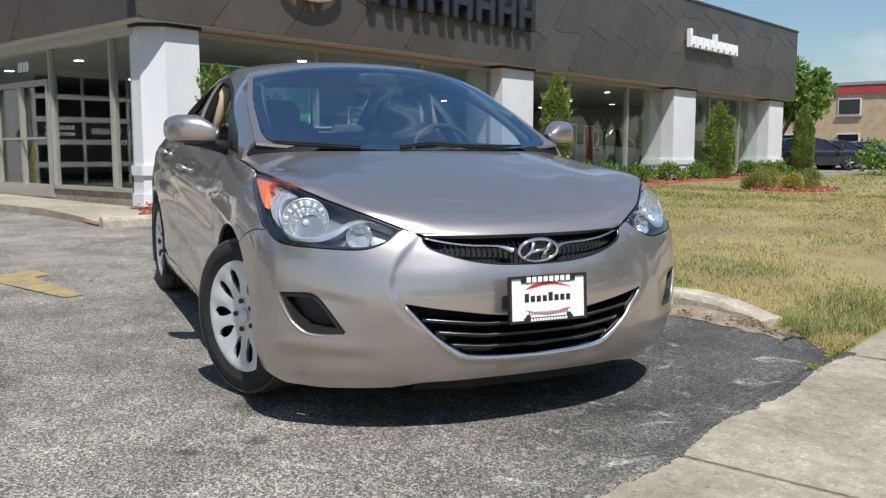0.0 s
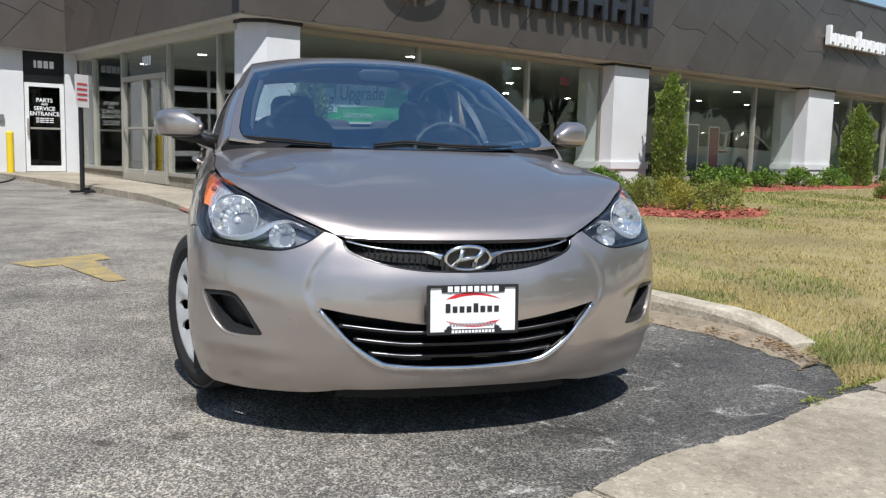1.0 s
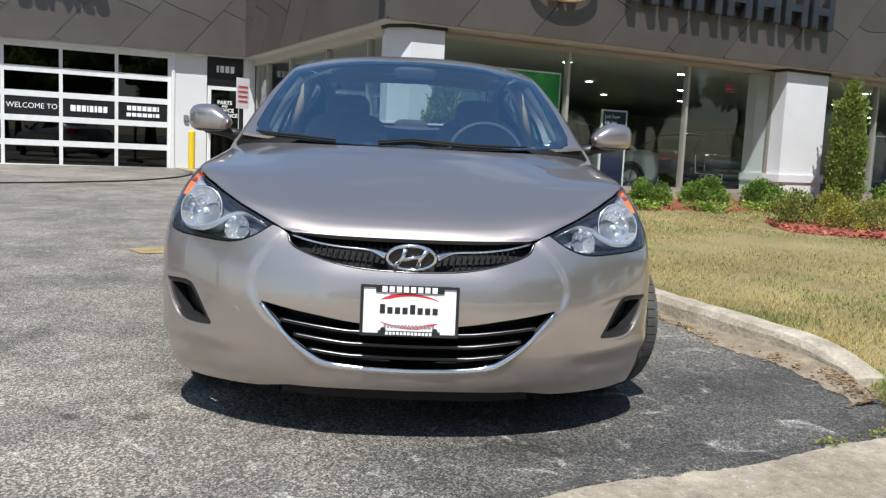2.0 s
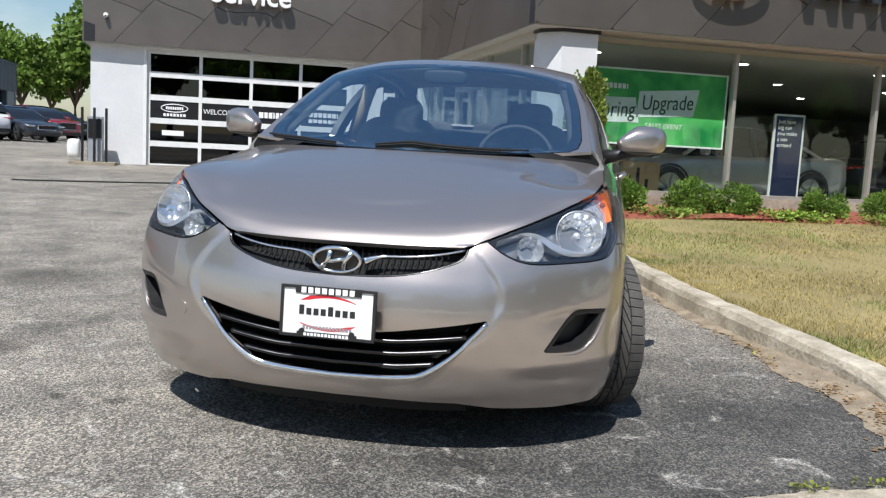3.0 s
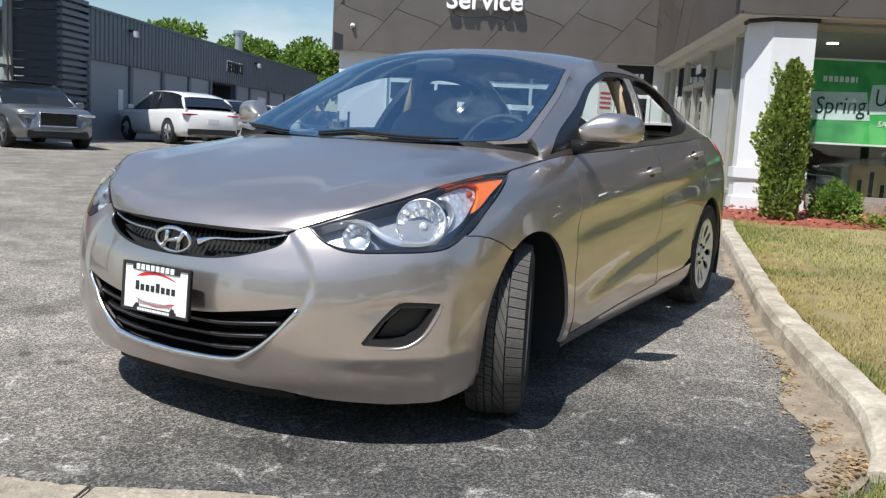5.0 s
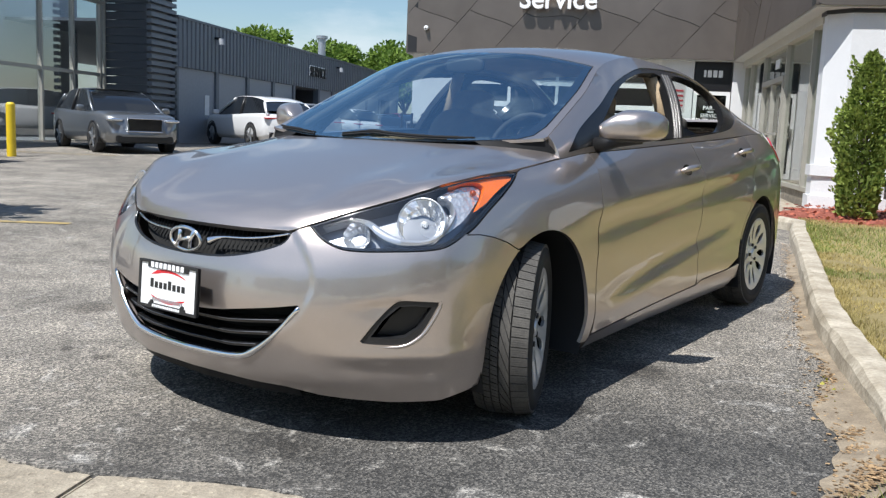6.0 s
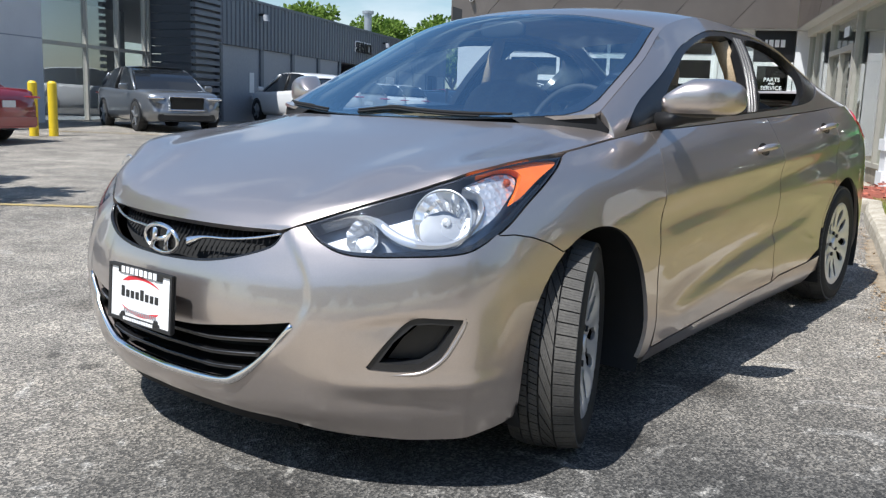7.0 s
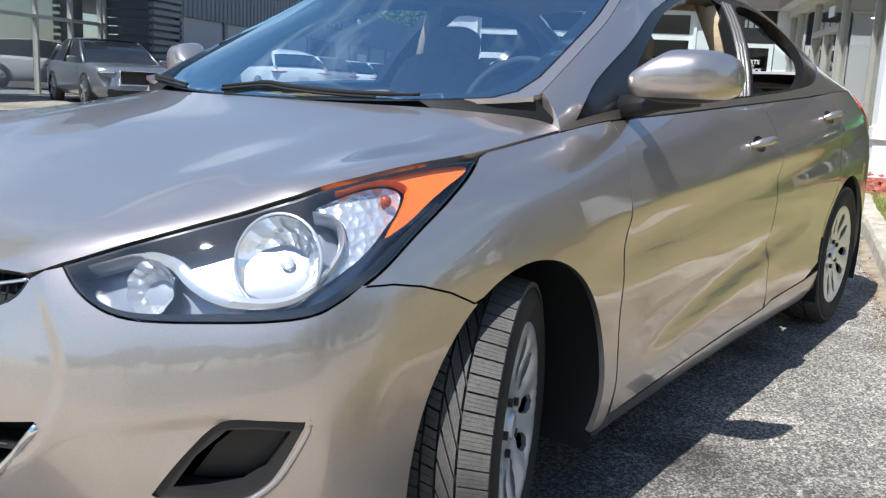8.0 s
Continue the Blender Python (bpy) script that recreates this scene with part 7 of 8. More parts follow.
def conifer(x, y, h, w, seed, label, taper=0.0):
    """A clipped upright conifer: dark stem, dense upright sprays with a ragged outline."""
    rnd = random.Random(seed)
    z0 = ground_z(x, y) + LAWN_H
    root = thing("conifer", pose(x, y, z0), label, "conifer", "upright conifers by the pillars")
    bm = bmesh.new()
    tube(bm, [(0, 0, -0.05), (0.02, 0, h * 0.4), (0, 0.01, h * 0.85)], [0.05, 0.035, 0.012], 8)
    part("trunk", bm, BARK, root, smooth=True)
    quads = []
    bumps = [(rnd.uniform(0, 6.28), rnd.uniform(0.1, 0.9), rnd.uniform(0.06, 0.16)) for _ in range(14)]
    for _ in range(int(11000 * w / 0.6)):
        t = rnd.random() ** 0.9
        a = rnd.uniform(0, 2 * math.pi)
        r = w / 2 * (0.78 + 0.27 * math.sin(math.pi * min(1, t + 0.12))) * (1 - max(0, (t - 0.66) / 0.36) ** 1.9) * (1 + taper * (0.45 - t))
        for ba, bt, bs in bumps:
            da = (a - ba + math.pi) % (2 * math.pi) - math.pi
            r += w * bs * 1.15 * math.exp(-(da / 0.5) ** 2 - ((t - bt) / 0.07) ** 2) * (1 if bs > 0.09 else -1)
        k = 1.10 - 0.55 * rnd.random() ** 1.7
        p = Vector((r * k * math.cos(a), r * k * math.sin(a), 0.03 + t * h * 0.97))
        d = Vector((math.cos(a) * 0.75, math.sin(a) * 0.75, rnd.uniform(0.2, 1.3))) + Vector((rnd.gauss(0, 0.3), rnd.gauss(0, 0.3), rnd.gauss(0, 0.3)))
        leaf_quad(quads, p, d, Vector((rnd.gauss(0, 1), rnd.gauss(0, 1), rnd.gauss(0, 1))), rnd.uniform(0.028, 0.070))
    # loose sprays that stand out of the outline
    for _ in range(70):
        t, a = rnd.uniform(0.05, 0.93), rnd.uniform(0, 2 * math.pi)
        r = w / 2 * (1 - max(0, (t - 0.66) / 0.36) ** 1.9) * (1 + taper * (0.45 - t))
        for k in range(16):
            p = Vector((math.cos(a) * (r + 0.006 * k), math.sin(a) * (r + 0.006 * k), 0.03 + t * h * 0.97 + 0.010 * k)) + Vector((rnd.gauss(0, 0.015), rnd.gauss(0, 0.015), rnd.gauss(0, 0.015)))
            leaf_quad(quads, p, Vector((math.cos(a), math.sin(a), 1.2)), Vector((rnd.gauss(0, 1), rnd.gauss(0, 1), rnd.gauss(0, 1))), rnd.uniform(0.025, 0.055))
    ob = new("foliage", leaf_mesh("foliage", quads, CONIFER))
    ob.parent = root
    return root


conifer(6.62, 9.75, 1.90, 0.40, 11, "tall narrow green conifer beside the corner pillar")
conifer(15.35, 10.3, 2.40, 0.52, 12, "tall clipped green conifer beside a white pillar", 0.15)
conifer(23.7, 10.35, 2.20, 0.62, 13, "tall clipped green conifer in the bed", 0.55)
conifer(31.4, 10.6, 2.45, 0.58, 14, "tall clipped green conifer past the last pillar")


def shrub(x, y, w, h, mat, seed, label, size=0.05, count=1500, name="shrub"):
    """A low mounded shrub: short stems and small leaves in clumps."""
    rnd = random.Random(seed)
    root = thing(name, pose(x, y, ground_z(x, y) + LAWN_H - 0.01), label, "shrub", "shrubs in the beds")
    bm = bmesh.new()
    for k in range(7):
        a = 2 * math.pi * k / 7
        tube(bm, [(0, 0, -0.02), (w * 0.16 * math.cos(a), w * 0.16 * math.sin(a), h * 0.35), (w * 0.3 * math.cos(a), w * 0.3 * math.sin(a), h * 0.7)], [0.012, 0.009, 0.004], 5)
    part("stems", bm, BARK, root)
    clumps = []
    for _ in range(26):
        a, e = rnd.uniform(0, 2 * math.pi), rnd.uniform(0.05, 1.0)
        c = math.cos(math.asin(min(1, e)))
        clumps.append(Vector((w / 2 * 0.80 * c * math.cos(a), w / 2 * 0.80 * c * math.sin(a), h * 0.12 + h * 0.72 * e)) * rnd.uniform(0.82, 1.08))
    quads = []
    for _ in range(count):
        c = rnd.choice(clumps)
        d = Vector((rnd.gauss(0, 1), rnd.gauss(0, 1), rnd.gauss(0.2, 1))).normalized()
        p = c + d * w * 0.16 * rnd.random() ** 0.4
        p.z = max(p.z, 0.02)
        leaf_quad(quads, p, d + Vector((0, 0, 0.4)), Vector((rnd.gauss(0, 1), rnd.gauss(0, 1), rnd.gauss(0, 1))), size * rnd.uniform(0.6, 1.3))
    ob = new("foliage", leaf_mesh("foliage", quads, mat))
    ob.parent = root
    return root


row = [(7.42, 10.15, 0.68, 0.46), (8.42, 10.1, 0.78, 0.50), (9.15, 10.15, 0.70, 0.46), (10.6, 10.15, 0.72, 0.46), (11.8, 10.15, 0.84, 0.50), (13.15, 10.15, 0.86, 0.50),
       (16.9, 10.4, 0.8, 0.5), (18.0, 10.5, 0.9, 0.5), (19.4, 10.5, 0.85, 0.5), (21.1, 10.5, 0.85, 0.5), (22.8, 10.5, 0.85, 0.5), (26.2, 10.5, 0.85, 0.5), (27.6, 10.5, 0.85, 0.5), (29.0, 10.5, 0.85, 0.5)]
for i, (x, y, w, h) in enumerate(row):
    shrub(x, y, w, h, LEAF, 30 + i, "round bright green shrub under the showroom windows", 0.038 if i < 6 else 0.06, 3800 if i < 6 else 1300)
BEDS = [(11.2, 6.95), (19.65, 6.9)]
for i, (bx, by) in enumerate(BEDS):
    shrub(bx - 0.35, by + 0.55, 0.80, 0.46, OLIVE_LEAF, 60 + i, "dull olive mounded shrub in red mulch", 0.030, 3200)
    shrub(bx - 0.15, by - 0.10, 0.52, 0.36, GOLD_LEAF, 64 + i, "small yellow-green shrub in red mulch", 0.028, 2200)
    shrub(bx + 0.45, by - 0.15, 0.85, 0.46, OLIVE_LEAF, 68 + i, "dull olive mounded shrub in red mulch", 0.030, 3200)
    shrub(bx + 0.70, by + 0.75, 0.80, 0.48, GOLD_LEAF, 72 + i, "yellow-green shrub in red mulch", 0.030, 3000)


def mulch_bed(pts, seed):
    """Bark mulch: a low mound with loose chips on it."""
    rnd = random.Random(seed)
    x0, x1, y0, y1 = min(p[0] for p in pts), max(p[0] for p in pts), min(p[1] for p in pts), max(p[1] for p in pts)
    ring = smooth_line(pts + pts[:1], 5)[:-1]
    c = Vector((sum(p[0] for p in ring) / len(ring), sum(p[1] for p in ring) / len(ring)))
    bm = bmesh.new()
    rows = []
    for t in (1.0, 0.8, 0.5):
        rows.append([bm.verts.new((c.x + (x - c.x) * t, c.y + (y - c.y) * t, ground_z(x, y) + LAWN_H + (-0.01 if t == 1 else 0.045) + rnd.uniform(-0.006, 0.006))) for x, y in ring])
    for a, b in zip(rows, rows[1:]):
        for k in range(len(ring)):
            j = (k + 1) % len(ring)
            bm.faces.new((a[k], a[j], b[j], b[k]))
    bm.faces.new(rows[-1])
    tagged(part("mulch_bed", bm, MULCH, smooth=True), "bed of reddish bark mulch", "mulch", kind="structure")
    quads = []
    n = int(min(5000, 420 * (x1 - x0) * (y1 - y0)))
    for _ in range(n):
        x, y = rnd.uniform(x0, x1), rnd.uniform(y0, y1)
        if inside(ring, x, y):
            d = Vector((rnd.gauss(0, 1), rnd.gauss(0, 1), rnd.gauss(0, 0.35)))
            leaf_quad(quads, Vector((x, y, ground_z(x, y) + LAWN_H + 0.04)), d, Vector((0, 0, 1)) + d.orthogonal() * 0.3, rnd.uniform(0.03, 0.07))
    ob = new("mulch_chips", leaf_mesh("mulch_chips", quads, CHIP))
    tagged(ob, "loose reddish bark chips", "mulch", kind="stuff")


CHIP = leafy("bark_chip", (0.18, 0.045, 0.03), (0.46, 0.14, 0.09), 0.0)
for i, (bx, by) in enumerate(BEDS):
    mulch_bed([(bx - 1.3, by - 0.2), (bx - 0.5, by - 0.85), (bx + 0.9, by - 0.8), (bx + 1.5, by - 0.1), (bx + 1.1, by + 0.9), (bx - 0.3, by + 1.05)], 80 + i)
mulch_bed([(5.38, 9.66), (6.2, 9.25), (6.8, 9.15), (8.0, 9.35), (11, 9.45), (14, 9.5), (16.5, 9.6), (22, 9.9), (30, 10.0), (31.5, 10.5), (31.0, 11.3), (20, 11.3), (7.4, 11.3), (6.2, 10.8), (5.80, 10.3)], 90)


def ground_cover():
    rnd = random.Random(5)
    quads = []
    for _ in range(4200):
        x = rnd.choice((7.75, 9.7, 9.95, 11.2, 12.5, 14.2, 16.4)) + rnd.gauss(0, 0.22)
        y = 9.55 + rnd.gauss(0, 0.16) + 0.1 * math.sin(x * 2.1)
        d = Vector((rnd.gauss(0, 1), rnd.gauss(0, 1), rnd.uniform(0.1, 1.0)))
        leaf_quad(quads, Vector((x, y, ground_z(x, y) + LAWN_H + rnd.uniform(0.0, 0.13))), d, Vector((0, 0, 1)), rnd.uniform(0.03, 0.065))
    ob = new("ground_cover", leaf_mesh("ground_cover", quads, leafy("lime_leaf", (0.12, 0.20, 0.03), (0.32, 0.42, 0.08))))
    tagged(ob, "low yellow-green ground cover along the bed", "ground cover", kind="stuff")


ground_cover()


def garden_lamp(x, y):
    root = thing("garden_lamp", pose(x, y, ground_z(x, y) + LAWN_H), "small black garden spotlight among the shrubs", "lamp")
    bm = bmesh.new()
    cyl(bm, 0.012, -0.03, 0.30, 8)
    part("spike", bm, BLACK_PLASTIC, root)
    bm = bmesh.new()
    cyl(bm, 0.07, 0.0, 0.11, 14, r2=0.10, m=Matrix.Translation((0, 0, 0.30)) @ pose(0, 0, 0, -55, 0, 0))
    part("head", bm, BLACK_PLASTIC, root)


garden_lamp(11.5, 7.75)


def grass():
    """Blades: short, dry and sparse, in tufts with greener patches towards the building."""
    rnd = random.Random(8)
    sets = {"dry": [], "green": []}
    kx = 4.85
    tries = 0
    while tries < 130000:
        tries += 1
        u = rnd.random() ** 1.9
        y = 1.275 + rnd.random() ** 1.2 * 8.3
        edge_x = spline(KERB_Y, y) + 0.17
        x = edge_x + u * 13.0 if tries % 7 else edge_x + 12.0 + rnd.random() * 24.0
        if y < 1.75:
            x -= 0.13 * rnd.random()
        p = noise.noise((x * 0.55, y * 0.55, 1.0)) + 0.5 * noise.noise((x * 1.7, y * 1.7, 4.0))
        green = p + 0.10 * (y - 6.0) + (0.9 if y < 1.85 and x < 6.5 else 0) + (0.25 if x > 17 else 0) > 0.10
        if not green and noise.noise((x * 2.5, y * 2.5, 9.0)) < -0.38:
            continue
        if any(((x - bx) / 1.45) ** 2 + ((y - by) / 0.95) ** 2 < 1 for bx, by in BEDS):
            continue
        z = ground_z(x, y) + 0.02 + (LAWN_H - 0.02) * rise(y) - 0.004
        h = rnd.uniform(0.012, 0.034) * (1.25 if green else 1.0) * (1.5 if green and y < 1.75 else 1.0) * (1.0 + 0.02 * (x - 5))
        a = rnd.uniform(0, 2 * math.pi)
        lean = rnd.uniform(0.2, 1.4)
        w = 0.0026 + 0.0009 * (x - 5) * 0.5
        b = Vector((math.cos(a + 1.57), math.sin(a + 1.57), 0)) * w
        base = Vector((x, y, z))
        tip = base + Vector((math.cos(a) * lean * h, math.sin(a) * lean * h, h))
        sets["green" if green and rnd.random() < 0.75 else "dry"].append((base - b, base + b, tip))
    for key, mat, label in (("dry", GRASS, "dry straw-coloured grass blades of the lawn"), ("green", leafy("green_blade", (0.11, 0.16, 0.03), (0.31, 0.35, 0.09), 0.3), "green grass blades of the lawn")):
        tris = sets[key]
        me = bpy.data.meshes.new("grass")
        me.from_pydata([tuple(v) for t in tris for v in t], [], [(3 * i, 3 * i + 1, 3 * i + 2) for i in range(len(tris))])
        me.materials.append(mat)
        tagged(new("grass", me), label, "grass", kind="stuff")


grass()


def kerb_weeds():
    """Dry tufts and debris along the foot of the kerb."""
    rnd = random.Random(21)
    quads = []
    for _ in range(110):
        y = rnd.choice((2.55, 2.75, 3.0)) + rnd.gauss(0, 0.10)
        x = spline(KERB_Y, y) - abs(rnd.gauss(0, 0.06)) - 0.005
        d = Vector((rnd.gauss(0, 1), rnd.gauss(0, 1), rnd.uniform(0.05, 0.8)))
        leaf_quad(quads, Vector((x, y, ground_z(x, y) + 0.002)), d, Vector((0, 0, 1)), rnd.uniform(0.010, 0.026))
    tagged(new("kerb_weeds", leaf_mesh("kerb_weeds", quads, GOLD_LEAF)), "small weeds along the foot of the kerb", "weeds", kind="stuff")
    quads = []
    for _ in range(230):
        x = rnd.choice((3.9, 4.15, 4.28, 4.38, 4.5)) + rnd.gauss(0, 0.05)
        y = 1.275 + rnd.gauss(0, 0.015)
        d = Vector((rnd.gauss(0, 1), rnd.gauss(0, 1), rnd.uniform(0.2, 1.2)))
        leaf_quad(quads, Vector((x, y, 0.018 + rnd.uniform(0, 0.008))), d, Vector((rnd.gauss(0, 0.5), rnd.gauss(0, 0.5), 1)), rnd.uniform(0.008, 0.018))
    tagged(new("joint_weeds", leaf_mesh("joint_weeds", quads, OLIVE_LEAF)), "small green weeds in the pavement joint", "weeds", kind="stuff")
    quads = []
    for _ in range(2300):
        y = max(1.6, rnd.gauss(2.3, 0.45)) if rnd.random() < 0.55 else rnd.uniform(1.7, 8)
        x = spline(KERB_Y, y) - abs(rnd.gauss(0, 0.07))
        d = Vector((rnd.gauss(0, 1), rnd.gauss(0, 1), rnd.gauss(0, 0.10)))
        leaf_quad(quads, Vector((x, y, ground_z(x, y) + 0.006 + 0.030 * bell(y, 2.1, 0.75) * max(0.0, 1 - (spline(KERB_Y, y) - x) / 0.16))), d, Vector((0, 0, 1)), rnd.uniform(0.006, 0.026))
    tagged(new("kerb_debris", leaf_mesh("kerb_debris", quads, leafy("dry_debris", (0.20, 0.130, 0.075), (0.52, 0.36, 0.21), 0.2))), "dry leaf crumbs and grit along the kerb", "debris", kind="stuff")


kerb_weeds()


def kerb_silt():
    """Washed-up tan silt in a ragged strip at the foot of the kerb."""
    bm = bmesh.new()
    rows = []
    for k in range(150):
        y = 1.62 + 5.6 * k / 149
        x = spline(KERB_Y, y)
        w = 0.07 + 0.085 * noise.noise((y * 2.1, 4.2, 0)) + 0.04 * noise.noise((y * 9.0, 1.2, 5)) + 0.10 * bell(y, 2.2, 0.7)
        w = max(0.012, w)
        rows.append([bm.verts.new((x + 0.02 - o * (w + 0.02), y, ground_z(x, y) + h)) for o, h in ((0, (0.020 + 0.030 * bell(y, 2.1, 0.75)) * min(1, 0.15 + rise(y))), (0.4, (0.010 + 0.020 * bell(y, 2.1, 0.75)) * min(1, 0.3 + rise(y))), (1.0, 0.0025))])
    for a, b in zip(rows, rows[1:]):
        for i in range(2):
            bm.faces.new((a[i], a[i + 1], b[i + 1], b[i]))
    bmesh.ops.recalc_face_normals(bm, faces=bm.faces)
    silt = grainy("kerb_silt", (0.15, 0.118, 0.082), (0.36, 0.295, 0.21), 9.0, 120.0, 0.95, 0.5, 0.006)
    tagged(part("kerb_silt", bm, silt, smooth=True), "strip of dry tan silt along the kerb", "silt", kind="structure")


kerb_silt()


def tree_shape(seed, h, spread, count, leaf):
    """Trunk and crown meshes of a broadleaf tree."""
    rnd = random.Random(seed)
    bm = bmesh.new()
    fork = h * 0.32
    tube(bm, [(0, 0, -0.1), (0.05, 0.03, fork * 0.5), (0, 0, fork)], [h * 0.028, h * 0.022, h * 0.018], 10)
    clumps = []
    for k in range(9):
        a = 2 * math.pi * k / 9 + rnd.uniform(-0.3, 0.3)
        r, z = spread * rnd.uniform(0.35, 0.75), h * rnd.uniform(0.5, 0.88)
        mid = Vector((r * 0.45 * math.cos(a), r * 0.45 * math.sin(a), fork + (z - fork) * 0.55))
        end = Vector((r * math.cos(a), r * math.sin(a), z))
        tube(bm, [(0, 0, fork * 0.92), mid, end], [h * 0.012, h * 0.008, h * 0.003], 6)
        clumps += [(end, spread * rnd.uniform(0.22, 0.34)), (mid + Vector((0, 0, h * 0.1)), spread * 0.25)]
    for _ in range(16):
        a, e = rnd.uniform(0, 2 * math.pi), rnd.uniform(-0.35, 1.0)
        c = math.sqrt(max(0, 1 - e * e))
        clumps.append((Vector((spread * 0.78 * c * math.cos(a), spread * 0.78 * c * math.sin(a), h * 0.64 + h * 0.30 * e)), spread * rnd.uniform(0.18, 0.32)))
    quads = []
    for _ in range(count):
        c, r = rnd.choice(clumps)
        d = Vector((rnd.gauss(0, 1), rnd.gauss(0, 1), rnd.gauss(0, 1))).normalized()
        p = c + d * r * rnd.random() ** 0.45
        leaf_quad(quads, p, d + Vector((rnd.gauss(0, 0.5), rnd.gauss(0, 0.5), rnd.gauss(-0.1, 0.5))), Vector((rnd.gauss(0, 1), rnd.gauss(0, 1), rnd.gauss(0, 1))), leaf * rnd.uniform(0.6, 1.4))
    return mesh_of("trunk", bm, BARK, True), leaf_mesh("crown", quads, TREE_LEAF)


TREES = [tree_shape(101, 11, 4.2, 6500, 0.42), tree_shape(102, 13, 4.6, 7000, 0.45), tree_shape(103, 9, 4.0, 6000, 0.38)]


def tree(kind, x, y, scale, turn, label="full green broadleaf tree behind the buildings"):
    root = thing("tree", Matrix.Translation((x, y, ground_z(x, y))) @ pose(0, 0, 0, 0, 0, turn) @ Matrix.Scale(scale, 4), label, "tree", "trees round the yard")
    for nm, me in zip(("trunk", "crown"), TREES[kind]):
        ob = new(nm, me)
        ob.parent = root


wood = random.Random(77)
for i in range(26):
    x = -34 + 46 * i / 25
    y = 64 + 9 * (i % 3) + wood.uniform(-2, 2)
    tree(i % 3, x, y, (0.66, 0.58, 0.80)[i % 3] * wood.uniform(0.9, 1.12) * (1.18 if -9 < x < 4 else 1.0), i * 47)
for i, (k, x, y, s) in enumerate(((2, 40, 14.5, 0.55), (0, 46, 20, 0.50), (2, 52, 22, 0.45), (1, 58, 22, 0.40))):
    tree(k, x, y, s, i * 71, "small green tree beside the far car park")
for i, (k, x, y, s) in enumerate(((0, -18, -64, 0.95), (1, -9, -68, 0.85), (2, 2, -63, 1.05), (0, 9, -67, 0.9), (1, 17, -64, 0.8), (2, 24, -62, 1.1), (1, 31, -66, 0.85), (0, 38, -64, 0.95), (2, 46, -52, 1.05), (1, 55, -55, 0.85), (0, 64, -54, 0.9), (0, -34, -56, 0.9), (2, -60, -40, 0.9))):
    tree(k, x, y, s, i * 33, "full green broadleaf tree across the street, out of view")
for i in range(22):
    tree((1, 0, 2)[i % 3], -62 + 7.2 * i + wood.uniform(-1.5, 1.5), -72 - 5 * (i % 2), (1.25, 1.42, 1.75)[i % 3] * wood.uniform(0.9, 1.1), i * 61, "tall green broadleaf tree across the street")
for i, (k, x, y, s) in enumerate(((0, 60, -14, 0.9), (2, 67, -24, 1.1), (1, 76, -10, 0.9), (2, 86, -28, 1.2), (0, 96, -16, 1.1), (1, 64, -36, 1.0), (2, 110, -30, 1.3), (0, 120, -46, 1.4), (1, 84, -48, 1.2))):
    tree(k, x, y, s, i * 53, "full green broadleaf tree along the street")
# nearer unseen trees, added to darken what the sedan's doors mirror
for i, (k, x, y, s) in enumerate(((0, 22, -19, 1.1), (2, 28, -24, 1.4), (1, 35, -17, 1.1), (0, 34, -31, 1.5), (2, 43, -13, 1.2), (1, 49, -23, 1.25), (2, 17, -29, 1.5), (0, 54, -8, 0.85))):
    tree(k, x, y, s, i * 47, "full green broadleaf tree across the street, out of view")
tree(2, -5.0, 3.7, 0.60, 20, "small broadleaf tree that shades the yard")
for i, (x, y) in enumerate(((46, 18.6), (48.5, 18.2), (51, 17.4), (53.5, 16.2), (56, 15.0), (58, 12.8), (33.5, 8.2), (36.5, 6.6))):
    shrub(x, y, 2.4, 1.3, LEAF, 200 + i, "rough green hedge shrub beside the car park", 0.16, 900, "hedge")


# ---- the grey workshop next door ----
def corrugated(bm, x, y0, y1, z0, z1, pitch=0.30, depth=0.045):
    """Ribbed sheet in the plane of x, facing +x."""
    pts = []
    y = y0
    while y < y1 - 1e-3:
        for f, d in ((0.0, 0.0), (0.28, 0.0), (0.36, depth), (0.92, depth)):
            yy = y + f * pitch
            if yy < y1:
                pts.append((yy, d))
        y += pitch
    pts.append((y1, 0.0))
    lo = [bm.verts.new((x + d, yy, z0)) for yy, d in pts]
    hi = [bm.verts.new((x + d, yy, z1)) for yy, d in pts]
    for k in range(len(pts) - 1):
        bm.faces.new((lo[k], lo[k + 1], hi[k + 1], hi[k]))


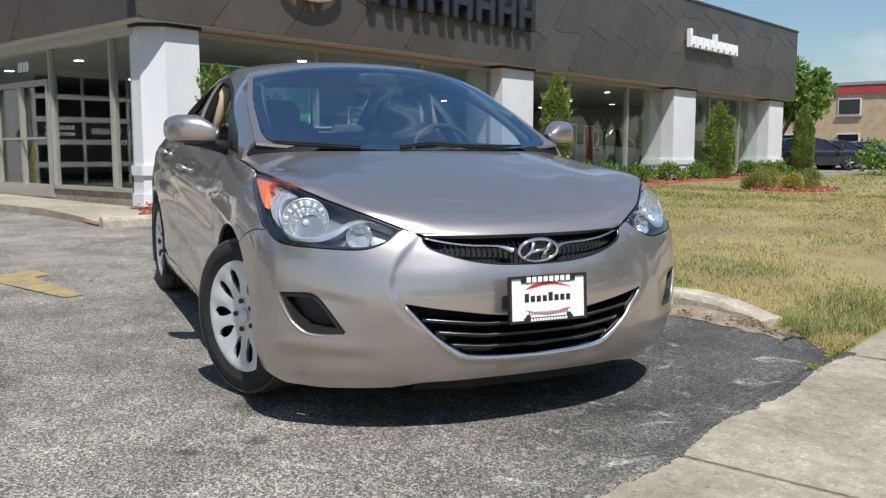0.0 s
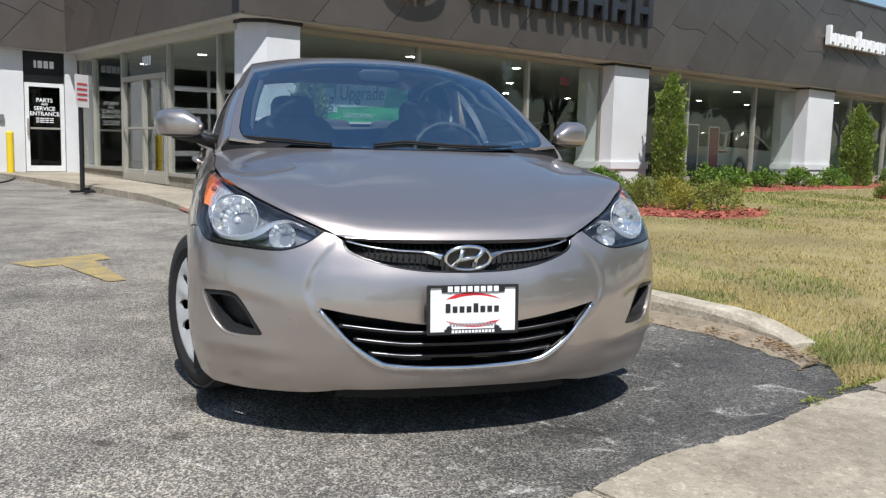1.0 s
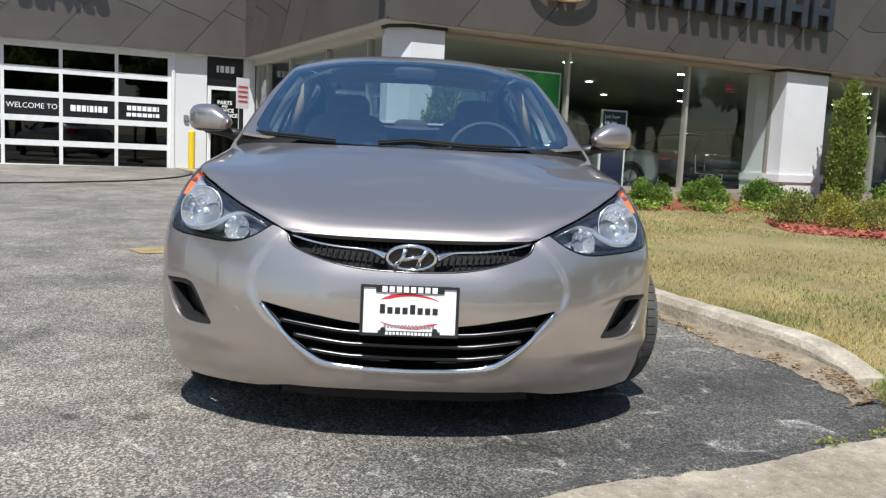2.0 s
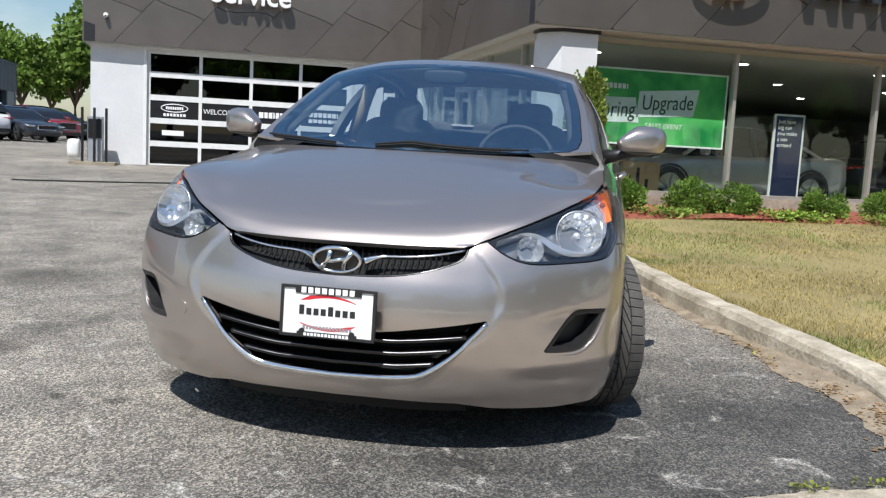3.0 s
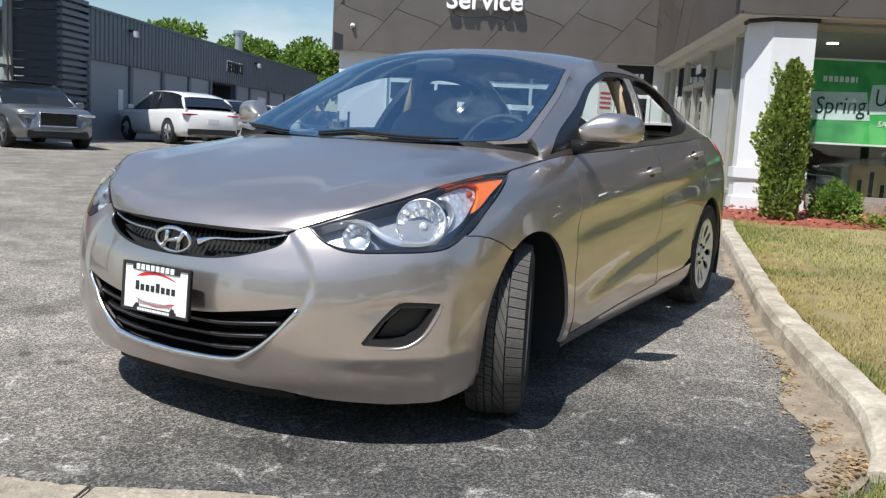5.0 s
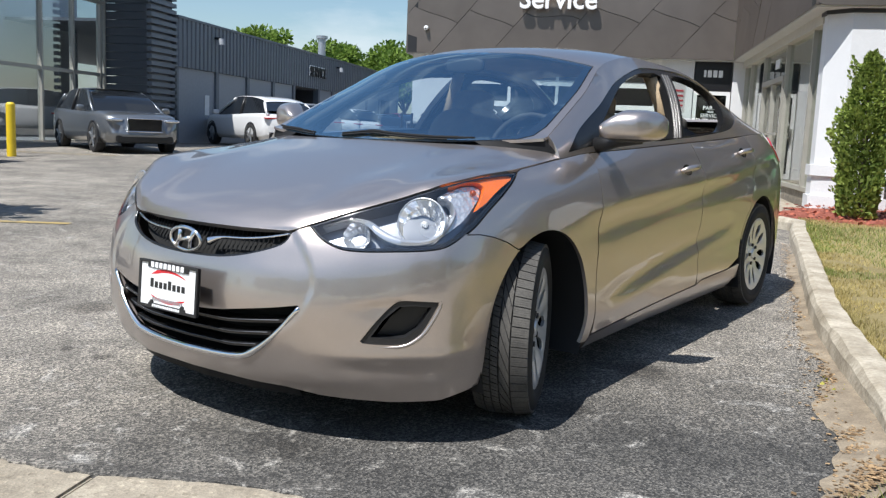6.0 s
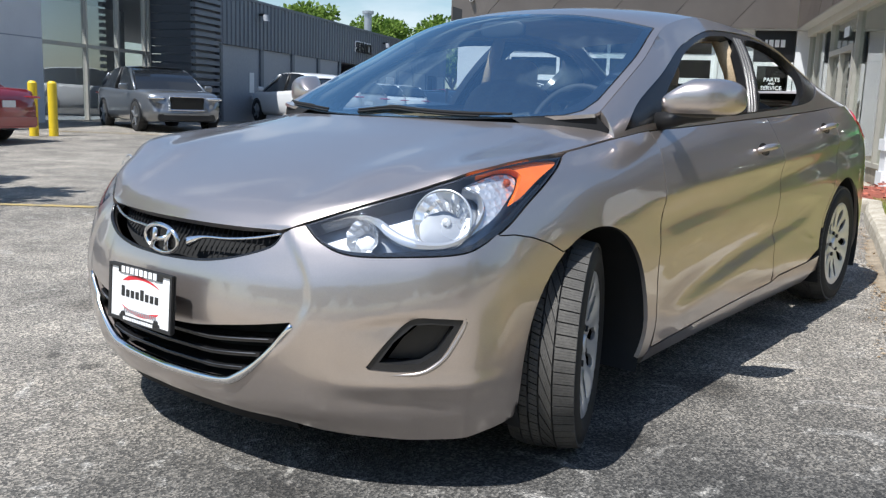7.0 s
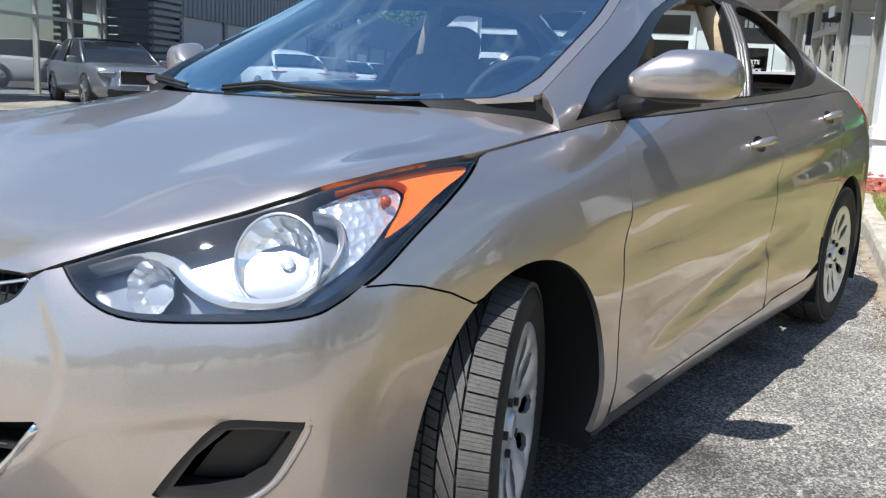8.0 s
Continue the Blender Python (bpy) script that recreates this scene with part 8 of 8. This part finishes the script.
def workshop():
    X, Y0, Y1, ZB, ZM, ZT = -10.6, 25.9, 55.5, 0.25, 2.80, 4.46
    root = thing("workshop", Matrix.Identity(4), "long grey metal-clad workshop with ribbed upper walls", "building")
    bm = bmesh.new()
    corrugated(bm, X, Y0, Y1, ZM, ZT - 0.08)
    part("ribbed_cladding", bm, STEEL_GREY, root)
    part("coping", boxed(X - 0.3, X + 0.08, Y0, Y1 + 0.05, ZT - 0.08, ZT), STEEL_GREY, root)
    part("roof", boxed(X - 18, X - 0.3, Y0, Y1, ZT - 0.25, ZT - 0.15), STEEL_GREY, root)
    part("end_wall", boxed(X - 18, X, Y1 - 0.2, Y1, ZB, ZT - 0.26), STEEL_PALE, root)
    # lower wall: piers, panels and open bays
    openings = [(36.6, 39.9), (51.0, 53.3)]
    y = Y0
    k = 0
    cuts = sorted([Y0, 28.9, 31.6, 34.2, 36.6, 39.9, 42.0, 45.2, 48.2, 51.0, 53.3, Y1])
    for a, b in zip(cuts, cuts[1:]):
        if (a, b) in openings:
            # dark linings and a near-black back: the bay's shade is in their colour
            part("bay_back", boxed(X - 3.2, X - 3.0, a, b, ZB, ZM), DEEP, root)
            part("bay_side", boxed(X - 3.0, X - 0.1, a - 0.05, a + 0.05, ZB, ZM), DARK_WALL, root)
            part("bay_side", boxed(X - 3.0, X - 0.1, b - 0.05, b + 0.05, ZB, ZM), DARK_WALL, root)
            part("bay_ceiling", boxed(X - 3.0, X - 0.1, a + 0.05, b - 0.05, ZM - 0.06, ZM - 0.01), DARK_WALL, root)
        else:
            part("wall_panel", boxed(X - 0.25, X - 0.06, a + 0.12, b - 0.12, ZB - 0.2, ZM - 0.005), STEEL_PALE, root)
        part("pier", boxed(X - 0.25, X + 0.02, a - 0.115, a + 0.115, ZB - 0.2, ZM - 0.005), STEEL_GREY, root)
    # pane in the same near black, for the unlit room behind it
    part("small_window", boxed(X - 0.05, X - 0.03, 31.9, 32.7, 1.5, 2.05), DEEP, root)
    part("notice", boxed(X - 0.05, X - 0.035, 28.0, 28.35, 1.25, 1.95), ALU_WHITE, root)
    m = Matrix.Translation((X + 0.10, 39.5, 3.55)) @ pose(0, 0, 0, 90, 0, 90)
    words("lettering", "SERVICE", 0.66, TRIM_BLACK, root, m, depth=0.03, width=0.92, weight=0.008)
    words("lettering", "SERVICE", 0.66, WHITE, root, Matrix.Translation((X + 0.066, 39.42, 3.58)) @ pose(0, 0, 0, 90, 0, 90), depth=0.002, width=0.92, weight=0.035)
    for yy, zz in ((28.6, 3.95), (42.4, 4.0)):
        lamp = new("wall_lamp")
        lamp.parent = root
        part("bracket", boxed(X + 0.05, X + 0.25, yy - 0.05, yy + 0.05, zz, zz + 0.08), TRIM_BLACK, lamp)
        bm = bmesh.new()
        cyl(bm, 0.13, 0, 0.22, 12, r2=0.09, m=Matrix.Translation((X + 0.30, yy, zz - 0.18)))
        part("lamp_head", bm, STEEL_PALE, lamp)
    bm = bmesh.new()
    cyl(bm, 0.20, ZT - 0.3, 5.6, 14, m=Matrix.Translation((X - 1.2, 43.6, 0)))
    cyl(bm, 0.30, 5.6, 5.75, 14, m=Matrix.Translation((X - 1.2, 43.6, 0)))
    part("flue", bm, plain("galvanised", (0.45, 0.46, 0.47), 0.4, 0.8), root)
    # white poster leaning by the wall
    part("poster", boxed(X - 0.03, X + 0.0, 43.2, 44.6, 1.5, 2.4), ALU_WHITE, root)


workshop()


COATED = pane("coated_glass", (0.84, 0.88, 0.90), 2.3)


def neighbour_showroom():
    root = thing("neighbour_showroom", Matrix.Identity(4), "modern glazed showroom with grey louvred corner and white wall", "building")
    # louvred corner
    part("corner_core", boxed(-11.9, -10.75, 24.45, 25.9, 0.1, 6.4), STEEL_GREY, root)
    for k in range(28):
        z = 0.35 + k * 0.215
        part("louvre", boxed(-10.75, -10.58, 24.30, 25.88, z, z + 0.13), STEEL_GREY, root)
    for k in range(24):
        z = 0.35 + k * 0.25
        part("siding", boxed(-12.28, -10.77, 24.40, 24.449, z, z + 0.235), plain("slate_siding", (0.06, 0.068, 0.08), 0.5) if k == 0 else bpy.data.materials["slate_siding"], root)
    part("canopy", boxed(-13.4, -10.6, 18.2, 25.9, 6.4, 7.4), STEEL_GREY, root)
    # glazing that faces the yard
    ys = [19.4, 21.28, 22.75, 24.15, 24.40]
    for a, b in zip(ys, ys[1:]):
        for z0, z1 in ((0.3, 2.30), (2.40, 4.55), (4.6, 6.4)):
            part("pane", boxed(-12.305, -12.295, a + 0.04, b - 0.04, z0, z1), COATED, root).visible_shadow = False
    for yy in ys:
        part("mullion", boxed(-12.36, -12.22, yy - 0.04, yy + 0.04, 0.2, 6.4), ALU, root)
    for z in (0.25, 2.35, 4.575):
        part("transom", boxed(-12.35, -12.24, 19.4, 24.40, z - 0.05, z + 0.05), ALU, root)
    part("back_wall", boxed(-17.2, -17, 12, 30, 0, 6.4), plain("pale_interior", (0.55, 0.56, 0.57), 0.8), root)
    part("floor", boxed(-20, -12.4, 12, 25.8, 0.1, 0.28), FLOOR_IN, root)
    part("white_wall", boxed(-13.0, -12.15, 9.0, 19.35, 0.0, 7.0), RENDER_WHITE, root)
    for z in (2.4, 4.8):
        part("panel_joint", boxed(-12.155, -12.143, 9.0, 19.35, z, z + 0.03), STEEL_PALE, root)


neighbour_showroom()


# ---- parked cars ----
CAR_GLASS = plain("car_window", (0.012, 0.014, 0.017), 0.06, 0.0, 0.5)
TYRE_FAR = plain("far_tyre", (0.02, 0.02, 0.02), 0.8)
ALLOY = plain("alloy", (0.42, 0.43, 0.44), 0.3, 0.8)


def parked_car(x, y, heading, colour, label, kind="suv", metallic=0.5, L=4.6, name="parked_car", size=1.0):
    """A modern car. heading: the way its nose points, degrees from +x."""
    H, Wd = (1.54, 0.93) if kind == "suv" else (1.45, 0.90)
    root = thing(name, Matrix.Translation((x, y, ground_z(x, y))) @ pose(0, 0, 0, 0, 0, heading + 90) @ Matrix.Scale(size, 4), label, "car", "parked cars")
    paint_name = "paint_%02d%02d%02d" % tuple(int(c * 99) for c in colour)
    paint = bpy.data.materials.get(paint_name) or car_paint(paint_name, colour, metallic, 0.35)
    belt = 0.97 if kind == "suv" else 0.92
    hood_z = 0.98 if kind == "suv" else 0.86
    # stations along the body: y from the nose, half width, top height of the lower body
    low = [(0.0, 0.52, 0.68), (0.05, 0.70, hood_z - 0.20), (0.18, 0.82, hood_z - 0.11), (0.5, 0.90, hood_z - 0.04), (0.95, Wd, hood_z), (1.35, Wd, belt), (2.4, Wd, belt + 0.02), (3.5, Wd, belt + 0.05), (L - 0.35, Wd - 0.03, belt + 0.06), (L - 0.08, 0.82, belt + 0.02), (L, 0.70, belt - 0.12)]
    bm = bmesh.new()
    rings = []
    for k in range(33):
        yy = L * k / 32
        w = spline([(a, b) for a, b, c in low], yy)
        zt = spline([(a, c) for a, b, c in low], yy)
        zb = 0.24 + (0.06 if yy < 0.15 or yy > L - 0.15 else 0)
        ring = []
        for sx in (1, -1):
            prof = [(0.90, zb), (0.99, zb + 0.12), (1.0, zb + 0.34), (0.985, zt - 0.14), (0.95, zt - 0.04), (0.80, zt), (0.0, zt + 0.015)]
            pts = [(sx * w * f, yy, z) for f, z in prof]
            ring += pts if sx > 0 else pts[:-1][::-1]
        rings.append([bm.verts.new(p) for p in ring])
    n = len(rings[0])
    for a, b in zip(rings, rings[1:]):
        for i in range(n):
            j = (i + 1) % n
            bm.faces.new((a[i], b[i], b[j], a[j]))
    bm.faces.new(rings[0])
    bm.faces.new(rings[-1][::-1])
    bmesh.ops.recalc_face_normals(bm, faces=bm.faces)
    part("body", bm, paint, root, smooth=True)
    # cabin: a glass block with a painted roof and posts
    if kind == "suv":
        cab = [(1.12, belt - 0.02, 0.80, 0.0), (1.55, 1.30, 0.71, 0), (2.0, H - 0.07, 0.65, 1), (2.5, H, 0.66, 1), (3.3, H - 0.02, 0.65, 1), (4.0, H - 0.11, 0.63, 1), (L - 0.12, belt + 0.14, 0.76, 0.0)]
    else:
        cab = [(1.15, belt - 0.02, 0.76, 0.0), (1.95, H - 0.08, 0.58, 1), (2.4, H, 0.60, 1), (2.9, H - 0.02, 0.60, 1), (3.3, H - 0.10, 0.58, 1), (L - 0.62, belt + 0.06, 0.72, 0.0)]
    bm, rf = bmesh.new(), bmesh.new()
    gl, rl = [], []
    for k in range(25):
        yy = cab[0][0] + (cab[-1][0] - cab[0][0]) * k / 24
        zt, w = spline([(a, b) for a, b, c, d in cab], yy), spline([(a, c) for a, b, c, d in cab], yy)
        wb = spline([(a, b) for a, b, c in low], yy) * 0.90
        gl.append([bm.verts.new(p) for p in ((wb, yy, belt - 0.03), (w, yy, zt - 0.03), (0, yy, zt - 0.012), (-w, yy, zt - 0.03), (-wb, yy, belt - 0.03))])
        if 0.30 <= k / 24 <= (0.90 if kind == "suv" else 0.76):
            rl.append([rf.verts.new(p) for p in ((w + 0.012, yy, zt - 0.075), (w - 0.01, yy, zt - 0.02), (w * 0.6, yy, zt + 0.004), (0, yy, zt + 0.01), (-w * 0.6, yy, zt + 0.004), (-w + 0.01, yy, zt - 0.02), (-w - 0.012, yy, zt - 0.075))])
    for a, b in zip(gl, gl[1:]):
        for i in range(4):
            bm.faces.new((a[i], b[i], b[i + 1], a[i + 1]))
    bmesh.ops.recalc_face_normals(bm, faces=bm.faces)
    part("glasshouse", bm, CAR_GLASS, root, smooth=False)
    for a, b in zip(rl, rl[1:]):
        for i in range(6):
            rf.faces.new((a[i], b[i], b[i + 1], a[i + 1]))
    part("roof", rf, paint, root, smooth=True)
    for sx in (1, -1):
        posts = [(0, 7), (12, 12), (21 if kind == "suv" else 18, 24)]
        for a, b in posts:
            bm = bmesh.new()
            if a == b:
                pa, pb = gl_pt(cab, low, belt, a, sx, 0), gl_pt(cab, low, belt, b, sx, 1)
            else:
                pa, pb = gl_pt(cab, low, belt, a if a == 0 else b, sx, 0), gl_pt(cab, low, belt, b if a == 0 else a, sx, 1)
            tube(bm, [pa, (Vector(pa) + Vector(pb)) / 2 + Vector((sx * 0.015, 0, 0.01)), pb], 0.035 if a != 21 else 0.05, 6)
            part("window_post", bm, paint if a != b else BLACK_PLASTIC, root, smooth=True)
    for yy in (0.88, L - 0.95):
        for sx in (1, -1):
            wh = new("wheel")
            wh.parent = root
            wh.matrix_basis = Matrix.Translation((sx * (Wd - 0.10), yy, 0.35)) @ pose(0, 0, 0, 0, 0, 0 if sx > 0 else 180)
            bm = bmesh.new()
            lathe(bm, [(-0.10, 0.20), (-0.11, 0.33), (-0.09, 0.352), (0.09, 0.352), (0.112, 0.33), (0.105, 0.24)], 28)
            part("tyre", bm, TYRE_FAR, wh, smooth=True)
            bm = bmesh.new()
            lathe(bm, [(0.105, 0.245), (0.09, 0.232), (0.06, 0.22), (0.05, 0.001)], 28)
            part("barrel", bm, BLACK_PLASTIC, wh)
            for k in range(5):
                bm = bmesh.new()
                a = 2 * math.pi * k / 5
                tube(bm, [(0.085, 0.02 * math.cos(a), 0.02 * math.sin(a)), (0.098, 0.235 * math.cos(a + 0.12), 0.235 * math.sin(a + 0.12))], [0.04, 0.028], 5)
                part("spoke", bm, ALLOY, wh)
            bm = bmesh.new()
            lathe(bm, [(-0.02, 0.40), (0.105, 0.40), (0.108, 0.36)], 28)
            for v in bm.verts:
                v.co.z = max(v.co.z, -0.12)
            part("arch_trim", bm, BLACK_PLASTIC, wh)
    zl = hood_z - 0.20
    for sx in (1, -1):
        bm = bmesh.new()
        rounded(bm, sx * 0.66, 0.13, zl, 0.19, 0.12, 0.036)
        part("headlight", bm, REFLECTOR, root, smooth=True)
        bm = bmesh.new()
        rounded(bm, sx * 0.66, L - 0.085, belt - 0.10, 0.24, 0.085, 0.026)
        part("tail_light", bm, RED_LENS, root, smooth=True)
        bm = bmesh.new()
        rounded(bm, sx * (Wd + 0.10), 1.45, belt + 0.06, 0.10, 0.06, 0.07)
        part("mirror", bm, paint, root, smooth=True)
    part("grille", boxed(-0.40, 0.40, -0.012, 0.06, 0.52, hood_z - 0.16, bevel=0.02), GLOSS_BLACK, root)
    bm = bmesh.new()
    tube(bm, [(-0.41, -0.012, 0.52), (0.41, -0.012, 0.52), (0.41, -0.012, hood_z - 0.16), (-0.41, -0.012, hood_z - 0.16), (-0.41, -0.012, 0.52)], 0.014, 6)
    part("grille_trim", bm, CHROME, root)
    part("lower_bumper", boxed(-0.66, 0.66, -0.005, 0.10, 0.27, 0.42, bevel=0.02), BLACK_PLASTIC, root)
    part("rear_bumper", boxed(-0.74, 0.74, L - 0.10, L + 0.012, 0.28, 0.50, bevel=0.03), BLACK_PLASTIC if kind == "suv" else paint, root)
    part("rear_plate", boxed(-0.16, 0.16, L - 0.02, L + 0.016, 0.64, 0.76), ALU_WHITE, root)
    return root


def gl_pt(cab, low, belt, k, sx, up):
    yy = cab[0][0] + (cab[-1][0] - cab[0][0]) * k / 24
    zt, w = spline([(a, b) for a, b, c, d in cab], yy), spline([(a, c) for a, b, c, d in cab], yy)
    wb = spline([(a, b) for a, b, c in low], yy) * 0.90
    return (sx * (w + 0.004), yy, zt - 0.04) if up else (sx * (wb + 0.004), yy, belt - 0.02)


GREY, WHITE_P, SILVER_P, RED_P, DARK_P = (0.20, 0.21, 0.22), (0.72, 0.72, 0.72), (0.45, 0.45, 0.45), (0.26, 0.006, 0.010), (0.03, 0.035, 0.045)
parked_car(-6.9, 17.6, -40, GREY, "grey sport utility car parked beside the glazed showroom", "suv", 0.7, 4.6)
parked_car(-10.1, 28.8, 138, WHITE_P, "white sport utility car parked nose to the workshop", "suv", 0.0, 4.75, size=1.09)
parked_car(-10.9, 34.4, 138, SILVER_P, "silver sport utility car parked nose to the workshop", "suv", 0.6, 4.5, size=1.08)
parked_car(-11.0, 37.5, 138, WHITE_P, "white sport utility car parked nose to the workshop", "suv", 0.0, 4.5, size=1.06)
parked_car(-10.7, 39.9, 138, WHITE_P, "white sport utility car parked nose to the workshop", "suv", 0.0, 4.4, size=1.06)
parked_car(-5.4, 37.6, -45, DARK_P, "dark blue sedan parked among other cars", "sedan", 0.5, 4.6)
parked_car(-5.5, 42.7, -45, RED_P, "red sport utility car parked among other cars", "suv", 0.3, 4.6, size=1.05)
parked_car(-5.8, 47.8, -45, DARK_P, "black sport utility car parked among other cars", "suv", 0.4, 4.7, size=1.08)
parked_car(-11.9, 12.3, 182, RED_P, "red sedan parked in the yard, tail towards the open lane", "sedan", 0.3, 4.6)
parked_car(-14.6, 20.2, 100, WHITE_P, "white car standing inside the glazed showroom", "suv", 0.0, 4.6)
parked_car(8.3, 13.15, 184, SILVER_P, "silver sedan displayed inside the showroom", "sedan", 0.6, 4.7)
parked_car(18.0, 14.6, 10, DARK_P, "dark sedan displayed inside the showroom", "sedan", 0.4, 4.6)
parked_car(27.5, 15.4, 8, WHITE_P, "white car displayed inside the showroom", "suv", 0.0, 4.6)
parked_car(44.6, 12.6, -40, DARK_P, "black sport utility car in the far car park", "suv", 0.4, 4.5)
parked_car(47.6, 12.3, -40, DARK_P, "black sedan in the far car park", "sedan", 0.4, 4.5)
parked_car(50.8, 12.0, -40, GREY, "grey car in the far car park", "sedan", 0.5, 4.5)
# cars along the street, seen mirrored in the showroom windows
parked_car(20.0, -14.0, 180, WHITE_P, "white sport utility car standing across the street", "suv", 0.0, 4.6)
parked_car(12.0, -14.5, 180, RED_P, "red sedan standing across the street", "sedan", 0.3, 4.6)


# ---- brick building beyond the far car park ----
def brick_block():
    BRICK = grainy("tan_brick", (0.44, 0.32, 0.19), (0.58, 0.44, 0.28), 2.0, 30.0, 0.9, 0.2, 0.01)
    root = thing("brick_building", pose(72, 24, 0, 0, 0, 90), "two-storey tan brick commercial building with a flat roof", "building")
    part("wall", boxed(-30, 14, -14, 0.0, 0, 6.2), BRICK, root)
    part("roof", boxed(-30.2, 14.2, -14.2, 0.2, 6.2, 6.42), STEEL_PALE, root)
    part("sign_band", boxed(-9.0, -2.0, 0.0, 0.15, 5.55, 6.1), plain("red_sign", (0.45, 0.05, 0.06), 0.5), root)
    for k in range(9):
        for z in (1.2, 3.9):
            x = -27 + k * 4.6
            win = new("window")
            win.parent = root
            part("frame", boxed(x, x + 1.7, 0.0, 0.08, z, z + 1.3), ALU_WHITE, win)
            part("pane", boxed(x + 0.08, x + 1.62, 0.08, 0.10, z + 0.08, z + 1.22), CAR_GLASS, win)
            part("sill", boxed(x - 0.1, x + 1.8, 0.0, 0.16, z - 0.12, z), CONCRETE, win)


brick_block()
